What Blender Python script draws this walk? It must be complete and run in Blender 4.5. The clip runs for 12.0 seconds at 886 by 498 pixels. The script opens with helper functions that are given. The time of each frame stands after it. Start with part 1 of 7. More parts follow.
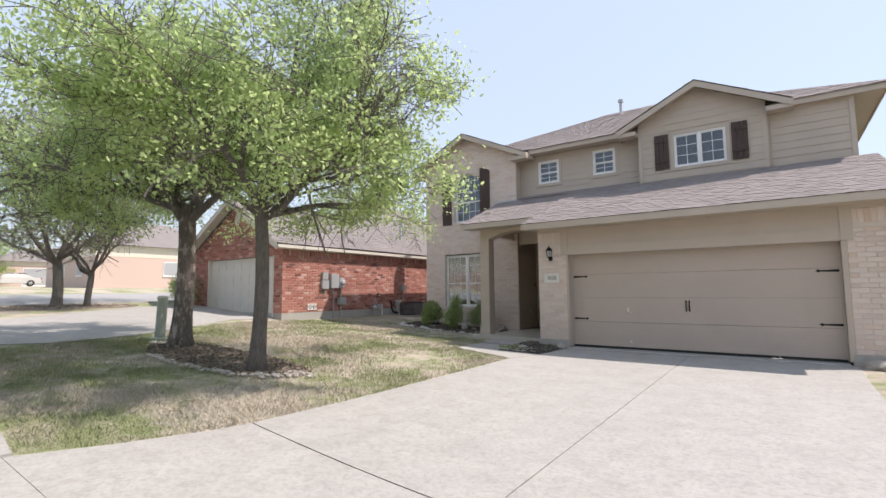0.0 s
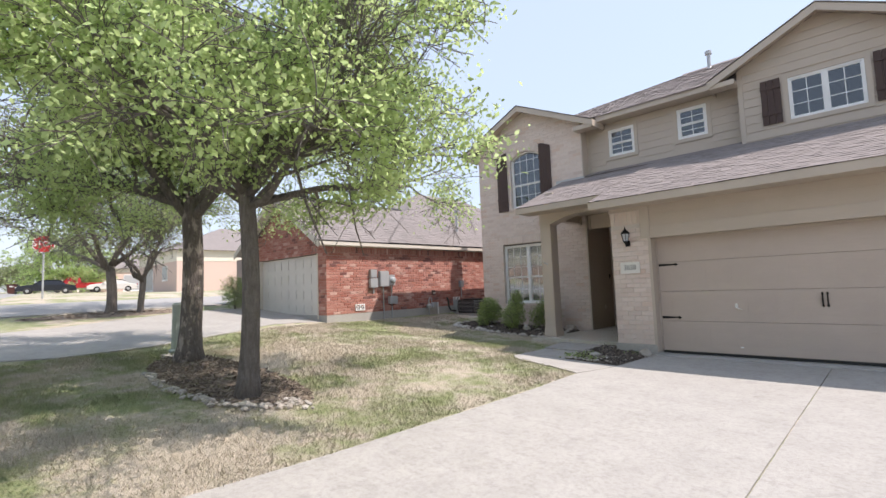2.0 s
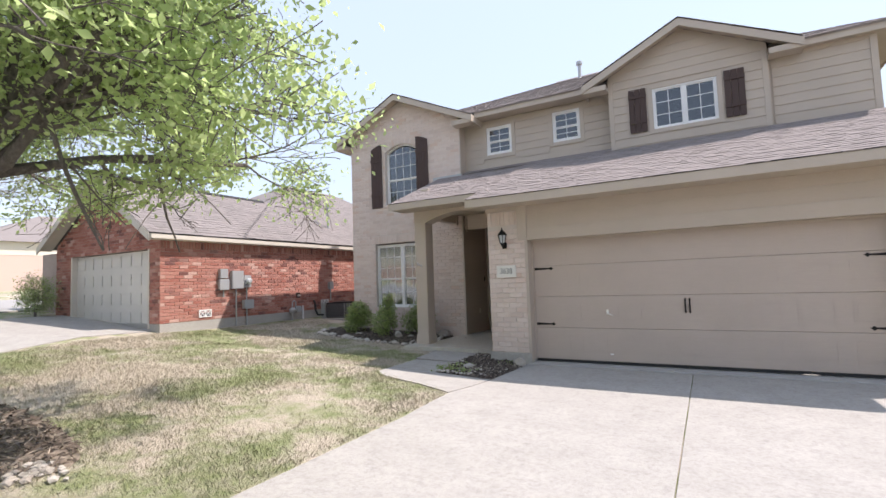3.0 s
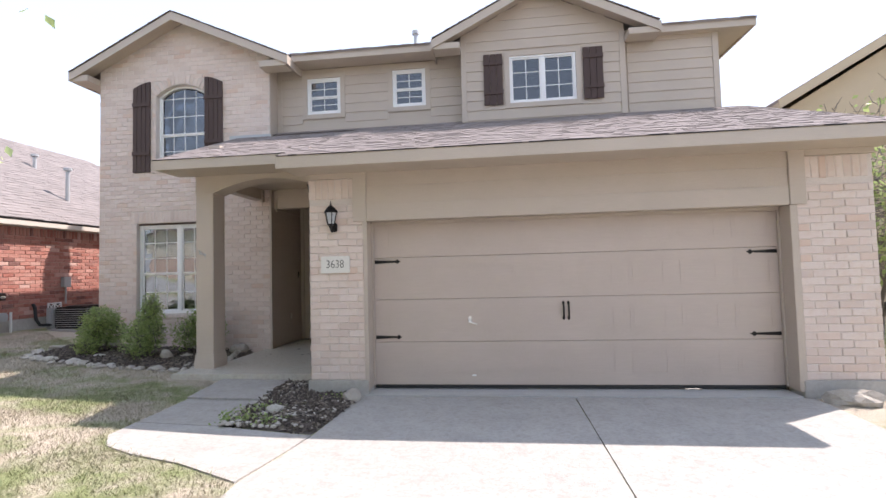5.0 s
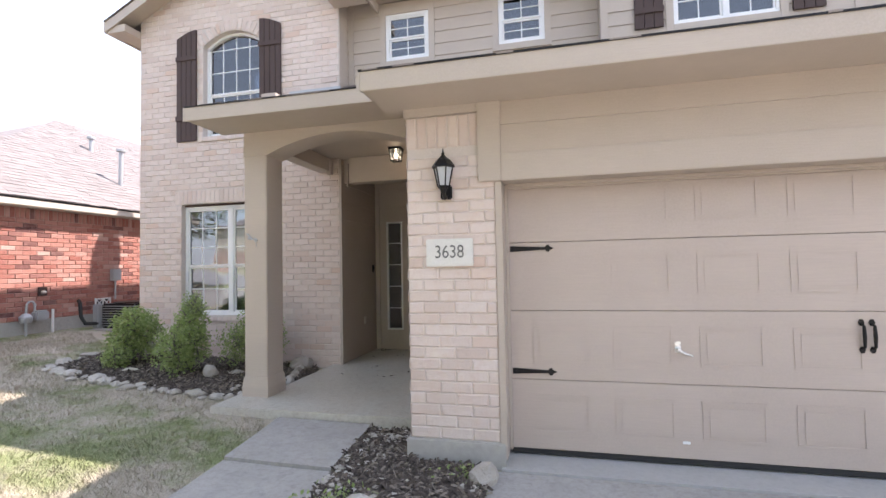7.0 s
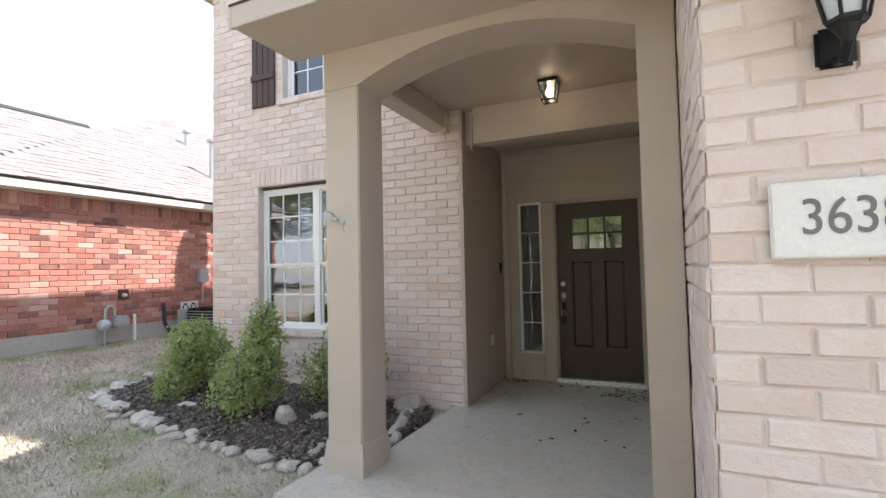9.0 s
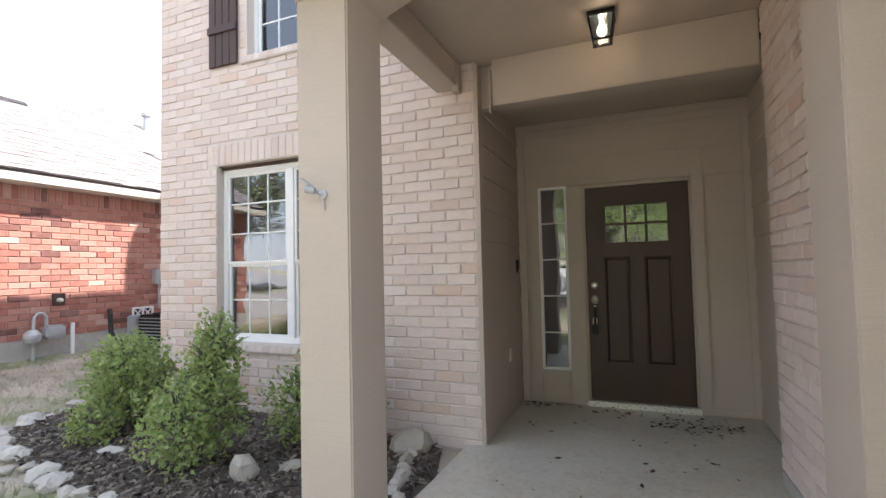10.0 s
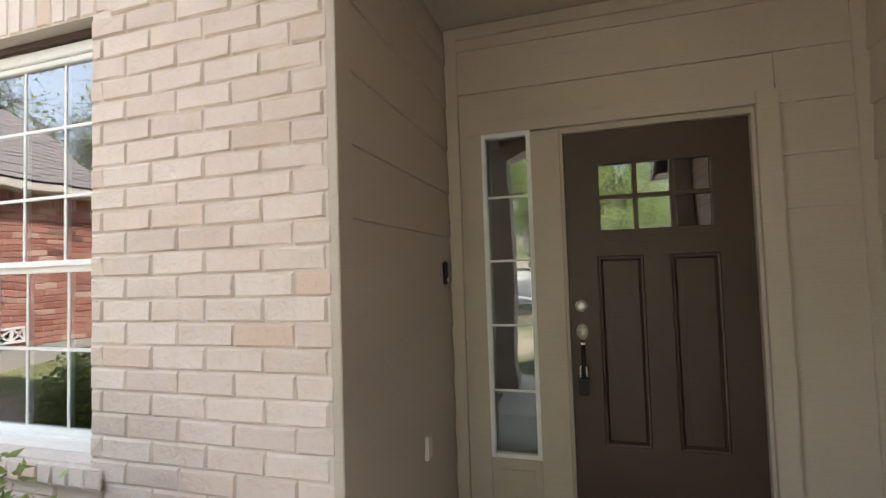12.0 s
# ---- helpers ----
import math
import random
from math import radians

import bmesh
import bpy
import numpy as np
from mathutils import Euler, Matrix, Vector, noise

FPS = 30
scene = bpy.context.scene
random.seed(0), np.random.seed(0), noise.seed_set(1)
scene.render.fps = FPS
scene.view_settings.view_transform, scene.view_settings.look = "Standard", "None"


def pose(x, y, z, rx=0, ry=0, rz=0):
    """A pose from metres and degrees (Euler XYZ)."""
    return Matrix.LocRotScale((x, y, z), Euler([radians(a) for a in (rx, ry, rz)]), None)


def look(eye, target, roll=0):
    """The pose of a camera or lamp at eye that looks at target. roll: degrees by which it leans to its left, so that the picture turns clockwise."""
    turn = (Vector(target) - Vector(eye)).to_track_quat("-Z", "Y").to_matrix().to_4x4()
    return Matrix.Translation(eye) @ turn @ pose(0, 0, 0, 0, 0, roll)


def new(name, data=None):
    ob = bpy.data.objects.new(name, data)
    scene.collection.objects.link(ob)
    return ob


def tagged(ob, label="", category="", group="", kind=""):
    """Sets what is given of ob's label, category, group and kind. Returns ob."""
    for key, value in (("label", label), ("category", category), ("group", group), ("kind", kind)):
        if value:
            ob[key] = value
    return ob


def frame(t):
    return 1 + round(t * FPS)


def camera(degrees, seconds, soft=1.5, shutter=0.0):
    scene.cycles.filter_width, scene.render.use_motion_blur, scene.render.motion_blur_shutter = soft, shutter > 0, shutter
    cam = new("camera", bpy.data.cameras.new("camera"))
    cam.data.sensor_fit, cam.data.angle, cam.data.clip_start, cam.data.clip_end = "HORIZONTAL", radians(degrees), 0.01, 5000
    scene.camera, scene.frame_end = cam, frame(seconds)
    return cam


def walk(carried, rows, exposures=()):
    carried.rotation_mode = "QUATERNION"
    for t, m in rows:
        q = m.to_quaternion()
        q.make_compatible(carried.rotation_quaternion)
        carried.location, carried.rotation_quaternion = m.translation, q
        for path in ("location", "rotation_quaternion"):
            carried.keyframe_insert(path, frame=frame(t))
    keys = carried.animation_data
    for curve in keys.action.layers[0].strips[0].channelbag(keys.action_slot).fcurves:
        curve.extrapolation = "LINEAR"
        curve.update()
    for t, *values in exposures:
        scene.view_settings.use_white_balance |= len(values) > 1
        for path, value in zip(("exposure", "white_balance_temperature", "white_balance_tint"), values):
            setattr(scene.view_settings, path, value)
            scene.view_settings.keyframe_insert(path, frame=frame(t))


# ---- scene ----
cam = camera(86.4, 12.0)
EXPO = [(0.0, 1.5, 6950, 17), (2.0, 1.58, 6900, 17), (3.5, 1.8, 6850, 19), (5.5, 2.16, 6850, 21), (6.5, 2.42, 6850, 22), (7.5, 2.6, 6900, 20), (9.5, 2.8, 6950, 18), (10.5, 3.12, 7050, 19), (12.0, 3.45, 7450, 16)]
PATH = [
    (0, (0.336, 0.254, 1.286), (-0.812, 1.882, 1.464), -0.5),
    (0.5, (0.2, 0.47, 1.28), (-1.277, 1.806, 1.456), -1.0),
    (1, (0.025, 0.925, 1.299), (-1.47, 2.243, 1.468), -2.0),
    (1.5, (-0.125, 1.44, 1.344), (-1.583, 2.8, 1.506), -2.2),
    (2, (-0.346, 1.939, 1.353), (-1.726, 3.377, 1.511), -2.2),
    (2.5, (-0.6, 2.428, 1.402), (-1.761, 4.05, 1.547), -2.1),
    (3, (-0.849, 2.942, 1.434), (-1.824, 4.683, 1.57), -2.0),
    (3.5, (-1.128, 3.461, 1.453), (-1.934, 5.287, 1.58), -2.0),
    (5.5, (-2.22, 5.605, 1.453), (-2.384, 7.596, 1.536), -1.4),
    (6, (-2.508, 6.117, 1.48), (-2.749, 8.101, 1.548), -1.2),
    (6.5, (-2.822, 6.684, 1.451), (-3.147, 8.656, 1.528), -1.1),
    (7, (-3.14, 7.194, 1.455), (-3.606, 9.138, 1.532), -1.1),
    (7.5, (-3.456, 7.743, 1.439), (-4.047, 9.652, 1.525), -1.4),
    (9.5, (-4.72, 9.518, 1.453), (-5.567, 11.328, 1.537), -1.1),
    (10, (-5.043, 9.979, 1.44), (-5.797, 11.83, 1.526), -1.3),
    (10.5, (-5.238, 10.485, 1.45), (-5.942, 12.355, 1.533), -1.5),
    (11, (-5.362, 11.016, 1.482), (-5.994, 12.912, 1.558), -1.6),
    (11.5, (-5.357, 11.547, 1.496), (-5.964, 13.451, 1.572), -1.8),
    (12, (-5.392, 12.123, 1.47), (-5.968, 14.036, 1.56), -1.8),
]
walk(cam, [(t, look(eye, target, roll)) for t, eye, target, roll in PATH], EXPO)

# ---- world, sun ----
SUN_DIR = Vector((1.56, 0.95, 2.66)).normalized()
world = bpy.data.worlds.new("sky")
scene.world = world
world.use_nodes = True
wn = world.node_tree.nodes
sky = wn.new("ShaderNodeTexSky")
sky.sky_type, sky.sun_disc = "NISHITA", False
sky.sun_elevation, sky.sun_rotation = radians(54), radians(60)
sky.air_density, sky.dust_density, sky.ozone_density = 1.5, 0.8, 2.0
wn["Background"].inputs["Strength"].default_value = 0.15
# thin even haze over the whole sky
haze = wn.new("ShaderNodeMix")
haze.data_type = "RGBA"
haze.inputs[0].default_value = 0.88
haze.inputs[7].default_value = (1.42, 1.78, 2.28, 1.0)
world.node_tree.links.new(sky.outputs["Color"], haze.inputs[6])
world.node_tree.links.new(haze.outputs[2], wn["Background"].inputs["Color"])
sun = new("sun", bpy.data.lights.new("sun", "SUN"))
sun.data.energy, sun.data.angle, sun.data.color = 2.0, radians(0.6), (1.0, 0.965, 0.92)
sun.matrix_world = look(SUN_DIR * 40, (0, 0, 0))


# ---- materials ----
class Mat:
    """A node material with short ways to add noise, mixes and bump."""

    def __init__(self, name, rough=0.8, metal=0.0):
        self.m = bpy.data.materials.new(name)
        self.m.use_nodes = True
        self.t = self.m.node_tree
        self.b = self.t.nodes["Principled BSDF"]
        self.b.inputs["Roughness"].default_value = rough
        self.b.inputs["Metallic"].default_value = metal
        self.co = self.t.nodes.new("ShaderNodeNewGeometry").outputs["Position"]

    def put(self, socket, value):
        if isinstance(value, (int, float)):
            socket.default_value = value
        elif isinstance(value, tuple):
            socket.default_value = (*value, 1.0)[:4] if len(socket.default_value) == 4 else value
        else:
            self.t.links.new(value, socket)

    def noise(self, scale, detail=4.0, rough=0.6, stretch=None, low=0.3, high=0.7):
        n = self.t.nodes.new("ShaderNodeTexNoise")
        n.inputs["Scale"].default_value, n.inputs["Detail"].default_value = scale, detail
        n.inputs["Roughness"].default_value = rough
        co = self.co
        if stretch:
            v = self.t.nodes.new("ShaderNodeVectorMath")
            v.operation = "MULTIPLY"
            self.put(v.inputs[0], co)
            v.inputs[1].default_value = stretch
            co = v.outputs[0]
        self.put(n.inputs["Vector"], co)
        return self.ramp(n.outputs["Fac"], low, high)

    def ramp(self, fac, low, high, a=0.0, b=1.0):
        r = self.t.nodes.new("ShaderNodeMapRange")
        self.put(r.inputs[0], fac)
        for i, v in enumerate((low, high, a, b)):
            r.inputs[i + 1].default_value = v
        return r.outputs[0]

    def rand(self):
        a = self.t.nodes.new("ShaderNodeObjectInfo").outputs["Random"]
        b = self.t.nodes.new("ShaderNodeNewGeometry").outputs["Random Per Island"]
        return self.math("FRACT", self.math("ADD", a, b))

    def math(self, op, a, b=0.0):
        n = self.t.nodes.new("ShaderNodeMath")
        n.operation = op
        self.put(n.inputs[0], a), self.put(n.inputs[1], b)
        return n.outputs[0]

    def mix(self, fac, a, b):
        n = self.t.nodes.new("ShaderNodeMix")
        n.data_type = "RGBA"
        self.put(n.inputs[0], fac), self.put(n.inputs[6], a), self.put(n.inputs[7], b)
        return n.outputs[2]

    def colour(self, c):
        self.put(self.b.inputs["Base Color"], c)
        return self

    def bump(self, height, strength=0.3, distance=0.01):
        n = self.t.nodes.new("ShaderNodeBump")
        n.inputs["Strength"].default_value, n.inputs["Distance"].default_value = strength, distance
        self.put(n.inputs["Height"], height)
        self.t.links.new(n.outputs[0], self.b.inputs["Normal"])
        return self

    def rough(self, fac, a, b):
        self.put(self.b.inputs["Roughness"], self.ramp(fac, 0, 1, a, b))
        return self


def shade(c, k):
    return tuple(v * k for v in c)


def plain(name, c, rough=0.6, metal=0.0, scale=30, var=0.12, bump=0.1):
    m = Mat(name, rough, metal)
    n = m.noise(scale)
    w = m.noise(scale * 0.07, 3)
    m.colour(m.mix(w, m.mix(n, shade(c, 1 - var), shade(c, 1 + var)), shade(c, 1 - var * 0.8)))
    m.bump(n, bump, 0.004)
    m.rough(n, max(rough - 0.07, 0.02), min(rough + 0.07, 1))
    return m.m


def painted(name, c, rough=0.62, grain=0.25):
    m = Mat(name, rough)
    g = m.noise(6, 5, 0.65, (1.0, 1.0, 22.0))
    d = m.noise(1.6, 4, 0.6)
    f = m.noise(90, 2)
    m.colour(m.mix(d, m.mix(g, shade(c, 0.94), shade(c, 1.05)), m.mix(f, shade(c, 0.88), shade(c, 0.97))))
    m.bump(g, grain, 0.003)
    return m.m


def brick_mat(name, base, light, dark, odd, stain=0.35):
    m = Mat(name, 0.9)
    r = m.rand()
    a = m.mix(m.ramp(r, 0.0, 0.6), base, light)
    a = m.mix(m.ramp(r, 0.86, 0.97), a, odd)
    a = m.mix(m.ramp(m.math("FRACT", m.math("MULTIPLY", r, 7.31)), 0.8, 1.0), a, dark)
    blot = m.noise(13, 5, 0.7, None, 0.48, 0.72)
    a = m.mix(m.math("MULTIPLY", blot, stain), a, odd)
    g = m.noise(120, 3)
    a = m.mix(m.math("MULTIPLY", g, 0.25), a, dark)
    m.colour(a)
    m.bump(m.math("ADD", m.noise(45, 5, 0.7), m.math("MULTIPLY", m.noise(16, 4), 1.4)), 0.45, 0.005)
    return m.m


SIDING = painted("tan_siding_paint", (0.465, 0.393, 0.327))
TRIM = painted("tan_trim_paint", (0.465, 0.395, 0.33), 0.55, 0.2)
GARAGE = painted("garage_door_paint", (0.475, 0.395, 0.34), 0.5, 0.08)
BRICK = brick_mat("cream_brick", (0.585, 0.485, 0.43), (0.64, 0.55, 0.495), (0.53, 0.435, 0.385), (0.585, 0.44, 0.36), 0.6)
MORTAR = plain("cream_mortar", (0.59, 0.52, 0.47), 0.95, 0, 60, 0.12, 0.4)
RED_BRICK = brick_mat("red_brick", (0.34, 0.12, 0.088), (0.44, 0.205, 0.16), (0.15, 0.062, 0.055), (0.56, 0.36, 0.30), 0.3)
RED_MORTAR = plain("red_mortar", (0.42, 0.34, 0.30), 0.95, 0, 60, 0.12, 0.4)
DARK_WOOD = painted("espresso_paint", (0.062, 0.036, 0.030), 0.7, 0.5)
DOOR_PAINT = painted("front_door_paint", (0.052, 0.027, 0.019), 0.45, 0.25)
WHITE = painted("white_vinyl", (0.78, 0.78, 0.77), 0.4, 0.05)
PALE_TRIM = painted("cream_fascia", (0.62, 0.57, 0.50), 0.5, 0.1)
IRON = plain("black_iron", (0.018, 0.017, 0.017), 0.45, 0.6, 80, 0.3, 0.3)
NICKEL = plain("satin_nickel", (0.78, 0.76, 0.72), 0.3, 0.55, 60, 0.05, 0.02)
GREY_METAL = plain("grey_metal_paint", (0.42, 0.43, 0.44), 0.45, 0.3, 40, 0.08, 0.05)
BLACK_RUBBER = plain("black_rubber", (0.02, 0.02, 0.02), 0.7, 0, 60, 0.2, 0.2)
FOUNDATION = plain("foundation_concrete", (0.40, 0.38, 0.35), 0.92, 0, 18, 0.15, 0.4)


def concrete(name, c, stain, gloss=0.88, blots=0.5):
    m = Mat(name, gloss)
    n, s, big = m.noise(70, 4, 0.7), m.noise(2.3, 6, 0.68, None, 0.35, 0.75), m.noise(0.45, 4, 0.6)
    speck = m.noise(260, 2, 0.5, None, 0.5, 0.75)
    a = m.mix(n, shade(c, 0.94), shade(c, 1.05))
    a = m.mix(m.math("MULTIPLY", s, blots), a, stain)
    a = m.mix(m.math("MULTIPLY", big, 0.25), a, shade(c, 1.12))
    a = m.mix(m.math("MULTIPLY", speck, 0.18), a, shade(stain, 0.6))
    blot = m.noise(8, 6, 0.75, None, 0.5, 0.68)
    a = m.mix(m.math("MULTIPLY", blot, blots * 0.6), a, shade(stain, 0.72))
    pit = m.noise(24, 8, 0.8, None, 0.47, 0.62)
    a = m.mix(m.math("MULTIPLY", pit, blots * 0.6), a, shade(stain, 0.62))
    m.colour(a)
    m.bump(m.math("ADD", m.math("ADD", n, m.noise(14, 3)), pit), 0.3, 0.005)
    return m.m


CONCRETE = concrete("driveway_concrete", (0.405, 0.385, 0.36), (0.255, 0.24, 0.22))
WALKWAY = concrete("walkway_concrete", (0.39, 0.365, 0.335), (0.26, 0.245, 0.225))
SILL = concrete("smooth_sill_concrete", (0.44, 0.43, 0.415), (0.37, 0.36, 0.345), 0.7, 0.3)
PORCH_FLOOR = concrete("painted_porch_concrete", (0.52, 0.50, 0.44), (0.49, 0.42, 0.34), 0.32, 0.75)
STREET = concrete("street_asphalt", (0.36, 0.35, 0.34), (0.29, 0.283, 0.275))


def shingle_mat(name, c):
    m = Mat(name, 0.95)
    r = m.rand()
    g = m.noise(140, 3, 0.7)
    a = m.mix(r, shade(c, 0.85), shade(c, 1.13))
    a = m.mix(m.math("MULTIPLY", g, 0.45), a, shade(c, 0.5))
    a = m.mix(m.math("MULTIPLY", m.noise(0.9, 4), 0.3), a, shade(c, 1.3))
    m.colour(a)
    m.bump(g, 0.5, 0.004)
    return m.m


SHINGLE = shingle_mat("brown_shingle", (0.27, 0.235, 0.225))
FAR_SHINGLE = shingle_mat("weathered_shingle", (0.225, 0.20, 0.192))


def glass_mat(name, tint=(0.8, 0.86, 0.85), clear=0.6, sheen=0.16):
    """Window glass: a clear share and a glossy share by Fresnel."""
    m = Mat(name, 0.03)
    t = m.t
    out = t.nodes["Material Output"]
    tr, gl = t.nodes.new("ShaderNodeBsdfTransparent"), t.nodes.new("ShaderNodeBsdfGlossy")
    tr.inputs[0].default_value = (*shade(tint, clear), 1)
    gl.inputs["Roughness"].default_value = 0.015
    gl.inputs[0].default_value = (0.92, 0.96, 1.0, 1)
    fr = t.nodes.new("ShaderNodeFresnel")
    fr.inputs[0].default_value = 1.6
    wob = t.nodes.new("ShaderNodeBump")
    wob.inputs["Strength"].default_value, wob.inputs["Distance"].default_value = 0.05, 0.02
    m.put(wob.inputs["Height"], m.noise(2.5, 1))
    t.links.new(wob.outputs[0], gl.inputs["Normal"])
    mx = t.nodes.new("ShaderNodeMixShader")
    t.links.new(m.ramp(fr.outputs[0], 0.0, 1.0, sheen, 1.0), mx.inputs[0])
    t.links.new(tr.outputs[0], mx.inputs[1]), t.links.new(gl.outputs[0], mx.inputs[2])
    t.links.new(mx.outputs[0], out.inputs[0])
    return m.m


GLASS = glass_mat("window_glass")
# upper panes: no screen, only a darker tint and weaker reflection set by hand
UPPER_GLASS = glass_mat("upper_window_glass", (0.72, 0.76, 0.8), 0.5, 0.05)
# near-black: the shade of unlit rooms is put into the colour
DARK = plain("unlit_room_black", (0.05, 0.048, 0.045), 0.9)
BLIND = plain("white_blind", (0.66, 0.65, 0.62), 0.5, 0, 40, 0.05, 0.02)


# ---- mesh helpers ----
def mesh_of(name, bm, mat, smooth=False):
    me = bpy.data.meshes.new(name)
    bmesh.ops.recalc_face_normals(bm, faces=bm.faces)
    bm.to_mesh(me)
    bm.free()
    if smooth:
        for p in me.polygons:
            p.use_smooth = True
    me.materials.append(mat)
    return me


def part(name, bm, mat, parent=None, label="", smooth=False, at=None):
    me = bm if isinstance(bm, bpy.types.Mesh) else mesh_of(name, bm, mat, smooth)
    ob = new(name, me)
    if parent:
        ob.parent = parent
    if at is not None:
        ob.matrix_basis = at
    if label:
        ob["label"] = label
    return ob


def thing(name, label, category, group="", kind="", at=None):
    ob = new(name)
    ob.empty_display_size = 0.1
    if at is not None:
        ob.matrix_basis = at
    return tagged(ob, label, category, group, kind)


def box(x0, x1, y0, y1, z0, z1, bevel=0.0, bm=None):
    own = bm is None
    b = bmesh.new()
    bmesh.ops.create_cube(b, size=1)
    for v in b.verts:
        v.co = Vector((x0 + (v.co.x + .5) * (x1 - x0), y0 + (v.co.y + .5) * (y1 - y0), z0 + (v.co.z + .5) * (z1 - z0)))
    if bevel:
        bmesh.ops.bevel(b, geom=b.edges[:], offset=bevel, segments=2, affect="EDGES", clamp_overlap=True)
    if own:
        return b
    add(bm, b)
    return bm


def add(bm, other, m=None):
    me = bpy.data.meshes.new("tmp")
    if m is not None:
        bmesh.ops.transform(other, matrix=m, verts=other.verts)
    other.to_mesh(me)
    other.free()
    bm.from_mesh(me)
    bpy.data.meshes.remove(me)
    return bm


def prism(pts, a0, a1, axis="y", bevel=0.0):
    """A polygon of (u, z) pairs pushed along y (u is x), along x (u is y) or, axis z, (x, y) pairs pushed up."""
    bm = bmesh.new()

    def co(u, w, a):
        return {"y": (u, a, w), "x": (a, u, w), "z": (u, w, a)}[axis]
    lo = [bm.verts.new(co(u, w, a0)) for u, w in pts]
    hi = [bm.verts.new(co(u, w, a1)) for u, w in pts]
    bm.faces.new(lo), bm.faces.new(hi[::-1])
    for i in range(len(pts)):
        j = (i + 1) % len(pts)
        bm.faces.new((lo[i], hi[i], hi[j], lo[j]))
    if bevel:
        bmesh.ops.bevel(bm, geom=bm.edges[:], offset=bevel, segments=2, affect="EDGES", clamp_overlap=True)
    return bm


def lathe(profile, n=16, bm=None, m=None):
    """A turned solid from (radius, z) pairs."""
    b = bmesh.new()
    rings = [[b.verts.new((r * math.cos(2 * math.pi * k / n), r * math.sin(2 * math.pi * k / n), z)) for k in range(n)] for r, z in profile]
    for a, c in zip(rings, rings[1:]):
        for k in range(n):
            b.faces.new((a[k], a[(k + 1) % n], c[(k + 1) % n], c[k]))
    b.faces.new(rings[0][::-1]), b.faces.new(rings[-1])
    if m is not None:
        bmesh.ops.transform(b, matrix=m, verts=b.verts)
    return b if bm is None else add(bm, b)


def tube(points, radii, n=8, bm=None):
    """A round tapered tube along points."""
    b = bm or bmesh.new()
    rings = []
    up = Vector((0.31, 0.17, 0.93))
    for i, p in enumerate(points):
        d = (Vector(points[min(i + 1, len(points) - 1)]) - Vector(points[max(i - 1, 0)])).normalized()
        s = d.cross(up)
        if s.length < 0.05:
            s = d.cross(Vector((1, 0, 0)))
        s.normalize()
        w = d.cross(s)
        r = radii[i] if isinstance(radii, (list, tuple)) else radii
        rings.append([b.verts.new(Vector(p) + r * (math.cos(2 * math.pi * k / n) * s + math.sin(2 * math.pi * k / n) * w)) for k in range(n)])
    for a, c in zip(rings, rings[1:]):
        for k in range(n):
            b.faces.new((a[k], a[(k + 1) % n], c[(k + 1) % n], c[k]))
    b.faces.new(rings[0][::-1]), b.faces.new(rings[-1])
    return b


def raw_mesh(name, verts, faces, mat):
    me = bpy.data.meshes.new(name)
    me.from_pydata(verts, [], faces)
    me.materials.append(mat)
    return me


def smooth_step(a, b, v):
    t = min(max((v - a) / (b - a), 0.0), 1.0)
    return t * t * (3 - 2 * t)


# ---- ground ----
def grade(x, y):
    """Height of the land: flat at the driveway, rising along the street to the west."""
    k = smooth_step(7.0, 11.0, y) * (1 - smooth_step(11.0, 16.0, -x) * 0.6)
    d = -x - (2.2 + 3.6 * k)
    z = 0.052 * (math.sqrt(d * d + 0.5) + d) / 2
    far = min(max(-x - 12, 0), 16)
    return z + 0.014 * far - 0.02 - 0.034 * max(-x - 28, 0)


def kerb_y(x):
    """The kerb's face: the street runs a little askew of the house."""
    return 0.42 + 0.103 * (-x - 4.5)


def lawn_y(x):
    return 1.376 + 0.103 * (-x - 4.5)


def sheet(name, poly, lift, mat, thick=0.10, step=0.5, parent=None):
    """A paving slab that follows the land: poly of (x, y), cut into cells, with a skirt."""
    bm = bmesh.new()
    vs = [bm.verts.new((x, y, 0)) for x, y in poly]
    bm.faces.new(vs)
    xs, ys = [p[0] for p in poly], [p[1] for p in poly]
    for lo, hi, n in ((min(xs), max(xs), Vector((1, 0, 0))), (min(ys), max(ys), Vector((0, 1, 0)))):
        c = lo + step
        while c < hi:
            bmesh.ops.bisect_plane(bm, geom=bm.verts[:] + bm.edges[:] + bm.faces[:], plane_co=n * c, plane_no=n)
            c += step
    ext = bmesh.ops.extrude_face_region(bm, geom=bm.faces[:])
    top = {v for v in ext["geom"] if isinstance(v, bmesh.types.BMVert)}
    for v in bm.verts:
        v.co.z = grade(v.co.x, v.co.y) + (lift if v in top else lift - thick)
    return part(name, bm, mat, parent)


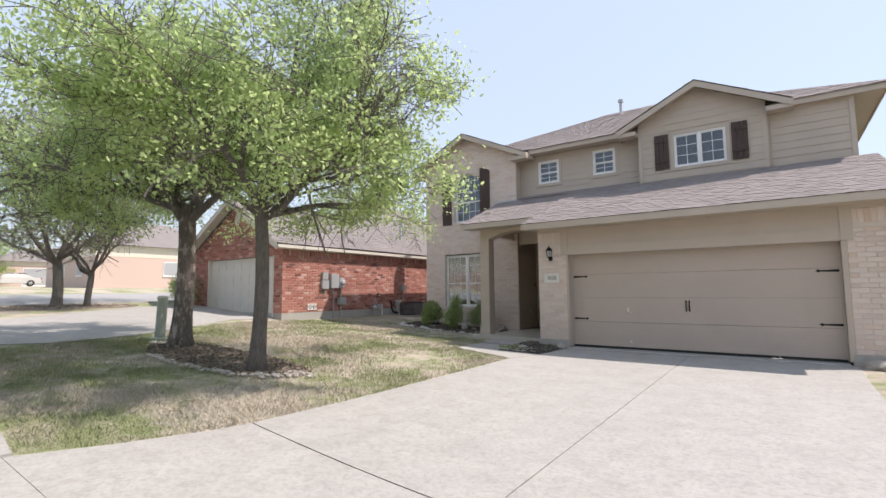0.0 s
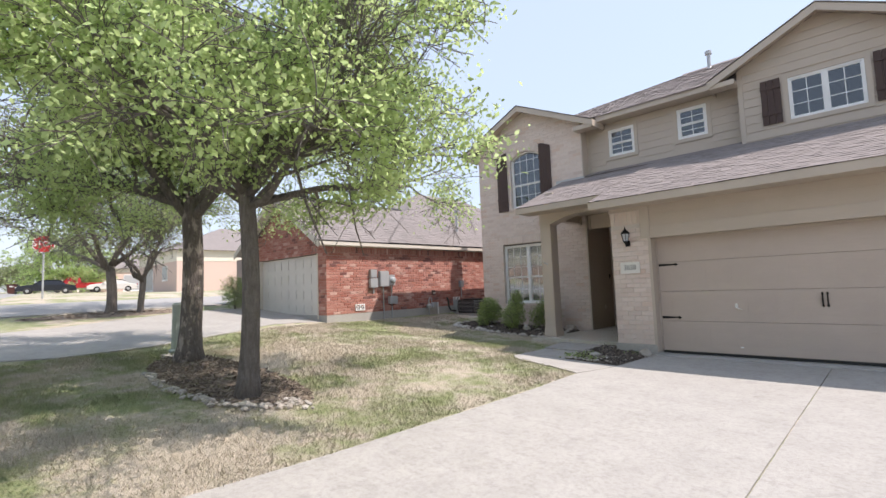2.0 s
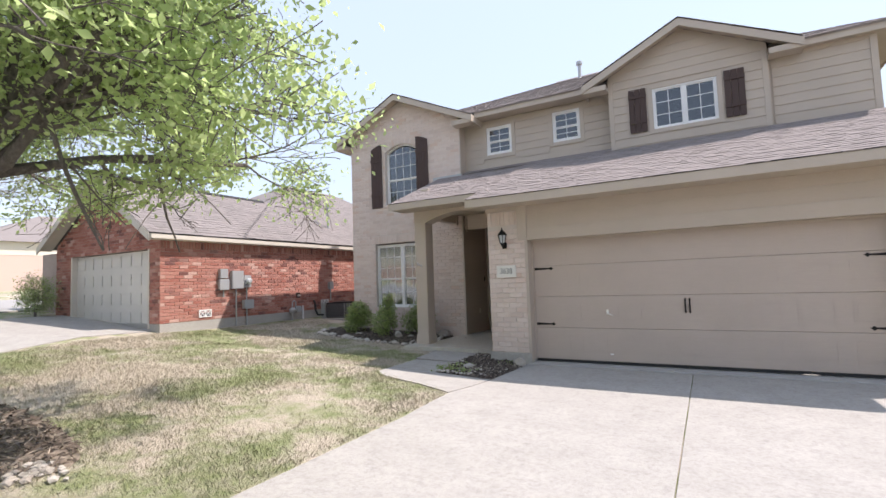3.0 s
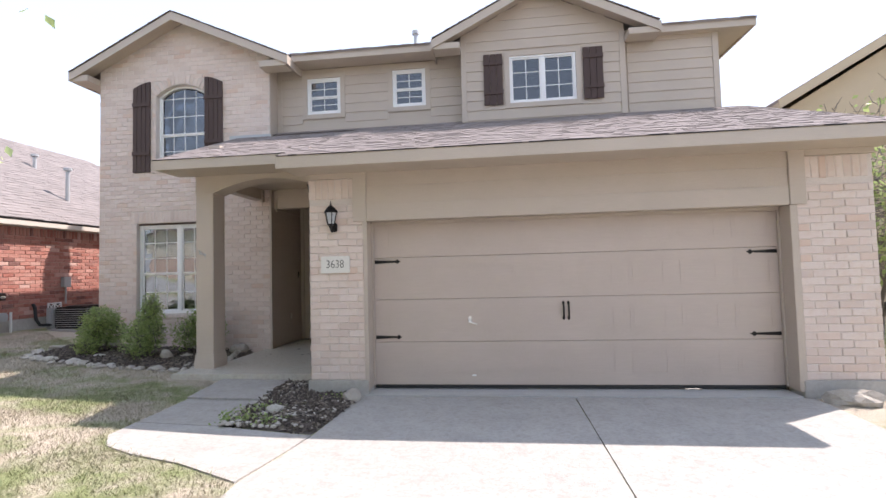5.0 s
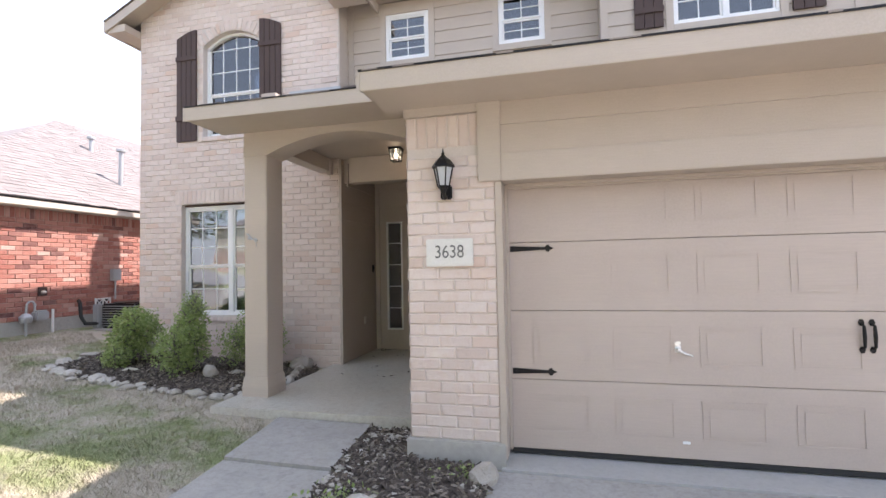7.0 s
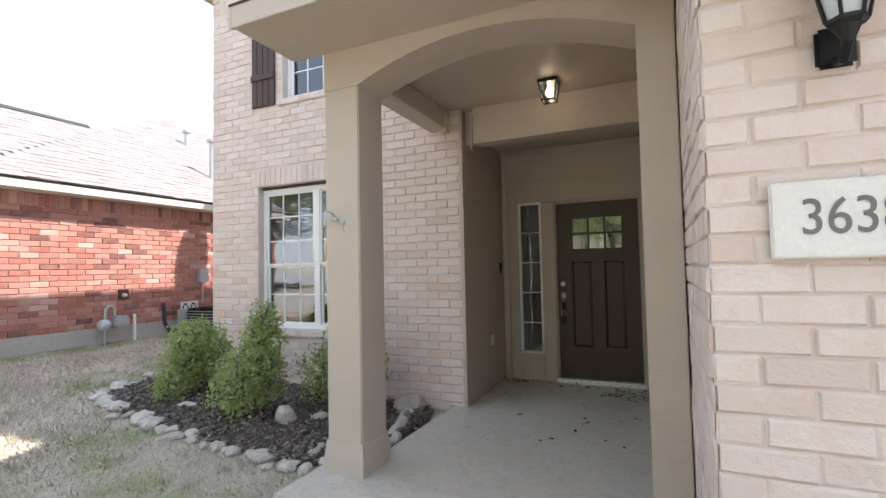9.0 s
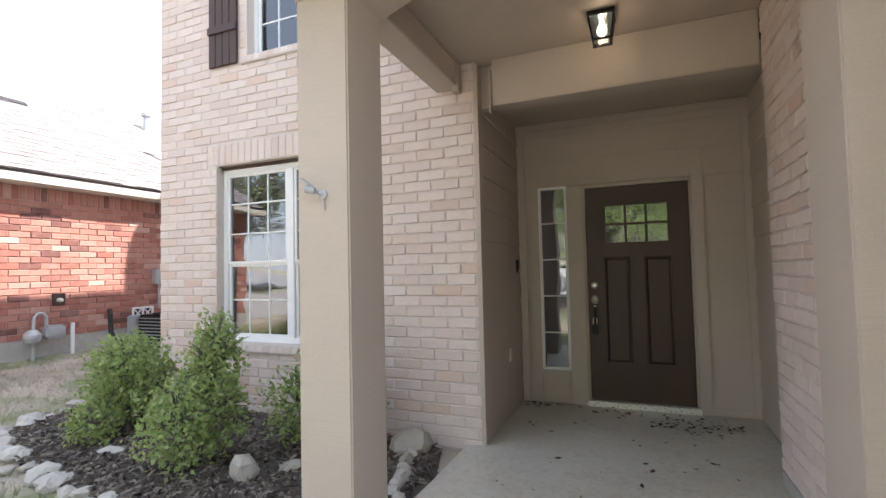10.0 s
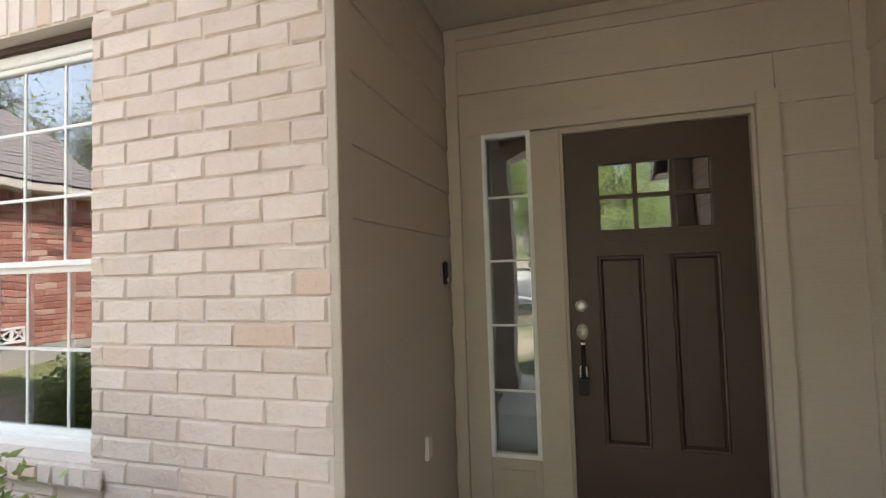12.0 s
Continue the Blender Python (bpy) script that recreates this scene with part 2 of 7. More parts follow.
def grass_mat(name, blade=False):
    m = Mat(name, 0.9)
    big = m.noise(0.55, 4, 0.6, None, 0.42, 0.60)
    mid = m.noise(3.2, 5, 0.7, None, 0.38, 0.62)
    fine = m.noise(55, 4, 0.75)
    green = m.mix(fine, (0.20, 0.24, 0.095), (0.33, 0.365, 0.175))
    straw = m.mix(fine, (0.44, 0.375, 0.29), (0.64, 0.56, 0.455))
    f = m.math("ADD", m.math("MULTIPLY", big, 0.75), m.math("MULTIPLY", mid, 0.5))
    f = m.ramp(f, 0.18, 0.82)
    if blade:
        f = m.math("ADD", m.math("MULTIPLY", f, 0.8), m.math("MULTIPLY", m.rand(), 0.2))
    m.colour(m.mix(f, green, straw))
    m.bump(m.math("ADD", fine, mid), 0.7, 0.03)
    return m.m


GRASS = grass_mat("patchy_lawn")
BLADES = grass_mat("grass_blades", True)
MULCH = plain("dark_mulch", (0.15, 0.122, 0.102), 0.95, 0, 25, 0.4, 0.8)


def build_ground():
    xs = [-400, -250, -180] + [-140 + 4.0 * i for i in range(23)] + [-48 + 1.0 * i for i in range(33)] + [-15 + 0.5 * i for i in range(41)] + [7, 10, 15, 25, 45, 90, 200, 400]
    ys = [-400, -200, -100, -60, -40, -25, -15] + [-10 + 0.5 * i for i in range(61)] + [22, 25, 30, 40, 60, 100, 200, 400]
    verts, faces = [], []
    for x in xs:
        for y in ys:
            z = grade(x, y)
            k = kerb_y(max(x, -140))
            if -13 < y - k < 0.35 and x > -140:
                z -= 0.22
            else:
                z -= 0.0 if math.hypot(x, y) > 30 else 0.012 * abs(noise.noise((x * 1.3, y * 1.3, 0)))
            verts.append((x, y, z))
    ny = len(ys)
    for i in range(len(xs) - 1):
        for j in range(ny - 1):
            a = i * ny + j
            faces.append((a, a + ny, a + ny + 1, a + 1))
    me = raw_mesh("ground", verts, faces, GRASS)
    for p in me.polygons:
        p.use_smooth = True
    tagged(new("ground", me), "patchy lawn of green and straw-coloured grass", "ground", kind="structure")


build_ground()

# paving: driveway, apron, walkway, sidewalk, street
drive = thing("road_driveway", "pale concrete driveway with dark expansion joints", "driveway", kind="structure")
W = 0.006
jx = -1.13
for name, poly in (
    ("slab", [(-4.36, 1.30), (-4.06, 1.92), (-3.81, 2.6), (-3.75, 2.915), (jx - W, 2.675), (jx - W, 1.30)]),
    ("slab", [(jx + W, 1.30), (jx + W, 2.675), (1.30, 2.495), (1.34, 1.30)]),
    ("slab", [(-3.75, 2.93), (-3.68, 4.0), (-3.66, 5.5), (-3.65, 7.0), (-3.77, 8.2), (-3.66, 9.25), (-3.60, 10.60), (jx - W, 10.60), (jx - W, 2.69)]),
    ("slab", [(jx + W, 2.69), (jx + W, 10.60), (1.36, 10.60), (1.30, 9.0), (1.26, 7.0), (1.30, 2.51)]),
):
    sheet(name, poly, 0.012, CONCRETE, parent=drive)
sheet("garage_sill", [(-3.56, 10.612), (-3.56, 11.2), (1.26, 11.2), (1.26, 10.612)], 0.026, SILL, parent=drive)
walkway = thing("pavement_walkway", "grey concrete walkway curving to the porch", "walkway", kind="structure")
sheet("slab", [(-3.80, 8.21), (-4.39, 8.46), (-4.9, 8.58), (-5.23, 8.72), (-5.44, 8.98), (-5.52, 9.40), (-4.69, 9.42), (-3.675, 9.25)], 0.013, CONCRETE, parent=walkway)
sheet("slab", [(-5.521, 9.412), (-5.66, 10.36), (-4.765, 10.36), (-4.692, 9.432)], 0.013, WALKWAY, parent=walkway)
sheet("slab", [(-5.662, 10.372), (-5.80, 11.32), (-4.84, 11.32), (-4.766, 10.372)], 0.035, WALKWAY, parent=walkway)

side = thing("pavement_sidewalk", "pale concrete sidewalk with kerb along the street", "sidewalk", kind="structure")
x = -4.38
while x > -17.2:
    x2 = x - 1.5
    xa, xb = x, x2 + 0.012
    sheet("slab", [(xa, kerb_y(xa) + 0.17), (xa, lawn_y(xa)), (xb, lawn_y(xb)), (xb, kerb_y(xb) + 0.17)], 0.02, CONCRETE, parent=side, step=1.5)
    sheet("kerb", [(xa, kerb_y(xa)), (xa, kerb_y(xa) + 0.16), (xb, kerb_y(xb) + 0.16), (xb, kerb_y(xb))], 0.02, CONCRETE, 0.3, 1.5, side)
    x = x2
for xa, xb in ((1.36, 4.5), (4.51, 8.0), (8.01, 14.0)):
    sheet("slab", [(xa, kerb_y(xa) + 0.17), (xa, lawn_y(xa)), (xb, lawn_y(xb)), (xb, kerb_y(xb) + 0.17)], 0.02, CONCRETE, parent=side, step=1.5)
    sheet("kerb", [(xa, kerb_y(xa)), (xa, kerb_y(xa) + 0.16), (xb, kerb_y(xb) + 0.16), (xb, kerb_y(xb))], 0.02, CONCRETE, 0.3, 1.5, side)
# sidewalk crossing and apron in front of the driveway
sheet("slab", [(-4.36, 0.55), (-4.36, 1.29), (jx, 1.29), (jx, 0.25)], 0.02, CONCRETE, parent=side)
sheet("slab", [(jx + 0.01, 0.25), (jx + 0.01, 1.29), (1.34, 1.29), (1.34, 0.0)], 0.02, CONCRETE, parent=side)
sheet("slab", [(-4.9, -0.2), (-4.36, 0.54), (1.34, -0.01), (1.9, -0.9)], 0.0, CONCRETE, 0.3, parent=side)
bm = bmesh.new()
for i in range(112):
    xa, xb = 20 - i * 1.4, 20 - (i + 1) * 1.4
    q = [(xa, kerb_y(xa) - 0.0), (xb, kerb_y(xb)), (xb, kerb_y(xb) - 12), (xa, kerb_y(xa) - 12)]
    bm.faces.new([bm.verts.new((x, y, grade(x, y) - 0.11)) for x, y in q])
tagged(part("road", bm, STREET), "sun-bleached asphalt street", "road", kind="structure")
# neighbour's curved driveway and the side street beyond
nd = thing("road_neighbour_driveway", "pale concrete neighbour's driveway sweeping to a garage", "driveway", kind="structure")
sheet("slab", [(-10.9, 2.06), (-10.4, 3.2), (-10.6, 4.6), (-11.4, 6.2), (-12.6, 8.0), (-12.9, 9.64), (-17.6, 9.64), (-17.2, 7.4), (-16.0, 5.2), (-15.0, 3.6), (-14.8, 2.45)], 0.02, CONCRETE, parent=nd, step=1.0)
cross = thing("road_side_street", "pale side street beyond the trees", "road", kind="structure")
sheet("slab", [(-18.75, 1.9), (-19.2, 7.5), (-20.4, 12.0), (-21.0, 40.0), (-26.0, 40.0), (-25.2, 12.0), (-23.9, 7.5), (-23.4, 2.4)], 0.03, STREET, parent=cross, step=3.0)
sheet("kerb", [(-18.6, 2.85), (-19.05, 7.5), (-20.25, 12.0), (-20.4, 12.0), (-19.2, 7.5), (-18.75, 2.85)], 0.04, CONCRETE, parent=cross, step=3.0)


# ---- brickwork ----
BL, BH, BJ = 0.242, 0.085, 0.0065
_bricks = {}


def brick_geo(l, h, d, seed):
    """Corners of one worn brick face block: length l on u, depth d outwards (towards -v), height h."""
    rnd = random.Random(seed)
    c = 0.0072
    j = [rnd.uniform(-0.005, 0.005) for _ in range(8)]
    vs = [(0, 0, 0), (l, 0, 0), (l, 0, h), (0, 0, h),
          (j[0], -d + c, j[1]), (l + j[2], -d + c, j[3]), (l, -d + c, h + j[4]), (j[5], -d + c, h),
          (c, -d + j[6], c), (l - c, -d + j[7], c), (l - c, -d, h - c), (c, -d + j[6], h - c)]
    fs = [(0, 1, 5, 4), (1, 2, 6, 5), (2, 3, 7, 6), (3, 0, 4, 7), (4, 5, 9, 8), (5, 6, 10, 9), (6, 7, 11, 10), (7, 4, 8, 11), (8, 9, 10, 11)]
    return vs, fs


def brick_mesh(l, h, mat, k):
    key = (round(l, 3), round(h, 3), mat.name, k)
    if key not in _bricks:
        vs, fs = brick_geo(l, h, 0.0075, k * 17 + int(l * 1000))
        _bricks[key] = raw_mesh("brick", vs, fs, mat)
    return _bricks[key]


def wall_frame(origin, turn):
    return Matrix.Translation(origin) @ Matrix.Rotation(radians(turn), 4, "Z")


def lay_bricks(parent, m, length, z0, z1, mat, openings=(), near=None, limit=None, soldiers=()):
    """Courses along a wall's face. m: the face's frame (u along it, -v outwards). near(u, z): laid as single pieces, else joined."""
    rnd = random.Random(int(length * 100 + z0 * 10))
    jv, jf, singles = [], [], []
    rows = int((z1 - z0) / BH)

    def lay(u, z, l, h):
        if near and near(u + l / 2, z):
            singles.append((u, z, l, h))
        else:
            vs, fs = brick_geo(l, h, 0.0075, rnd.random())
            b = len(jv)
            jv.extend(m @ Vector((x + u, y + rnd.uniform(-0.0015, 0.0015), w + z)) for x, y, w in vs)
            jf.extend([tuple(i + b for i in f) for f in fs])
    for a, b, c, d in soldiers:
        u = a
        while u + 0.07 < b:
            lay(u, c, 0.073, d - c)
            u += 0.083
    for r in range(rows):
        z = z0 + r * BH
        spans = [(0.0, length)]
        for a, b, c, d in list(openings) + list(soldiers):
            if z + BH * 0.6 > c and z + BH * 0.4 < d:
                nxt = []
                for s, e in spans:
                    if b <= s or a >= e:
                        nxt.append((s, e))
                    else:
                        if a > s:
                            nxt.append((s, a))
                        if b < e:
                            nxt.append((b, e))
                spans = nxt
        for s, e in spans:
            if limit:
                lo, hi = limit(z + BH)
                s, e = max(s, lo), min(e, hi)
            if e - s < 0.03:
                continue
            u = math.floor(s / BL) * BL - (BL / 2 if r % 2 else 0)
            while u < e:
                a, b = max(u, s), min(u + BL - BJ, e)
                if s - 0.001 < u and u + BL > e and e - u > 0.03:
                    b = e
                if b - a > 0.035:
                    lay(a, z, b - a, BH - BJ)
                u += BL
    if jv:
        part("brickwork", raw_mesh("brickwork", jv, jf, mat), None, parent)["kind"] = "stuff"
    for i, (u, z, l, h) in enumerate(singles):
        part("brick", brick_mesh(round(l / 0.004) * 0.004, h, mat, i % 4), None, parent, at=m @ Matrix.Translation((u, 0, z)))


def pierced(bm, u0, u1, z0, z1, openings, place):
    """Solid blocks of a wall round its openings. place(u0, u1, z0, z1) gives box() bounds."""
    us = sorted({u0, u1, *[v for o in openings for v in o[:2] if u0 < v < u1]})
    for a, b in zip(us, us[1:]):
        mid = (a + b) / 2
        holes = sorted((c, d) for s, e, c, d in openings if s <= mid <= e)
        z = z0
        for c, d in holes + [(z1, z1)]:
            if c - z > 0.002:
                box(*place(a, b, z, c), bm=bm)
            z = max(z, d)
    return bm


def front_wall(y, thick):
    return lambda a, b, c, d: (a, b, y, y + thick, c, d)


def side_wall(x, thick):
    return lambda a, b, c, d: (x, x + thick, a, b, c, d)


def lap_siding(parent, m, length, z0, z1, step, openings=(), limit=None, name="plank", mat=None):
    """Lapped boards, each a piece of its own."""
    z = z0
    while z < z1 - 0.02:
        h = min(step, z1 - z)
        spans = [(0.0, length)]
        for a, b, c, d in openings:
            if z + h > c + 0.01 and z < d - 0.01:
                nxt = []
                for s, e in spans:
                    if b <= s or a >= e:
                        nxt.append((s, e))
                    else:
                        nxt += [p for p in ((s, a), (b, e)) if p[1] - p[0] > 0.01]
                spans = nxt
        for s, e in spans:
            if limit:
                lo, hi = limit(z + h * 0.5)
                s, e = max(s, lo), min(e, hi)
            if e - s < 0.03:
                continue
            bm = bmesh.new()
            q = [(0, 0), (-0.020, 0), (-0.020, 0.006), (-0.007, h + 0.004), (0, h + 0.004)]
            a = [bm.verts.new((s, v, w)) for v, w in q]
            b = [bm.verts.new((e, v, w)) for v, w in q]
            bm.faces.new(a), bm.faces.new(b[::-1])
            for i in range(5):
                k = (i + 1) % 5
                bm.faces.new((a[i], b[i], b[k], a[k]))
            part(name, bm, mat or SIDING, parent, at=m @ Matrix.Translation((0, 0, z)))
        z += h


def shingles(parent, x0, x1, p0, p1, mat, tab=0.20, step=0.13, x_at=None, name="shingling"):
    """Shingle courses up a roof plane from the eave line p0 to p1, as (y, z); x_at(s) gives the x range at share s."""
    rnd = random.Random(int((x1 - x0) * 31 + p0[0] * 7))
    run = Vector((p1[0] - p0[0], p1[1] - p0[1]))
    n = max(int(run.length / step), 1)
    d = run.normalized()
    nrm = Vector((-d.y, d.x)) if d.x > 0 else Vector((d.y, -d.x))
    vs, fs = [], []
    for r in range(n):
        s0, s1 = r * run.length / n, min((r + 1.25) * run.length / n, run.length)
        a, b = x_at(s0 / run.length) if x_at else (x0, x1)
        x = a - rnd.uniform(0, tab)
        while x < b:
            w = tab * rnd.choice((0.35, 0.55, 0.75, 1.0))
            xa, xb = max(x, a), min(x + w, b)
            if xb > xa + 0.004:
                lift, dn = rnd.choice((0.007, 0.009, 0.013)), rnd.choice((0.0, 0.0, 0.03))
                f = Vector(p0) + d * max(s0 - dn * 0.6, -0.03)
                g = Vector(p0) + d * s1
                k = len(vs)
                for px in (xa, xb):
                    for q, t in ((f, 0.0), (f, lift), (g, lift * 0.2)):
                        c = q + nrm * t
                        vs.append((px, c.x, c.y))
                fs += [(k, k + 1, k + 4, k + 3), (k + 1, k + 2, k + 5, k + 4), (k, k + 2, k + 1), (k + 3, k + 4, k + 5)]
            x += w
    ob = part(name, raw_mesh(name, vs, fs, mat), None, parent)
    ob["kind"] = "stuff"
    return ob


# ---- windows ----
def window(name, m, w, h, label, cols=3, rows=2, halves=1, split="h", blinds=0.0, frame_mat=None, arch=0.0, frame=0.05, meet=0.47, top_rows=None, glass=None):
    """A window in a frame m whose origin is its lower left outer corner; u right, -v outwards. split h: two sashes above one another."""
    fm = frame_mat or WHITE
    win = thing(name, label, "window", kind="structure", at=m)
    bm = bmesh.new()
    box(0, frame, 0, 0.07, 0, h, 0.004, bm), box(w - frame, w, 0, 0.07, 0, h, 0.004, bm)
    box(frame, w - frame, 0, 0.07, 0, frame, 0.004, bm)
    if not arch:
        box(frame, w - frame, 0, 0.07, h - frame, h, 0.004, bm)
    else:
        n = 14
        for i in range(n):
            ua, ub = frame * 0 + w * i / n, w * (i + 1) / n
            za, zb = (arch * (1 - (2 * u / w - 1) ** 2) for u in (ua, ub))
            add(bm, prism([(ua, h + za - frame), (ub, h + zb - frame), (ub, h + zb), (ua, h + za)], 0, 0.07))
    for i in range(1, halves):
        u = w * i / halves
        box(u - frame * 0.8, u + frame * 0.8, 0, 0.07, frame, h - frame, 0.004, bm)
    part("window_frame", bm, fm, win)
    pw = (w - frame * 2) / halves if halves == 1 else (w - frame * 2 - frame * 1.6 * (halves - 1)) / halves
    for i in range(halves):
        u0 = frame + i * (pw + frame * 1.6)
        if split == "h":
            sashes = [(u0, u0 + pw, frame, h * meet, 0.028), (u0, u0 + pw, h * meet, h - frame, 0.012)]
        else:
            sashes = [(u0, u0 + pw, frame, h - frame, 0.02)]
        for k, (a, b, c, d, v) in enumerate(sashes):
            bm = bmesh.new()
            s = 0.026
            box(a, a + s, v, v + 0.03, c, d, 0.003, bm), box(b - s, b, v, v + 0.03, c, d, 0.003, bm)
            box(a + s, b - s, v, v + 0.03, c, c + s, 0.003, bm)
            if not (arch and k == len(sashes) - 1):
                box(a + s, b - s, v, v + 0.03, d - s, d, 0.003, bm)
            sash = part("sash", bm, fm, win)
            dz = arch * 0.98 if arch and k == len(sashes) - 1 else 0
            for c_ in range(1, cols):
                u = a + (b - a) * c_ / cols
                top = d + (dz * (1 - (2 * u / w - 1) ** 2) if dz else 0)
                part("muntin", box(u - 0.007, u + 0.007, v + 0.012, v + 0.024, c + s, top - s * 0.5, 0.002), fm, sash)
            tiers = top_rows if top_rows and k == 1 else rows
            for r_ in range(1, tiers + (1 if dz else 0)):
                z = c + (d - c) * r_ / tiers
                part("muntin", box(a + s, b - s, v + 0.011, v + 0.023, z - 0.007, z + 0.007, 0.002), fm, sash)
            if dz:
                n = 12
                pts = [(a + s, c + s)] + [(b - s, c + s)]
                for q in range(n + 1):
                    u = b - s + (a - b + 2 * s) * q / n
                    pts.append((u, d + dz * (1 - (2 * u / w - 1) ** 2) - s))
                pane = part("pane", prism(pts, v + 0.016, v + 0.020), glass or GLASS, sash)
            else:
                pane = part("pane", box(a + s * 0.9, b - s * 0.9, v + 0.016, v + 0.020, c + s * 0.9, d - s * 0.9), glass or GLASS, sash)
            pane.visible_shadow = False
    if blinds:
        bl = thing("window_blind", "white horizontal slat blind behind the window", "blind", at=m)
        z, n = h + arch * 0.4 - 0.08, 0
        me = raw_mesh("slat", [(frame, 0.120, -0.011), (w - frame, 0.120, -0.011), (w - frame, 0.134, 0.010), (frame, 0.134, 0.010)], [(0, 1, 2, 3)], BLIND)
        part("head_rail", box(frame, w - frame, 0.105, 0.15, z, z + 0.04, 0.004), BLIND, bl)
        while z > h * (1 - blinds) + 0.05:
            z -= 0.027
            part("slat", me, None, bl, at=Matrix.Translation((0, 0, z)))
        part("bottom_rail", box(frame, w - frame, 0.115, 0.14, z - 0.03, z - 0.012, 0.004), BLIND, bl)
    return win


def shutter(m, w, h, rise0=0.0, rise1=0.0):
    """Board-and-batten shutter; rise0 and rise1 lift its two top corners for an arched head."""
    s = thing("shutter", "dark brown board-and-batten wooden shutter on the wall", "shutter", "window shutters", at=m)
    n = max(3, round(w / 0.1))
    for i in range(n):
        a, b = w * i / n + 0.003, w * (i + 1) / n - 0.003
        za, zb = (h + rise0 + (rise1 - rise0) * math.sin(u / w * math.pi / 2) for u in (a, b))
        if rise0 > rise1:
            za, zb = (h + rise1 + (rise0 - rise1) * math.sin((1 - u / w) * math.pi / 2) for u in (a, b))
        part("board", prism([(a, 0), (b, 0), (b, zb), (a, za)], -0.028, 0.0, bevel=0.003), DARK_WOOD, s)
    for z in (h * 0.2, h * 0.78):
        part("batten", box(-0.004, w + 0.004, -0.046, -0.0285, z, z + 0.075, 0.004), DARK_WOOD, s)
    return s


# ---- the house ----
FY, RY, GY = 13.48, 13.82, 10.68      # front brick face, recessed upper wall, garage front
HX0, HX1 = -9.70, 1.93
PZ = 0.09                              # porch floor
house = thing("house", "two-storey tan house with cream brick and a double garage", "house")


def hpart(name, bm, mat, label=""):
    return part(name, bm, mat, house, label)


# left wing: brick front with two windows and a gable
LW = (-8.90, -7.22, 0.775, 2.52)       # lower window opening
AW = (-8.50, -7.46, 3.58, 5.02)        # arched window, springing at 5.02
ARCH = 0.20
wing = thing("wall_left_wing", "cream brick front wall with gable", "wall", kind="structure")
bm = bmesh.new()
WX0, WX1 = HX0, -6.17
pierced(bm, WX0, WX1, -0.1, 5.30, [LW, (AW[0], AW[1], AW[2], AW[3] + ARCH)], front_wall(FY, 0.25))
GAX, GAZ = -7.95, 6.36
add(bm, prism([(WX0, 5.30), (WX1, 5.30), (WX1, 5.63), (GAX, GAZ + 0.06), (WX0, 5.63)], FY, FY + 0.25))
n = 12
aw = AW[1] - AW[0]
for i in range(n):
    ua, ub = aw * i / n, aw * (i + 1) / n
    za, zb = (AW[3] + ARCH * (1 - (2 * u / aw - 1) ** 2) for u in (ua, ub))
    add(bm, prism([(AW[0] + ua, za), (AW[0] + ub, zb), (AW[0] + ub, AW[3] + ARCH), (AW[0] + ua, AW[3] + ARCH + 0.0005)], FY, FY + 0.25))
part("mortar", bm, MORTAR, wing)
part("side_wall", box(WX0, WX0 + 0.25, FY + 0.25, 24, -0.1, 5.35), BRICK, wing)
wf = wall_frame((WX0, FY, 0), 0)


def rel(o, pad=0.0):
    return (o[0] - WX0 - pad, o[1] - WX0 + pad, o[2] - pad, o[3] + pad)


slope_l = 0.445
lower_open = rel((LW[0], LW[1], LW[2] - 0.075, LW[3]))
lay_bricks(wing, wf, WX1 - WX0, 0.04, 6.3, BRICK,
           [lower_open, (AW[0] - WX0 - 0.09, AW[1] - WX0 + 0.09, AW[2] - 0.08, AW[3] + 0.02), (AW[0] - WX0 - 0.02, AW[1] - WX0 + 0.02, AW[3], AW[3] + ARCH + 0.07)],
           near=lambda u, z: u > 1.75 and z < 3.2,
           limit=lambda z: (max(0, (z - 5.63) / slope_l), (WX1 - WX0) - max(0, (z - 5.63) / 0.45)),
           soldiers=[(LW[0] - WX0 - 0.12, LW[1] - WX0 + 0.10, LW[3] + 0.005, LW[3] + 0.215)])
# arch of soldier bricks and jambs round the upper window
for i in range(17):
    u = -0.09 + (aw + 0.18) * (i + 0.5) / 17
    k = 2 * u / aw - 1
    z = AW[3] + ARCH * (1 - min(k * k, 1.3)) + 0.012
    tilt = -math.degrees(math.atan(2 * ARCH * k / aw * 2)) * 1.0
    part("brick", brick_mesh(0.062, 0.17, BRICK, i % 4), None, wing, at=Matrix.Translation((AW[0] + u, FY - 0.004, z)) @ Matrix.Rotation(radians(-tilt), 4, "Y") @ Matrix.Translation((-0.031, 0, 0)))
for sx in (AW[0] - 0.085, AW[1] + 0.012):
    for i in range(16):
        part("brick", brick_mesh(0.072, BH - BJ, BRICK, i % 4), None, wing, at=Matrix.Translation((sx, FY, AW[2] + i * BH)))
for o, z in ((LW, LW[2] - 0.08), (AW, AW[2] - 0.08)):
    u = o[0] - 0.06
    while u < o[1] + 0.04:
        part("brick", brick_mesh(0.072, 0.07, BRICK, int(u * 50) % 4), None, wing, at=Matrix.Translation((u, FY - 0.028, z)) @ Matrix.Rotation(radians(-8), 4, "X"))
        u += 0.083
part("sill_bed", box(LW[0] - 0.06, LW[1] + 0.06, FY - 0.024, FY - 0.001, LW[2] - 0.086, LW[2] - 0.01), MORTAR, wing)
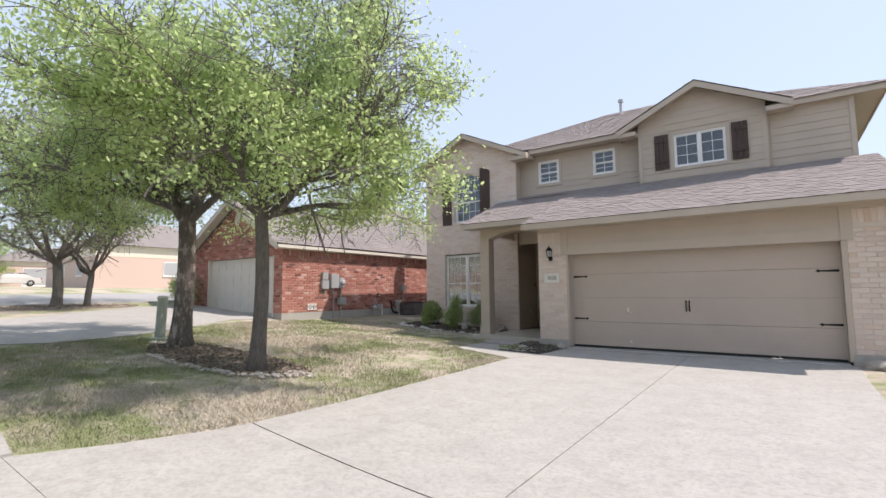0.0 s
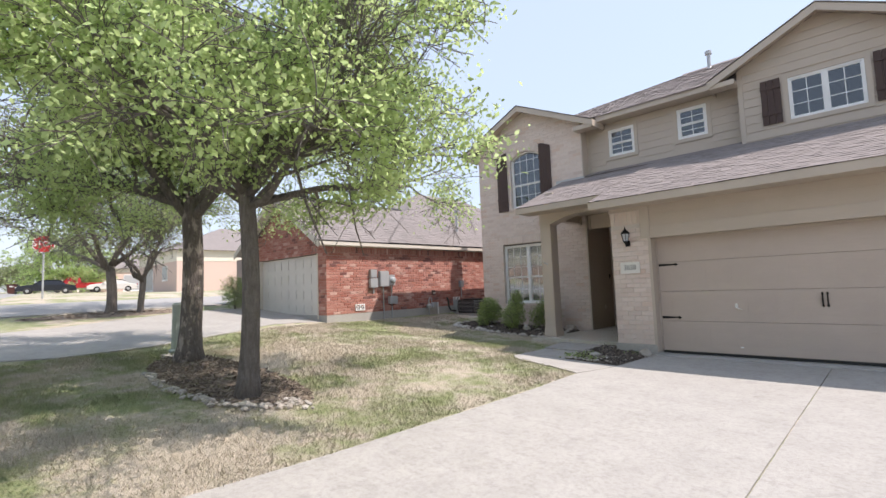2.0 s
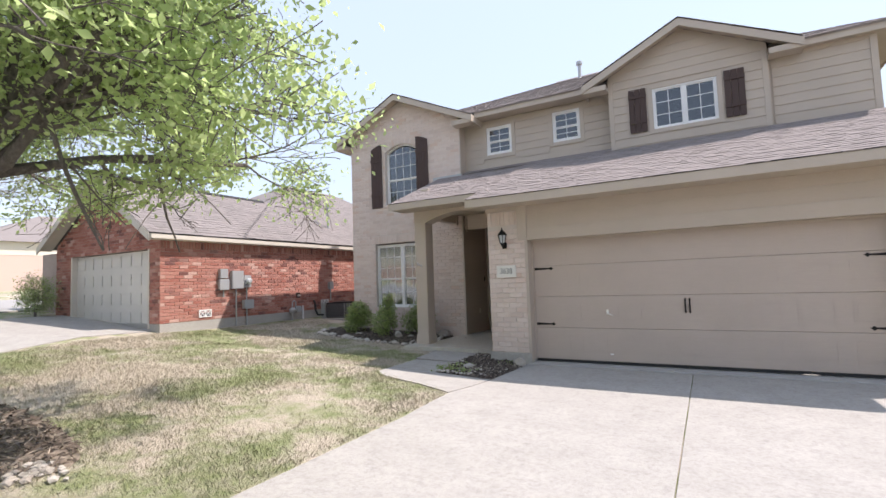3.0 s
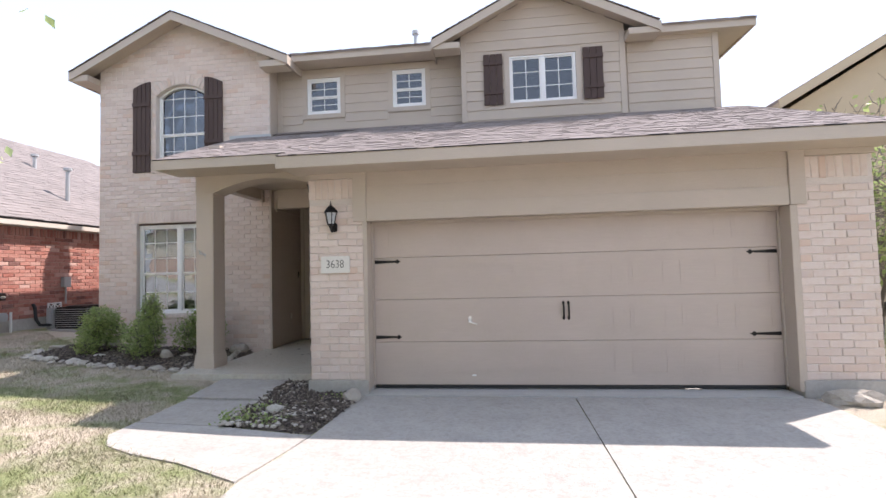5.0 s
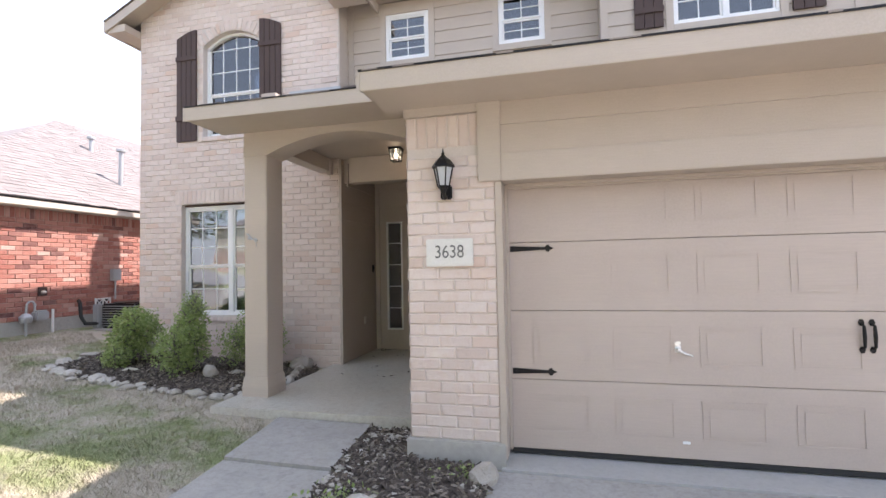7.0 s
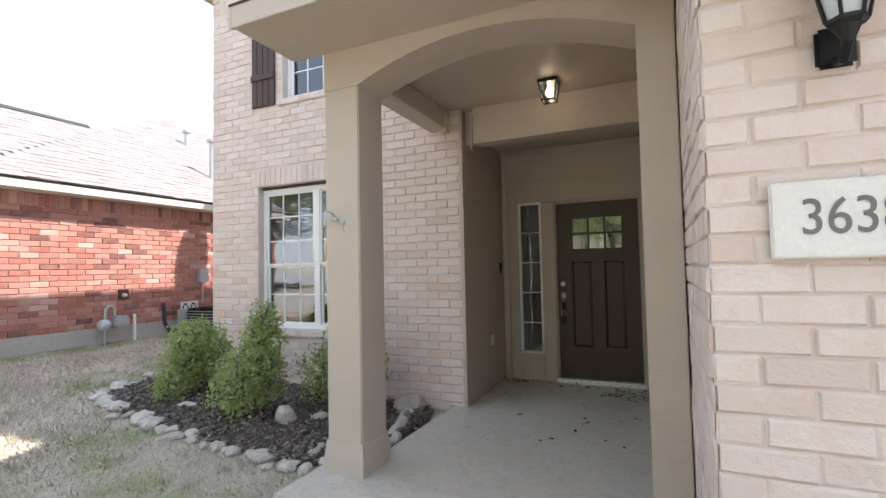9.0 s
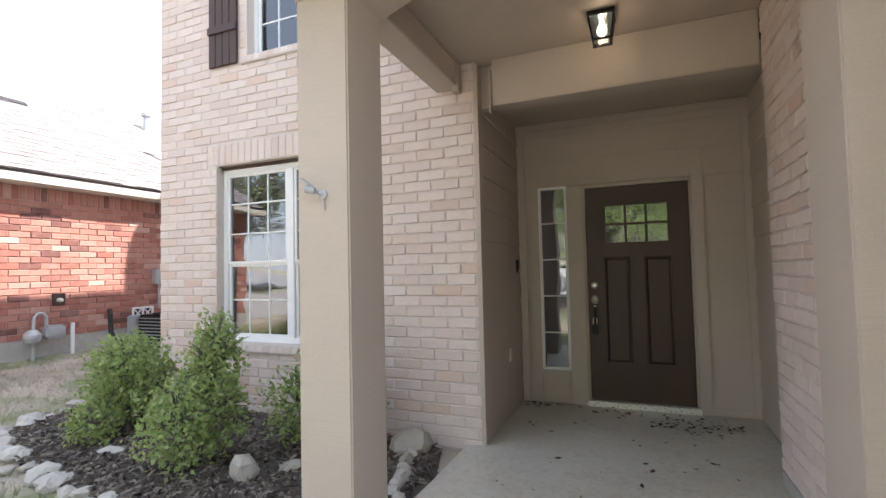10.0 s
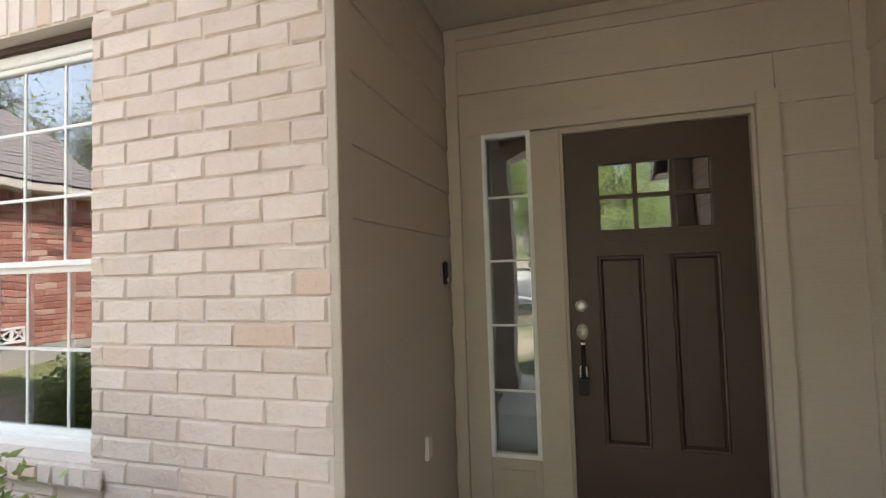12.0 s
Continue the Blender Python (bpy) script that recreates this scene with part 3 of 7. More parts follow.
part("sill_bed", box(AW[0] - 0.06, AW[1] + 0.06, FY - 0.024, FY - 0.001, AW[2] - 0.086, AW[2] - 0.01), MORTAR, wing)

window("window_1", Matrix.Translation((LW[0], FY + 0.08, LW[2])), LW[1] - LW[0], LW[3] - LW[2] - 0.03, "twin white sash window with grilles and slat blinds", 3, 2, 2, "h", blinds=0.97, meet=0.445, top_rows=3)
part("window_head_trim", box(LW[0], LW[1], FY + 0.06, FY + 0.16, LW[3] - 0.028, LW[3] - 0.001), DARK_WOOD, wing)
window("window_2", Matrix.Translation((AW[0], FY + 0.09, AW[2])), aw, AW[3] - AW[2], "arched white window with grilles and drawn blind", 4, 2, 1, "h", blinds=0.95, arch=ARCH, glass=UPPER_GLASS, frame=0.04)
shutter(Matrix.Translation((-8.97, FY - 0.012, 3.52)), 0.37, 1.66, 0.0, 0.12)
shutter(Matrix.Translation((-7.47, FY - 0.012, 3.72)), 0.37, 1.48, 0.12, 0.0)

# added partition and deck behind the windows, near-black to stand in for unlit rooms
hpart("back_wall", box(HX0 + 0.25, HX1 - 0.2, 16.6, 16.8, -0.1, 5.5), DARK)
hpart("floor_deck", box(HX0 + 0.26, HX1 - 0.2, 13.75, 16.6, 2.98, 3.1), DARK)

# recessed upper wall with two small windows, and the right gabled bay
upper = thing("wall_upper_storey", "tan lap-sided upper storey with gabled bay", "wall", kind="structure")
WA, WB = (-5.55, -4.88, 4.56, 5.27), (-3.85, -3.21, 4.60, 5.32)
BAY0, BAY1 = -2.50, 0.36
W3 = (-1.64, -0.48, 4.41, 5.26)
bm = bmesh.new()
pierced(bm, WX1, BAY0, 3.9, 5.62, [WA, WB], front_wall(RY, 0.16))
pierced(bm, BAY0, BAY1, 3.85, 5.60, [W3], front_wall(FY, 0.16))
add(bm, prism([(BAY0, 5.60), (BAY1, 5.60), (BAY1, 5.70), (-1.07, 6.40), (BAY0, 5.70)], FY, FY + 0.16))
box(BAY1, HX1, FY + 0.10, FY + 0.26, 3.85, 5.62, bm=bm)
box(WX1 - 0.2, WX1 - 0.002, FY + 0.25, RY + 0.16, 3.9, 5.62, bm=bm)
box(BAY0, BAY0 + 0.16, FY + 0.16, RY + 0.16, 3.85, 5.62, bm=bm)
box(HX1 - 0.16, HX1, FY + 0.26, 24, 2.0, 5.62, bm=bm)
part("sheathing", bm, SIDING, upper)


def around(o, pad):
    return (o[0] - pad, o[1] + pad, o[2] - pad, o[3] + pad)


def shifted(o, x):
    return (o[0] - x, o[1] - x, o[2], o[3])


lap_siding(upper, wall_frame((WX1 + 0.1, RY, 0), 0), BAY0 - WX1 - 0.1, 4.02, 5.62, 0.18, [shifted(around(WA, 0.09), WX1 + 0.1), shifted(around(WB, 0.09), WX1 + 0.1)])
lap_siding(upper, wall_frame((BAY0 + 0.07, FY, 0), 0), BAY1 - BAY0 - 0.14, 3.95, 6.40, 0.18, [shifted(around(W3, 0.09), BAY0 + 0.07)],
           limit=lambda z: (max(0, (z - 5.72) / 0.49), BAY1 - BAY0 - 0.14 - max(0, (z - 5.72) / 0.49)))
lap_siding(upper, wall_frame((BAY1 + 0.06, FY + 0.10, 0), 0), HX1 - BAY1 - 0.14, 3.95, 5.62, 0.18)
lap_siding(upper, wall_frame((WX1 - 0.001, FY + 0.25, 0), 90), RY - FY - 0.25, 4.02, 5.62, 0.18)
for a, b, y in ((BAY0 - 0.005, BAY0 + 0.09, FY - 0.026), (BAY1 - 0.09, BAY1 + 0.005, FY - 0.026), (HX1 - 0.09, HX1 + 0.012, FY + 0.072), (WX1 + 0.0, WX1 + 0.10, RY - 0.024)):
    part("corner_board", box(a, b, y, y + 0.12, 3.9, 5.6, 0.004), TRIM, upper)
part("corner_board", box(WX1 - 0.02, WX1 + 0.018, FY + 0.002, FY + 0.25, 4.0, 5.45, 0.004), TRIM, upper)
for o, y in ((WA, RY), (WB, RY), (W3, FY)):
    for nm, a, b, c, d in (("casing", o[0] - 0.09, o[0], o[2] - 0.09, o[3] + 0.09), ("casing", o[1], o[1] + 0.09, o[2] - 0.09, o[3] + 0.09),
                           ("casing", o[0], o[1], o[3], o[3] + 0.09), ("casing", o[0], o[1], o[2] - 0.09, o[2])):
        part(nm, box(a, b, y - 0.028, y + 0.0, c, d, 0.004), TRIM, upper)
window("window_3", Matrix.Translation((WA[0], RY - 0.01, WA[2])), WA[1] - WA[0], WA[3] - WA[2], "small white sash window with half-drawn blind", 2, 2, 1, "h", blinds=0.6, glass=UPPER_GLASS)
window("window_4", Matrix.Translation((WB[0], RY - 0.01, WB[2])), WB[1] - WB[0], WB[3] - WB[2], "small white sash window with half-drawn blind", 2, 2, 1, "h", blinds=0.6, glass=UPPER_GLASS)
window("window_5", Matrix.Translation((W3[0], FY - 0.01, W3[2])), W3[1] - W3[0], W3[3] - W3[2], "white twin slider window with grilles in gable", 2, 3, 2, "v", blinds=0.6, frame=0.035, glass=UPPER_GLASS)
shutter(Matrix.Translation((-2.10, FY - 0.026, 4.39)), 0.34, 0.92)
shutter(Matrix.Translation((-0.36, FY - 0.026, 4.39)), 0.34, 0.92)
lower_wall = thing("wall_upper_return", "tan side walls of the house", "wall", kind="structure")
part("side_wall", box(HX1 - 0.16, HX1, FY + 0.26, 24, -0.1, 2.0), SIDING, lower_wall)
part("rear_wall", box(HX0, HX1, 24, 24.2, -0.1, 5.6), SIDING, lower_wall)


# ---- roofs ----
def gable_roof(name, label, xa, xb, za, xr, zr, y0, y1, wall_y, mat=None):
    """A ridge along y from y0 back to y1, with rake boards and soffit in front of wall_y."""
    roof = thing(name, label, "roof", kind="structure")
    t = 0.05
    for x_e, s in ((xa, -1), (xb, 1)):
        q = [(x_e, za), (xr, zr), (xr, zr + t), (x_e, za + t)]
        part("roof_deck", prism(q, y0 + 0.03, y1), SHINGLE, roof)
        rk = 0.15
        part("rake_board", prism([(x_e, za - rk + 0.03), (xr, zr - rk + 0.03), (xr, zr + 0.03), (x_e, za + 0.03)], y0, y0 + 0.028), TRIM, roof)
        part("soffit", prism([(x_e, za - 0.03), (xr, zr - 0.03), (xr, zr - 0.015), (x_e, za - 0.015)], y0 + 0.028, wall_y - 0.001), TRIM, roof)
        part("fascia", box(*sorted((x_e, x_e + s * 0.025)), y0, y1, za - 0.13, za + 0.04), TRIM, roof)
        ob = shingles(roof, y0 - 0.02, y1, (0, 0), (abs(xr - x_e), zr - za), mat or SHINGLE, 0.2, 0.13)
        # the courses run along local x; local y climbs to the ridge
        if s < 0:
            ob.matrix_basis = Matrix(((0, 1, 0, x_e), (1, 0, 0, 0), (0, 0, 1, za + t), (0, 0, 0, 1)))
        else:
            ob.matrix_basis = Matrix(((0, -1, 0, x_e), (1, 0, 0, 0), (0, 0, 1, za + t), (0, 0, 0, 1)))
    return roof


gable_roof("roof_left_gable", "brown shingled gable roof with tan rake boards", -10.06, -5.68, 5.44, GAX, GAZ + 0.10, FY - 0.33, 17.2, FY)
gable_roof("roof_right_gable", "brown shingled gable roof over the bay", -2.98, 0.86, 5.50, -1.07, 6.44, FY - 0.33, 15.8, FY)
# boxed eave returns at the gables' feet
eaves = thing("roof_eaves", "tan boxed eaves and soffits", "roof trim", kind="structure")
for a, b, y0, y1, z0, z1 in ((-10.06, -9.70, FY - 0.33, FY + 0.0, 5.30, 5.45), (-6.22, -5.70, FY - 0.33, FY, 5.30, 5.45), (-2.97, -2.5, FY - 0.33, FY, 5.36, 5.5), (0.36, 0.86, FY - 0.33, FY, 5.36, 5.5)):
    part("eave_return", box(a, b, y0 + 0.03, y1, z0, z1 - 0.03, 0.005), TRIM, eaves)
for a, b in ((-5.69, -2.98), (0.87, 2.46)):
    part("fascia", box(a, b, 13.40, 13.428, 5.45, 5.60, 0.003), TRIM, eaves)
    part("soffit", box(a, b, 13.43, RY + 0.0, 5.46, 5.475), TRIM, eaves)
part("soffit", box(HX1, 2.46, 13.43, 24.4, 5.476, 5.49), TRIM, eaves)
part("fascia", box(2.46, 2.49, 13.40, 24.4, 5.45, 5.60), TRIM, eaves)
part("soffit", box(-10.06, HX0, FY, 24.4, 5.33, 5.345), TRIM, eaves)
part("fascia", box(-10.09, -10.061, 17.2, 24.4, 5.33, 5.48), TRIM, eaves)

main_roof = thing("roof_main", "brown shingled hip roof of the house", "roof", kind="structure")
bm = bmesh.new()
E0 = [(-9.98, 13.53, 5.645), (2.49, 13.53, 5.645), (2.49, 24.4, 5.58), (-9.98, 24.4, 5.58)]
RDG = [(-5.0, 18.89, 8.15), (-2.8, 18.89, 8.15)]
v = [bm.verts.new(p) for p in E0 + RDG]
for f in ((0, 1, 5, 4), (1, 2, 5), (2, 3, 4, 5), (3, 0, 4), (3, 2, 1, 0)):
    bm.faces.new([v[i] for i in f])
part("roof_deck", bm, SHINGLE, main_roof)
shingles(main_roof, 0, 0, (13.53, 5.655), (18.89, 8.16), SHINGLE, x_at=lambda s: (-9.98 + 4.98 * s, 2.49 - 5.29 * s))
for a, b in ((-5.70, -2.97), (0.85, 2.49)):
    part("roof_deck", prism([(13.38, 5.56), (13.54, 5.63), (13.54, 5.655), (13.38, 5.59)], a, b, "x"), SHINGLE, main_roof)
    shingles(main_roof, a, b, (13.37, 5.585), (13.54, 5.662), SHINGLE)
part("ridge_cap", prism([(18.78, 8.12), (18.89, 8.20), (19.0, 8.12)], -5.05, -2.75, "x"), SHINGLE, main_roof)
vent = thing("roof_vent_pipe", "grey metal vent pipe with cap on the roof", "vent pipe")
part("pipe", lathe([(0.055, 7.3), (0.055, 8.42)], 12, m=Matrix.Translation((-4.15, 18.5, 0))), GREY_METAL, vent)
part("cap", lathe([(0.03, 8.40), (0.10, 8.42), (0.10, 8.52), (0.03, 8.56)], 12, m=Matrix.Translation((-4.15, 18.5, 0))), GREY_METAL, vent)
part("flashing", lathe([(0.20, 7.72), (0.06, 7.98)], 12, m=Matrix.Translation((-4.15, 18.5, 0))), GREY_METAL, vent)

# lower roof over garage and porch: one plane, eave stepping back over the porch
LSL = 0.393


def lower_z(y):
    return 2.82 + (y - 10.2) * LSL


def porch_z(y):
    return 3.125 + (y - 11.2) * 0.421


lower_roof = thing("roof_garage", "brown shingled lean-to roof over garage and porch", "roof", kind="structure")
for fz, a, b, y0, y1 in ((lower_z, -4.42, 2.20, 10.2, 13.47), (porch_z, -6.75, -4.42, 11.2, 13.47), (lower_z, -6.1, -2.5, 13.47, RY - 0.001)):
    part("roof_deck", prism([(y0, fz(y0) - 0.06), (y1, fz(y1) - 0.06), (y1, fz(y1)), (y0, fz(y0))], a, b, "x"), SHINGLE, lower_roof)
shingles(lower_roof, -4.44, 2.22, (10.18, lower_z(10.18) + 0.004), (13.46, lower_z(13.46) + 0.004), SHINGLE)
shingles(lower_roof, -6.77, -4.43, (11.18, porch_z(11.18) + 0.004), (13.46, porch_z(13.46) + 0.004), SHINGLE)
shingles(lower_roof, -6.09, -2.51, (13.44, lower_z(13.44) + 0.004), (RY - 0.02, lower_z(RY - 0.02) + 0.004), SHINGLE)
part("flashing", box(-6.95, -6.12, FY - 0.05, FY - 0.016, 3.98, 4.12, 0.003), GREY_METAL, lower_roof)
for fz, a, b, y, y2 in ((lower_z, -4.42, 2.20, 10.2, GY + 0.02), (porch_z, -6.75, -4.42, 11.2, 11.74)):
    z = fz(y) - 0.005
    part("fascia", box(a, b, y - 0.028, y, z - 0.145, z, 0.004), TRIM, lower_roof)
    part("drip_edge", box(a - 0.01, b + 0.01, y - 0.036, y - 0.029, z - 0.008, z + 0.005), IRON, lower_roof)
    part("soffit", box(a, b, y, y2, z - 0.135, z - 0.12), TRIM, lower_roof)
for fz, x, y0, y1 in ((porch_z, -6.75, 11.2, 13.47), (lower_z, -4.42, 10.2, 11.2), (lower_z, 2.20, 10.2, 13.47)):
    q = [(y0 - 0.028, fz(y0) - 0.15), (y1, fz(y1) - 0.15), (y1, fz(y1) - 0.004), (y0 - 0.028, fz(y0) - 0.004)]
    part("rake_board", prism(q, x - 0.025, x, "x"), TRIM, lower_roof)
for fz, y0, xa, xb in ((porch_z, 11.2, -6.75, -6.50), (lower_z, 10.2, 2.12, 2.20)):
    q = [(y0, fz(y0) - 0.14), (13.47, fz(13.47) - 0.14), (13.47, fz(13.47) - 0.125), (y0, fz(y0) - 0.125)]
    part("soffit", prism(q, xa, xb, "x"), TRIM, lower_roof)

# garage front
garage = thing("wall_garage", "garage front with cream brick piers and lap-sided frieze", "wall", kind="structure")
P0, P1, D0, D1, R0, R1 = -4.25, -3.57, -3.52, 1.26, 1.34, 2.12
EZ = 2.66
bm = bmesh.new()
box(P0 + 0.002, P1, GY, 10.95, 0.17, 2.615, bm=bm), box(R0, R1, GY, 10.95, 0.17, 2.615, bm=bm)
box(P0 + 0.002, P0 + 0.2, 10.95, FY, 0.17, 3.08, bm=bm), box(R1 - 0.2, R1, 10.95, FY, 0.17, 2.7, bm=bm)
part("mortar", bm, MORTAR, garage)
part("plinth", box(P0 - 0.03, P1 + 0.04, GY - 0.03, 10.95, -0.15, 0.17, 0.008), FOUNDATION, garage)
part("plinth", box(R0 - 0.04, R1 + 0.03, GY - 0.03, 10.95, -0.15, 0.17, 0.008), FOUNDATION, garage)
part("plinth", box(P0 - 0.01, P0 + 0.2, 10.951, FY, -0.15, 0.17, 0.004), FOUNDATION, garage)
for p, q in ((P0, P1), (R0, R1)):
    lay_bricks(garage, wall_frame((p, GY, 0), 0), q - p, 0.175, 2.37, BRICK, near=lambda u, z: True, soldiers=[(0.0, q - p + 0.03, 2.37, 2.61)])
# porch side of the garage: brick face towards the entry
pm = wall_frame((P0, FY, 0), -90)
lay_bricks(garage, pm, FY - 11.0 + 0.33, 0.175, 3.08, BRICK, near=lambda u, z: u < 1.2)
lay_bricks(garage, wall_frame((R1, GY, 0), 90), FY - GY, 0.175, 2.65, BRICK)
# frieze above the door
frz = thing("wall_frieze", "tan lap-sided frieze and jambs round the garage door", "wall", kind="structure")
part("header", box(P0, R1, GY + 0.012, 10.84, 2.617, 2.75), TRIM, frz)
part("header_backing", box(P1 - 0.11, R0 + 0.1, GY + 0.005, 10.86, 2.10, 2.616), SIDING, frz)
lap_siding(frz, wall_frame((D0, GY + 0.004, 0), 0), D1 - D0, 2.29, 2.70, 0.215)
part("header_board", box(D0, D1, GY - 0.024, GY + 0.004, 2.084, 2.289, 0.004), TRIM, frz)
part("casing", box(-3.69, D0, GY - 0.036, GY + 0.004, 2.084, 2.70, 0.005), TRIM, frz)
part("casing", box(D1, 1.43, GY - 0.036, GY + 0.004, 2.084, 2.70, 0.005), TRIM, frz)
part("frieze_board", box(P0 - 0.02, -3.691, GY - 0.03, GY + 0.01, 2.618, 2.72, 0.004), TRIM, frz)
part("frieze_board", box(1.431, R1 + 0.02, GY - 0.03, GY + 0.01, 2.618, 2.72, 0.004), TRIM, frz)
part("jamb", box(P1 + 0.001, D0, GY - 0.018, 10.93, 0.05, 2.083, 0.004), TRIM, frz)
part("jamb", box(D1, R0 - 0.001, GY - 0.018, 10.93, 0.05, 2.083, 0.004), TRIM, frz)
part("jamb_head", box(D0, D1, GY + 0.006, 10.93, 2.084, 2.10), TRIM, frz)
for a, b in ((D0, D0 + 0.022), (D1 - 0.022, D1)):
    part("stop_moulding", box(a, b, 10.86, 10.895, 0.06, 2.083, 0.004), TRIM, frz)
part("stop_moulding", box(D0 + 0.023, D1 - 0.023, 10.86, 10.895, 2.05, 2.083, 0.004), TRIM, frz)
part("stop_moulding", box(D0 + 0.023, D1 - 0.023, 10.82, 10.858, 2.062, 2.083, 0.004), TRIM, frz)


# ---- garage door with its hardware ----
gd = thing("garage_door", "tan raised-panel sectional double garage door, closed", "garage door")
GZ0, GH = 0.06, 0.525
for r in range(4):
    z0, z1 = GZ0 + r * GH, GZ0 + (r + 1) * GH - 0.0035
    sec = part("door_section", box(D0 + 0.004, D1 - 0.004, 10.905, 10.945, z0, z1, 0.004), GARAGE, gd)
    pw = 4.76 / 8
    for i in range(8):
        a, b = D0 + i * pw + 0.19 - 0.085 * i / 7, D0 + i * pw + 0.60 - 0.085 * i / 7
        c, d = z0 + 0.125, z1 - 0.11
        bm = bmesh.new()
        for q in ((a, b, c, c + 0.022), (a, b, d - 0.022, d), (a, a + 0.022, c + 0.022, d - 0.022), (b - 0.022, b, c + 0.022, d - 0.022)):
            box(q[0], q[1], 10.9005, 10.9046, q[2], q[3], 0.003, bm)
        box(a + 0.045, b - 0.045, 10.9010, 10.9044, c + 0.045, d - 0.045, 0.004, bm)
        part("panel", bm, GARAGE, sec)
part("weather_seal", box(D0 + 0.01, D1 - 0.01, 10.91, 10.94, 0.02, GZ0 - 0.004), BLACK_RUBBER, gd, "black rubber bottom seal")


def strap(x, z, s):
    bm = prism([(0, -0.022), (0.27 * s, -0.011), (0.275 * s, -0.024), (0.295 * s, -0.028), (0.305 * s, -0.012), (0.335 * s, 0), (0.305 * s, 0.012),
                (0.295 * s, 0.028), (0.275 * s, 0.024), (0.27 * s, 0.011), (0, 0.022)], -0.008, 0)
    h = part("strap_hinge", bm, IRON, gd, "black spear-tipped decorative strap hinge", at=Matrix.Translation((x, 10.904, z)))
    for k in (0.03, 0.14, 0.24):
        part("bolt", lathe([(0.009, 0), (0.009, 0.004), (0.004, 0.008)], 8, m=Matrix.Translation((k * s, -0.008, 0)) @ Matrix.Rotation(radians(90), 4, "X")), IRON, h)


for z in (1.585, 0.645):
    strap(D0 + 0.03, z, 1), strap(D1 - 0.03, z, -1)
for x in (-1.185, -1.125):
    h = part("pull_handle", tube([(x, 10.90, 0.86), (x, 10.872, 0.875), (x, 10.868, 0.945), (x, 10.872, 1.015), (x, 10.90, 1.03)], [0.006, 0.009, 0.012, 0.009, 0.006], 8), IRON, gd, "black iron pull handle")
    for z in (0.855, 1.035):
        part("back_plate", prism([(x - 0.008, z - 0.022), (x + 0.008, z - 0.022), (x + 0.018, z), (x + 0.008, z + 0.022), (x - 0.008, z + 0.022), (x - 0.018, z)], 10.897, 10.904), IRON, h)
lk = part("lock_handle", lathe([(0.022, 0), (0.022, 0.012), (0.012, 0.02), (0.010, 0.045)], 14, m=Matrix.Translation((-2.31, 10.904, 0.835)) @ Matrix.Rotation(radians(90), 4, "X")), NICKEL, gd, "chrome T-handle lock")
part("lever", tube([(-2.31, 10.862, 0.832), (-2.27, 10.86, 0.81), (-2.22, 10.862, 0.795)], [0.008, 0.007, 0.005], 8), NICKEL, lk)
part("key_plate", box(-2.33, -2.29, 10.898, 10.9035, 0.81, 0.89, 0.004), NICKEL, lk)
part("bottom_latch", box(-2.30, -2.25, 10.895, 10.904, 0.165, 0.185, 0.003), WHITE, gd)

# ---- coach lamp and number plaque on the pier ----
lamp = thing("coach_lamp", "dark bronze coach lantern on the brick pier", "wall lamp")
lx, ly = -3.935, GY - 0.115
part("back_plate", box(lx - 0.045, lx + 0.045, GY - 0.035, GY - 0.012, 1.965, 2.075, 0.01), IRON, lamp)
part("arm", tube([(lx, GY - 0.03, 1.98), (lx, GY - 0.08, 1.965), (lx, ly, 2.0), (lx, ly, 2.035)], [0.014, 0.012, 0.014, 0.03], 10), IRON, lamp)
cage = part("cage", lathe([(0.035, 2.035), (0.045, 2.045), (0.045, 2.055)], 6, m=Matrix.Translation((lx, ly, 0))), IRON, lamp)
for k in range(6):
    c, s = math.cos(math.pi * k / 3), math.sin(math.pi * k / 3)
    part("bar", tube([(lx + 0.043 * c, ly + 0.043 * s, 2.05), (lx + 0.072 * c, ly + 0.072 * s, 2.19)], 0.005, 5), IRON, cage)
LANTERN_GLASS = plain("lantern_glass", (0.46, 0.48, 0.49), 0.15, 0, 40, 0.1, 0.05)
part("glass", lathe([(0.038, 2.056), (0.066, 2.188)], 6, m=Matrix.Translation((lx, ly, 0))), LANTERN_GLASS, lamp, "pale frosted glass")
part("roof", lathe([(0.088, 2.19), (0.085, 2.205), (0.055, 2.245), (0.025, 2.27), (0.012, 2.285)], 6, m=Matrix.Translation((lx, ly, 0))), IRON, lamp)
part("finial", lathe([(0.008, 2.284), (0.014, 2.295), (0.006, 2.31), (0.003, 2.335)], 8, m=Matrix.Translation((lx, ly, 0))), IRON, lamp)

PLAQUE = plain("limestone", (0.66, 0.645, 0.60), 0.85, 0, 60, 0.08, 0.3)
INK = plain("grey_paint", (0.13, 0.13, 0.122), 0.6)
plq = thing("house_number_plaque", "pale stone plaque with the number 3638", "house number")
part("stone", box(-4.10, -3.74, GY - 0.034, GY - 0.010, 1.460, 1.668, 0.005), PLAQUE, plq)
cu = bpy.data.curves.new("digits", "FONT")
cu.body, cu.size, cu.extrude, cu.align_x, cu.align_y = "3638", 0.125, 0.001, "CENTER", "CENTER"
tmp = new("digits_curve", cu)
tmp.matrix_world = pose(-3.92, GY - 0.036, 1.566, 90, 0, 0) @ Matrix.Diagonal((0.92, 1.1, 1, 1))
dg = bpy.context.evaluated_depsgraph_get()
me = bpy.data.meshes.new_from_object(tmp.evaluated_get(dg))
me.transform(tmp.matrix_world)
me.materials.clear(), me.materials.append(INK)
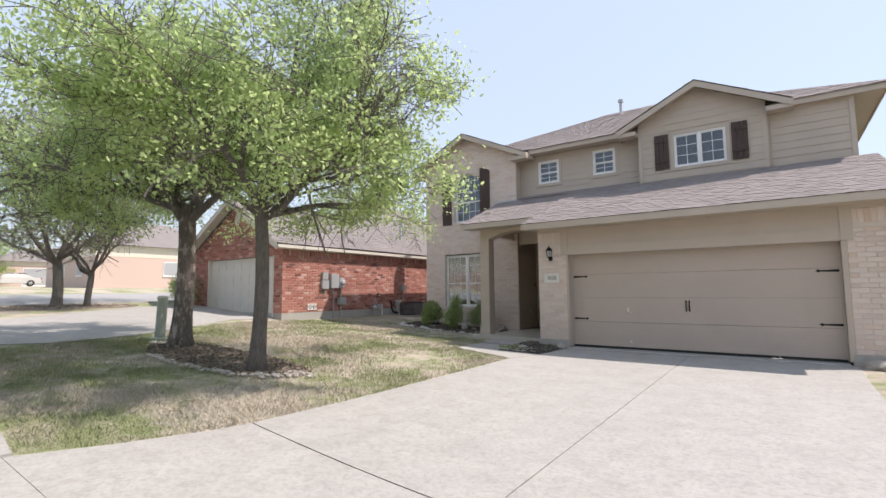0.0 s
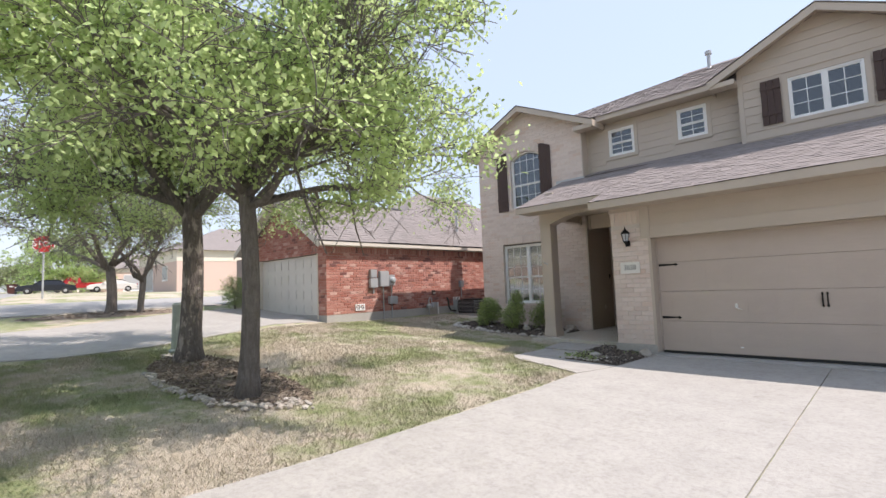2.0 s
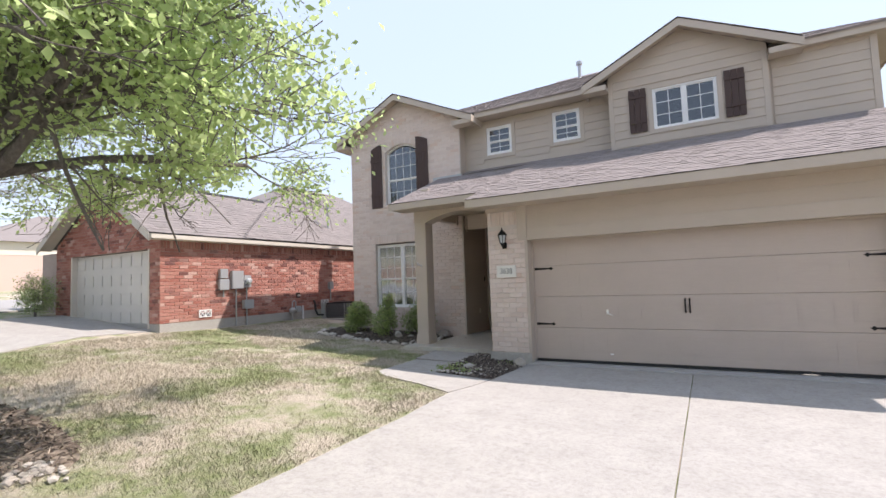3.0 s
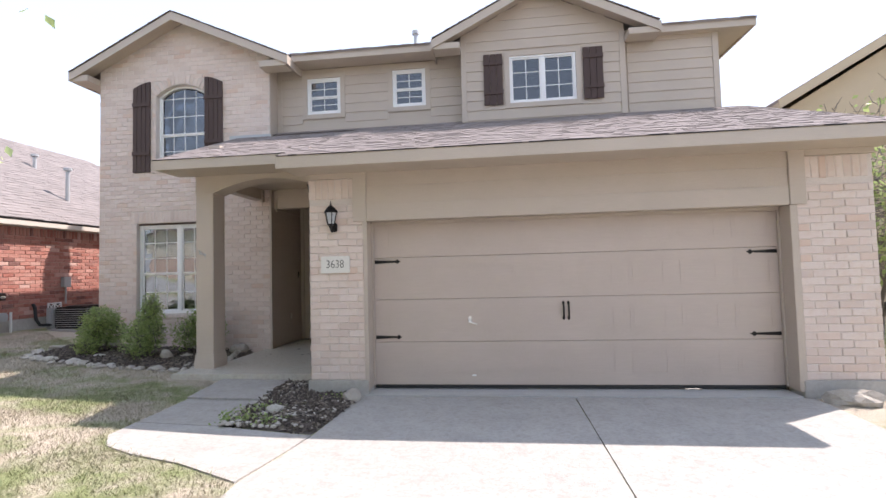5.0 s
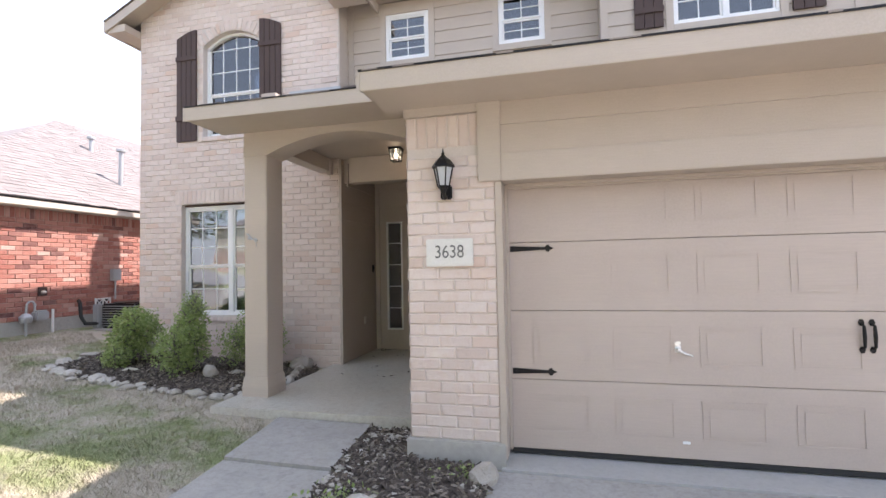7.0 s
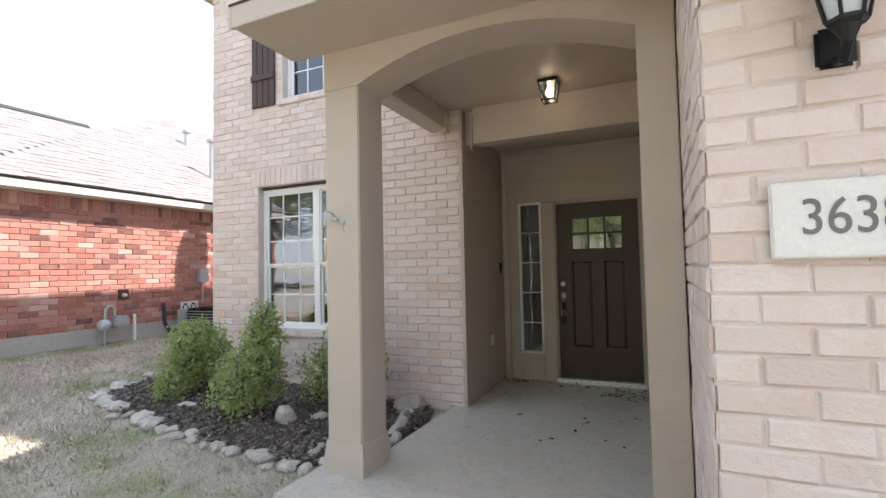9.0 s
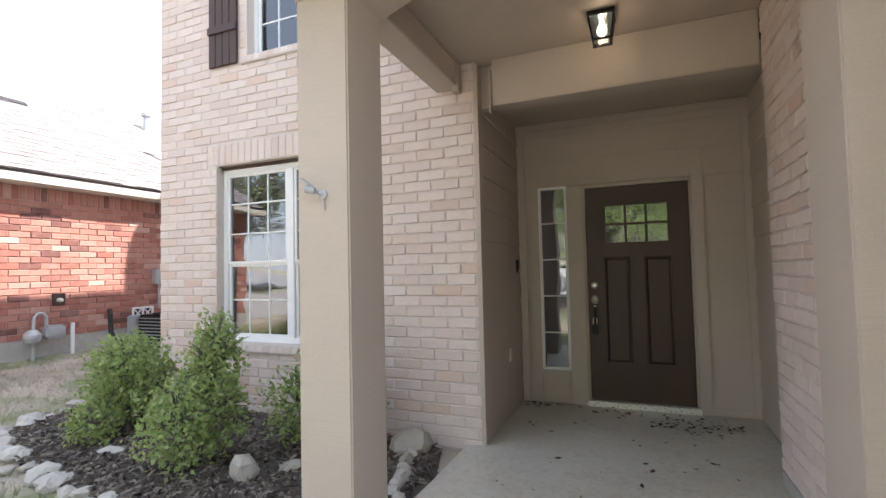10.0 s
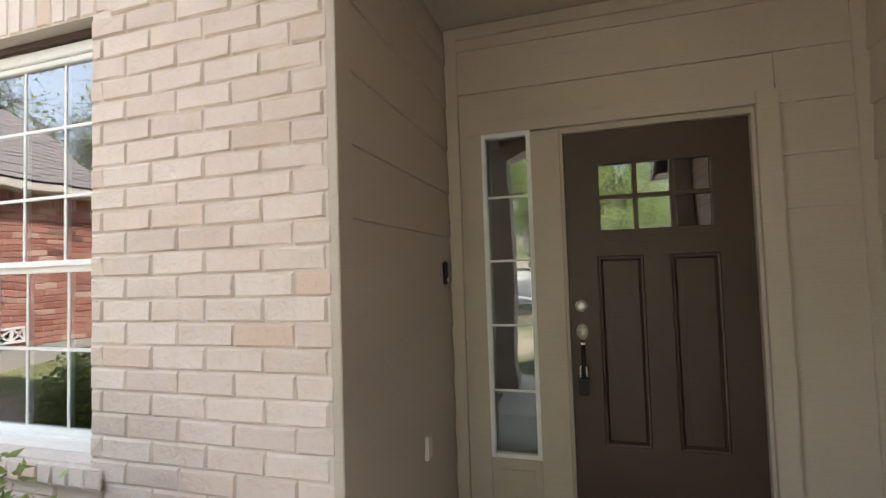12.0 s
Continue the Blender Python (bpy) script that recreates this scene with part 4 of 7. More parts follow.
bpy.data.objects.remove(tmp)
part("digits", me, None, plq, "dark painted digits")

# ---- porch ----
porch = thing("floor_porch", "painted concrete porch slab", "porch floor", kind="structure")
part("slab", prism([(-6.60, 11.34), (-4.26, 11.34), (-4.26, 13.50), (-4.08, 13.50), (-4.08, 14.80), (-6.15, 14.80), (-6.15, 13.50), (-6.30, 13.47), (-6.30, 12.25), (-6.60, 12.25)], -0.15, PZ, "z", 0.008), PORCH_FLOOR, porch)
post = thing("porch_post", "tan square porch post with flared base", "post", kind="structure")
part("shaft", box(-6.49, -6.21, 11.75, 12.06, PZ, 3.02, 0.008), TRIM, post)
bm = bmesh.new()
a = [bm.verts.new(p) for p in ((-6.508, 11.732, PZ), (-6.192, 11.732, PZ), (-6.192, 12.078, PZ), (-6.508, 12.078, PZ))]
a2 = [bm.verts.new((v.co.x, v.co.y, 0.19)) for v in a]
b = [bm.verts.new(p) for p in ((-6.495, 11.745, 0.30), (-6.205, 11.745, 0.30), (-6.205, 12.065, 0.30), (-6.495, 12.065, 0.30))]
for lo, hi in ((a, a2), (a2, b)):
    for i in range(4):
        bm.faces.new((lo[i], lo[(i + 1) % 4], hi[(i + 1) % 4], hi[i]))
bm.faces.new(b), bm.faces.new(a[::-1])
part("base", bm, TRIM, post)
pil = thing("porch_pilaster", "tan pilaster against the brick at the porch opening", "pilaster", kind="structure")
part("shaft", box(-4.45, -4.265, 11.72, 12.06, PZ, 2.80, 0.006), TRIM, pil)
beam = thing("porch_beam", "tan arched beam over the porch opening", "beam", kind="structure")
pts = [(-6.49, 3.06), (-6.49, 2.72), (-6.21, 2.72)]
for i in range(1, 16):
    u = i / 16
    pts.append((-6.21 + 1.76 * u, 2.72 + 0.19 * (1 - (2 * u - 1) ** 2)))
pts += [(-4.45, 2.72), (-4.262, 2.72), (-4.262, 3.06)]
part("arch", prism(pts, 11.742, 12.068), TRIM, beam)
part("side_beam", box(-6.49, -6.29, 12.07, FY - 0.002, 2.87, 3.06, 0.006), TRIM, beam)
part("end_block", box(-6.33, -6.27, FY - 0.10, FY - 0.014, 2.83, 3.05, 0.005), TRIM, beam)
part("entry_header", box(-6.03, -4.26, FY - 0.002, FY + 0.18, 2.70, 3.064, 0.006), TRIM, beam)
part("header_cap", box(-6.05, -6.031, FY - 0.03, FY + 0.02, 2.64, 2.98, 0.004), TRIM, beam)
part("header_end", box(-6.16, -6.031, FY + 0.10, FY + 0.179, 2.72, 3.064), TRIM, beam)
ceil = bmesh.new()
box(-6.50, -4.26, 11.74, FY - 0.016, 3.065, 3.09, bm=ceil)
box(-6.166, -4.08, FY - 0.0155, FY + 0.179, 3.065, 3.09, bm=ceil)
box(-6.168, -4.08, FY + 0.18, 14.80, 2.905, 2.93, bm=ceil)
tagged(part("ceiling_porch", ceil, TRIM), "tan painted porch ceiling", "ceiling", kind="structure")
part("infill", box(-6.49, -6.30, 12.07, FY - 0.002, 3.091, 3.55), SIDING, wing)

entry = thing("wall_entry", "tan lap-sided entry recess walls", "wall", kind="structure")
DO, SL = (-5.505, -4.555, 0.09, 2.225), (-5.94, -5.66, 0.42, 2.24)
bm = bmesh.new()
pierced(bm, -6.30, -3.95, -0.1, 2.95, [DO, SL], front_wall(14.81, 0.14))
box(-6.30, -6.17, FY + 0.251, 14.81, -0.1, 2.95, bm=bm), box(-4.07, -3.95, FY, 14.81, -0.1, 2.95, bm=bm)
part("sheathing", bm, SIDING, entry)
lap_siding(entry, wall_frame((-6.15, 14.81, 0), 0), 2.08, 0.16, 2.90, 0.26, [(-0.0, 1.69, 0.0, 2.31)])
lap_siding(entry, wall_frame((-6.169, FY + 0.02, 0), 90), 1.31, 0.10, 2.90, 0.26)
lap_siding(entry, wall_frame((-4.072, 14.79, 0), -90), 1.30, 0.10, 2.90, 0.26)
for nm, b in (("corner_board", (-6.185, -6.145, FY - 0.006, FY + 0.10, PZ, 3.06)), ("trim_board", (-6.145, -6.075, 14.778, 14.81, PZ, 2.90)), ("trim_board", (-6.074, -4.14, 14.776, 14.81, 2.83, 2.90)),
              ("trim_board", (-4.14, -4.075, 14.778, 14.81, PZ, 2.90)), ("casing", (-4.555, -4.455, 14.772, 14.812, 0.10, 2.31)), ("casing", (-5.66, -5.506, 14.772, 14.812, 0.10, 2.225)),
              ("casing", (-6.03, -4.556, 14.772, 14.812, 2.242, 2.31)), ("casing", (-6.03, -5.941, 14.772, 14.812, 0.10, 2.24)), ("casing", (-5.94, -5.661, 14.774, 14.812, 0.10, 0.418)), ("base_board", (-4.454, -4.14, 14.79, 14.811, PZ, 0.158))):
    part(nm, box(*b, 0.003), TRIM, entry)
part("recessed_panel", box(-5.90, -5.70, 14.768, 14.7745, 0.16, 0.36, 0.003), TRIM, entry)
# hall floor added behind the door, its indoor shade painted near-black
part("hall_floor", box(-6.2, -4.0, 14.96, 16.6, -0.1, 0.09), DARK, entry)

door = thing("door_1", "dark brown craftsman front door with six small panes", "door", kind="structure")
X0, X1, Z0, Z1, DY = -5.486, -4.574, 0.145, 2.205, 14.835
bm = bmesh.new()
G = (-5.305, -4.755, 1.66, 2.02)
PA, PB = (-5.33, -5.095, 0.50, 1.52), (-4.965, -4.73, 0.50, 1.52)
pierced(bm, X0, X1, Z0, Z1, [G, PA, PB], front_wall(DY, 0.045))
part("slab", bm, DOOR_PAINT, door)
for a, b, c, d in (PA, PB):
    bm = box(a, b, DY + 0.016, DY + 0.03, c, d)
    e = 0.030
    q = [[bm.verts.new(p) for p in ((a + i, y, c + i), (b - i, y, c + i), (b - i, y, d - i), (a + i, y, d - i))] for i, y in ((0.0, DY + 0.002), (0.006, DY - 0.006), (0.016, DY - 0.004), (e, DY + 0.0165))]
    for lo, hi in zip(q, q[1:]):
        for k in range(4):
            bm.faces.new((lo[k], lo[(k + 1) % 4], hi[(k + 1) % 4], hi[k]))
    box(a + 0.055, b - 0.055, DY + 0.006, DY + 0.0159, c + 0.055, d - 0.055, 0.007, bm)
    part("panel", bm, DOOR_PAINT, door)
part("glass", box(G[0], G[1], DY + 0.018, DY + 0.024, G[2], G[3]), GLASS, door, "six-light clear glazing").visible_shadow = False
for k in range(1, 3):
    u = G[0] + (G[1] - G[0]) * k / 3
    part("muntin", box(u - 0.011, u + 0.011, DY - 0.002, DY + 0.04, G[2], G[3], 0.003), DOOR_PAINT, door)
part("muntin", box(G[0], G[1], DY - 0.003, DY + 0.041, (G[2] + G[3]) / 2 - 0.011, (G[2] + G[3]) / 2 + 0.011, 0.003), DOOR_PAINT, door)
for q in ((G[0] - 0.03, G[1] + 0.03, G[3], G[3] + 0.03), (G[0] - 0.03, G[1] + 0.03, G[2] - 0.03, G[2]), (G[0] - 0.03, G[0], G[2], G[3]), (G[1], G[1] + 0.03, G[2], G[3])):
    part("glazing_bead", box(q[0], q[1], DY - 0.011, DY - 0.0005, q[2], q[3], 0.004), DOOR_PAINT, door)
for b in ((-5.504, -5.489, 14.80, 14.88, 0.13, 2.224), (-4.571, -4.556, 14.80, 14.88, 0.13, 2.224), (-5.489, -4.571, 14.80, 14.88, 2.208, 2.224)):
    part("jamb", box(*b), TRIM, door)
part("threshold", box(-5.52, -4.545, 14.765, 14.90, PZ, 0.14, 0.005), NICKEL, door, "aluminium threshold")
fy = Matrix.Rotation(radians(90), 4, "X")
hs = part("deadbolt", lathe([(0.034, 0), (0.034, 0.008), (0.026, 0.016), (0.024, 0.024), (0.010, 0.026)], 20, m=Matrix.Translation((-5.425, DY, 1.25)) @ fy), NICKEL, door, "satin nickel deadbolt", True)
part("rosette", lathe([(0.032, 0), (0.032, 0.008), (0.020, 0.016), (0.012, 0.03)], 20, m=Matrix.Translation((-5.425, DY, 1.11)) @ fy @ Matrix.Diagonal((1, 1.35, 1, 1))), NICKEL, door, "satin nickel handleset", True)
part("handle_grip", tube([(-5.425, DY - 0.012, 1.055), (-5.425, DY - 0.05, 1.03), (-5.425, DY - 0.058, 0.95), (-5.425, DY - 0.05, 0.88), (-5.425, DY - 0.01, 0.85)], [0.009, 0.011, 0.012, 0.011, 0.009], 10), IRON, door, "dark grip")
part("thumb_latch", box(-5.438, -5.412, DY - 0.05, DY - 0.02, 1.045, 1.055, 0.003), NICKEL, door)
part("key_box", box(-5.455, -5.40, DY - 0.085, DY - 0.03, 0.78, 0.875, 0.008), IRON, door, "black lockbox hung on the handle")
part("shackle", tube([(-5.445, DY - 0.055, 0.87), (-5.443, DY - 0.06, 0.93), (-5.428, DY - 0.06, 0.945), (-5.412, DY - 0.06, 0.93), (-5.41, DY - 0.055, 0.87)], 0.004, 6), NICKEL, door)

sl = thing("window_sidelight", "narrow white-framed sidelight with five panes", "sidelight", kind="structure")
bm = bmesh.new()
f = 0.024
box(SL[0], SL[0] + f, 14.762, 14.86, SL[2], SL[3], 0.003, bm), box(SL[1] - f, SL[1], 14.762, 14.86, SL[2], SL[3], 0.003, bm)
box(SL[0] + f, SL[1] - f, 14.762, 14.86, SL[2], SL[2] + f, 0.003, bm), box(SL[0] + f, SL[1] - f, 14.762, 14.86, SL[3] - f, SL[3], 0.003, bm)
part("window_frame", bm, WHITE, sl)
for k in range(1, 5):
    z = SL[2] + (SL[3] - SL[2]) * k / 5
    part("muntin", box(SL[0] + f, SL[1] - f, 14.79, 14.805, z - 0.006, z + 0.006, 0.002), WHITE, sl)
part("pane", box(SL[0] + f, SL[1] - f, 14.795, 14.800, SL[2] + f, SL[3] - f), GLASS, sl).visible_shadow = False

bell = thing("doorbell", "black video doorbell beside the entry", "doorbell")
part("body", box(-6.152, -6.128, 14.62, 14.665, 1.39, 1.52, 0.008), IRON, bell)
part("button", lathe([(0.014, 0), (0.014, 0.004)], 14, m=Matrix.Translation((-6.128, 14.642, 1.415)) @ Matrix.Rotation(radians(90), 4, "Y")), NICKEL, bell)
outlet = thing("outlet_cover", "small tan outdoor outlet cover on the siding", "outlet")
part("cover", box(-6.155, -6.135, 14.25, 14.32, 0.575, 0.69, 0.006), PALE_TRIM, outlet)

pl = thing("porch_ceiling_light", "dark square porch lantern glowing on the ceiling", "ceiling light")
cx, cy = -5.19, 13.15
GLOW = Mat("lamp_glass", 0.3)
GLOW.colour((0.9, 0.85, 0.75))
GLOW.b.inputs["Emission Color"].default_value = (1.0, 0.80, 0.55, 1)
GLOW.b.inputs["Emission Strength"].default_value = 2.2
part("canopy", box(cx - 0.085, cx + 0.085, cy - 0.085, cy + 0.085, 3.035, 3.064, 0.004), IRON, pl)
bm = bmesh.new()
lo = [bm.verts.new((cx + a * 0.052, cy + b * 0.052, 2.89)) for a, b in ((-1, -1), (1, -1), (1, 1), (-1, 1))]
hi = [bm.verts.new((cx + a * 0.073, cy + b * 0.073, 3.034)) for a, b in ((-1, -1), (1, -1), (1, 1), (-1, 1))]
for i in range(4):
    bm.faces.new((lo[i], lo[(i + 1) % 4], hi[(i + 1) % 4], hi[i]))
bm.faces.new(lo), bm.faces.new(hi)
part("glass", bm, GLASS, pl, "clear lantern glass").visible_shadow = False
part("bulb", lathe([(0.012, 3.03), (0.016, 3.0), (0.03, 2.97), (0.03, 2.945), (0.012, 2.925)], 12, m=Matrix.Translation((cx, cy, 0))), GLOW.m, pl, "lit white bulb", True)
for a, b in ((-1, -1), (1, -1), (1, 1), (-1, 1)):
    part("corner_bar", tube([(cx + a * 0.054, cy + b * 0.054, 2.885), (cx + a * 0.076, cy + b * 0.076, 3.036)], 0.006, 5), IRON, pl)
bm = bmesh.new()
for b in ((-0.06, 0.06, -0.06, -0.048), (-0.06, 0.06, 0.048, 0.06), (-0.06, -0.048, -0.048, 0.048), (0.048, 0.06, -0.048, 0.048)):
    box(cx + b[0], cx + b[1], cy + b[2], cy + b[3], 2.88, 2.892, bm=bm)
part("bottom_ring", bm, IRON, pl)

cam_box = thing("security_camera", "small grey security camera bracket on the porch post", "security camera")
part("mount", lathe([(0.022, 0), (0.022, 0.010), (0.010, 0.016)], 14, m=Matrix.Translation((-6.345, 11.749, 1.79)) @ fy), GREY_METAL, cam_box)
part("arm", tube([(-6.345, 11.738, 1.79), (-6.36, 11.732, 1.80), (-6.375, 11.70, 1.808)], 0.007, 8), GREY_METAL, cam_box)
part("body", lathe([(0.014, 0), (0.017, 0.008), (0.017, 0.042), (0.012, 0.046)], 14, m=Matrix.Translation((-6.358, 11.705, 1.803)) @ Matrix.Rotation(radians(-75), 4, "Y") @ Matrix.Rotation(radians(20), 4, "X")), GREY_METAL, cam_box)
part("hood", box(-0.028, 0.028, -0.02, 0.02, -0.0015, 0.0015), GREY_METAL, cam_box, at=Matrix.Translation((-6.40, 11.70, 1.845)) @ Matrix.Rotation(radians(38), 4, "Y"))
part("cable", tube([(-6.345, 11.745, 1.78), (-6.338, 11.742, 1.75), (-6.338, 11.747, 1.72)], 0.004, 6), GREY_METAL, cam_box)


# ---- red brick neighbour ----
red = thing("neighbour_brick_house", "red brick single-storey house with white garage door", "house")
RX, RYF, RZ = -12.6, 9.65, 0.30
part("foundation", box(-19.6, RX, RYF, 26, 0.0, 0.62), FOUNDATION, red)
bm = bmesh.new()
box(-19.6, RX - 0.004, RYF + 0.25, 26, 0.62, 2.72, bm=bm)
pierced(bm, -18.0, RX - 0.004, 0.62, 2.85, [(-17.05, -13.05, 0.5, 2.50)], front_wall(RYF + 0.006, 0.25))
add(bm, prism([(-18.0, 2.85), (RX - 0.004, 2.85), (-15.3, 4.40)], RYF + 0.006, RYF + 0.25))
part("mortar", bm, RED_MORTAR, red)
sm = wall_frame((RX, RYF, 0), 90)
lay_bricks(red, sm, 9.0, 0.63, 2.50, RED_BRICK, near=lambda u, z: 3.4 < u < 5.6 and 0.9 < z < 2.3, soldiers=[(0.0, 9.0, 2.50, 2.69)])
lay_bricks(red, wall_frame((-18.0, RYF, 0), 0), 5.4, 0.63, 4.36, RED_BRICK, [(0.95, 4.95, 0.5, 2.50)],
           limit=lambda z: (max(0.0, (z - 2.88) / 0.57), 5.4 - max(0.0, (z - 2.88) / 0.57)))
part("jamb_trim", box(-17.06, -17.0, RYF - 0.02, RYF + 0.2, 0.5, 2.5), PALE_TRIM, red)
part("jamb_trim", box(-13.10, -13.04, RYF - 0.02, RYF + 0.2, 0.5, 2.5), PALE_TRIM, red)
OFFWHITE = painted("offwhite_door_paint", (0.66, 0.63, 0.58), 0.5, 0.05)
rd = part("garage_door", box(-17.0, -13.1, RYF + 0.12, RYF + 0.17, 0.50, 2.48), OFFWHITE, red, "off-white sectional garage door")
for r in range(4):
    for i in range(8):
        a = -16.94 + i * 0.487
        part("panel", box(a, a + 0.40, RYF + 0.108, RYF + 0.1195, 0.60 + r * 0.5, 0.90 + r * 0.5, 0.006), OFFWHITE, rd)
for x0, x1, s in ((-12.42, -15.3, 1), (-18.35, -15.3, -1)):
    z0, z1 = 2.80, 4.58
    part("roof_deck", prism([(x0, z0), (x1, z1), (x1, z1 + 0.05), (x0, z0 + 0.05)], RYF - 0.35, 17), FAR_SHINGLE, red)
    part("rake_board", prism([(x0, z0 - 0.16), (x1, z1 - 0.16), (x1, z1 + 0.04), (x0, z0 + 0.04)], RYF - 0.38, RYF - 0.351), PALE_TRIM, red)
    part("rake_soffit", prism([(x0, z0 - 0.05), (x1, z1 - 0.05), (x1, z1 - 0.03), (x0, z0 - 0.03)], RYF - 0.35, RYF), PALE_TRIM, red)
ob = shingles(red, RYF - 0.37, 17, (0, 0), (2.88, 1.78), FAR_SHINGLE, 0.3, 0.16)
ob.matrix_basis = Matrix(((0, -1, 0, -12.42), (1, 0, 0, 0), (0, 0, 1, 2.856), (0, 0, 0, 1)))
part("ridge_cap", prism([(-15.42, 4.59), (-15.3, 4.68), (-15.18, 4.59)], RYF - 0.36, 15.0), BLACK_RUBBER, red)
part("gutter", box(-12.42, -12.34, RYF - 0.36, 26.3, 2.70, 2.82, 0.01), PALE_TRIM, red, "cream gutter")
part("drip_edge", box(-12.46, -12.33, RYF - 0.36, 26.3, 2.825, 2.845), IRON, red)
part("eave_soffit", box(-12.61, -12.42, RYF - 0.3, 26.3, 2.69, 2.705), PALE_TRIM, red)
part("frieze_board", box(RX - 0.01, RX + 0.02, RYF + 0.02, 26, 2.70, 2.72), PALE_TRIM, red)
bm = bmesh.new()
v = [bm.verts.new(p) for p in ((-12.38, 12.0, 2.86), (-22.0, 12.0, 2.86), (-22.0, 26.5, 2.86), (-12.38, 26.5, 2.86), (-17.4, 18.0, 6.0), (-17.4, 21.1, 6.0))]
for f in ((0, 1, 4), (1, 2, 5, 4), (2, 3, 5), (3, 0, 4, 5)):
    bm.faces.new([v[i] for i in f])
part("hip_roof", bm, FAR_SHINGLE, red)
ob = shingles(red, 0, 0, (0, 0), (5.02, 3.14), FAR_SHINGLE, 0.3, 0.16, x_at=lambda s: (12.0 + 6.0 * s, 26.5 - 5.4 * s))
ob.matrix_basis = Matrix(((0, -1, 0, -12.38), (1, 0, 0, 0), (0, 0, 1, 2.868), (0, 0, 0, 1)))
part("gable_vent", lathe([(0.20, 0), (0.20, 0.03), (0.15, 0.035)], 20, m=Matrix.Translation((-15.2, RYF - 0.005, 3.90)) @ Matrix.Rotation(radians(90), 4, "X") @ Matrix.Diagonal((0.75, 1.15, 1, 1))), PALE_TRIM, red, "cream oval gable vent")
for y, x, h in ((17.45, -15.5, 0.32), (16.65, -13.6, 0.82)):
    z = 2.87 + (-12.38 - x) * 0.625
    vp = part("roof_pipe", lathe([(0.05, z - 0.1), (0.05, z + h)], 10, m=Matrix.Translation((x, y, 0))), GREY_METAL, red, "grey roof vent pipe")
    part("cap", lathe([(0.03, z + h), (0.10, z + h + 0.02), (0.10, z + h + 0.08), (0.03, z + h + 0.1)], 10, m=Matrix.Translation((x, y, 0))), GREY_METAL, vp)

# things on and beside the red wall
ub = thing("utility_boxes", "grey electric meter and cable boxes on brick", "utility boxes")
part("cable_box", box(RX + 0.014, RX + 0.12, 11.20, 11.50, 1.40, 1.70, 0.01), GREY_METAL, ub)
part("cable_box", box(RX + 0.014, RX + 0.12, 11.22, 11.46, 1.72, 1.98, 0.01), GREY_METAL, ub)
part("breaker_box", box(RX + 0.014, RX + 0.14, 11.58, 11.95, 1.42, 1.93, 0.012), GREY_METAL, ub)
part("meter_base", box(RX + 0.014, RX + 0.12, 11.98, 12.22, 1.45, 1.80, 0.012), GREY_METAL, ub)
part("meter_dial", lathe([(0.09, 0), (0.09, 0.08), (0.06, 0.11)], 18, m=Matrix.Translation((RX + 0.12, 12.1, 1.63)) @ Matrix.Rotation(radians(90), 4, "Y")), LANTERN_GLASS, ub)
part("junction_box", box(RX + 0.014, RX + 0.16, 11.96, 12.28, 0.84, 1.10, 0.012), GREY_METAL, ub)
for y, a, b in ((12.1, 0.15, 0.84), (12.1, 1.10, 1.46), (11.75, 0.2, 1.42), (11.35, 1.2, 1.40)):
    part("conduit", tube([(RX + 0.06, y, a), (RX + 0.06, y, b)], 0.02, 8), GREY_METAL, ub)


def wall_vent(y, z):
    wv = thing("foundation_vent", "white lattice vent block in the brick", "vent")
    bm = bmesh.new()
    for q in ((y, y + 0.36, z, z + 0.03), (y, y + 0.36, z + 0.17, z + 0.2), (y, y + 0.03, z + 0.03, z + 0.17), (y + 0.33, y + 0.36, z + 0.03, z + 0.17), (y + 0.165, y + 0.195, z + 0.03, z + 0.17)):
        box(RX + 0.0, RX + 0.03, q[0], q[1], q[2], q[3], 0.003, bm)
    part("frame", bm, WHITE, wv)
    for k in (0.03, 0.195):
        for s in (1, -1):
            part("lattice_bar", box(-0.006, 0.006, -0.095, 0.095, -0.009, 0.009), WHITE, wv, at=Matrix.Translation((RX + 0.018, y + k + 0.068, z + 0.1)) @ Matrix.Rotation(radians(45 * s), 4, "X"))
    part("backing", box(RX + 0.001, RX + 0.008, y + 0.03, y + 0.33, z + 0.03, z + 0.17), IRON, wv)


wall_vent(10.66, 0.70), wall_vent(15.15, 0.74)
gm = thing("gas_meter", "grey gas meter and pipework by the foundation", "gas meter")
part("body", box(RX + 0.06, RX + 0.22, 13.86, 14.10, 0.62, 0.80, 0.03), GREY_METAL, gm)
part("regulator", lathe([(0.08, 0.60), (0.10, 0.66), (0.10, 0.70), (0.05, 0.76)], 14, m=Matrix.Translation((RX + 0.16, 13.72, 0))), GREY_METAL, gm)
part("riser", tube([(RX + 0.14, 13.74, 0.25), (RX + 0.14, 13.74, 0.62)], 0.022, 8), GREY_METAL, gm)
part("loop_pipe", tube([(RX + 0.12, 13.90, 0.78), (RX + 0.12, 13.90, 0.92), (RX + 0.12, 13.86, 0.97), (RX + 0.12, 13.80, 0.97), (RX + 0.12, 13.76, 0.92), (RX + 0.12, 13.75, 0.74)], 0.02, 8), GREY_METAL, gm)
wp = thing("white_standpipe", "thin white plastic pipe standing by the wall", "pipe")
part("pipe", tube([(RX + 0.08, 14.25, 0.25), (RX + 0.08, 14.25, 0.80)], 0.025, 8), WHITE, wp)
hb = thing("hose_bib_box", "small dark wall box with outdoor tap", "tap")
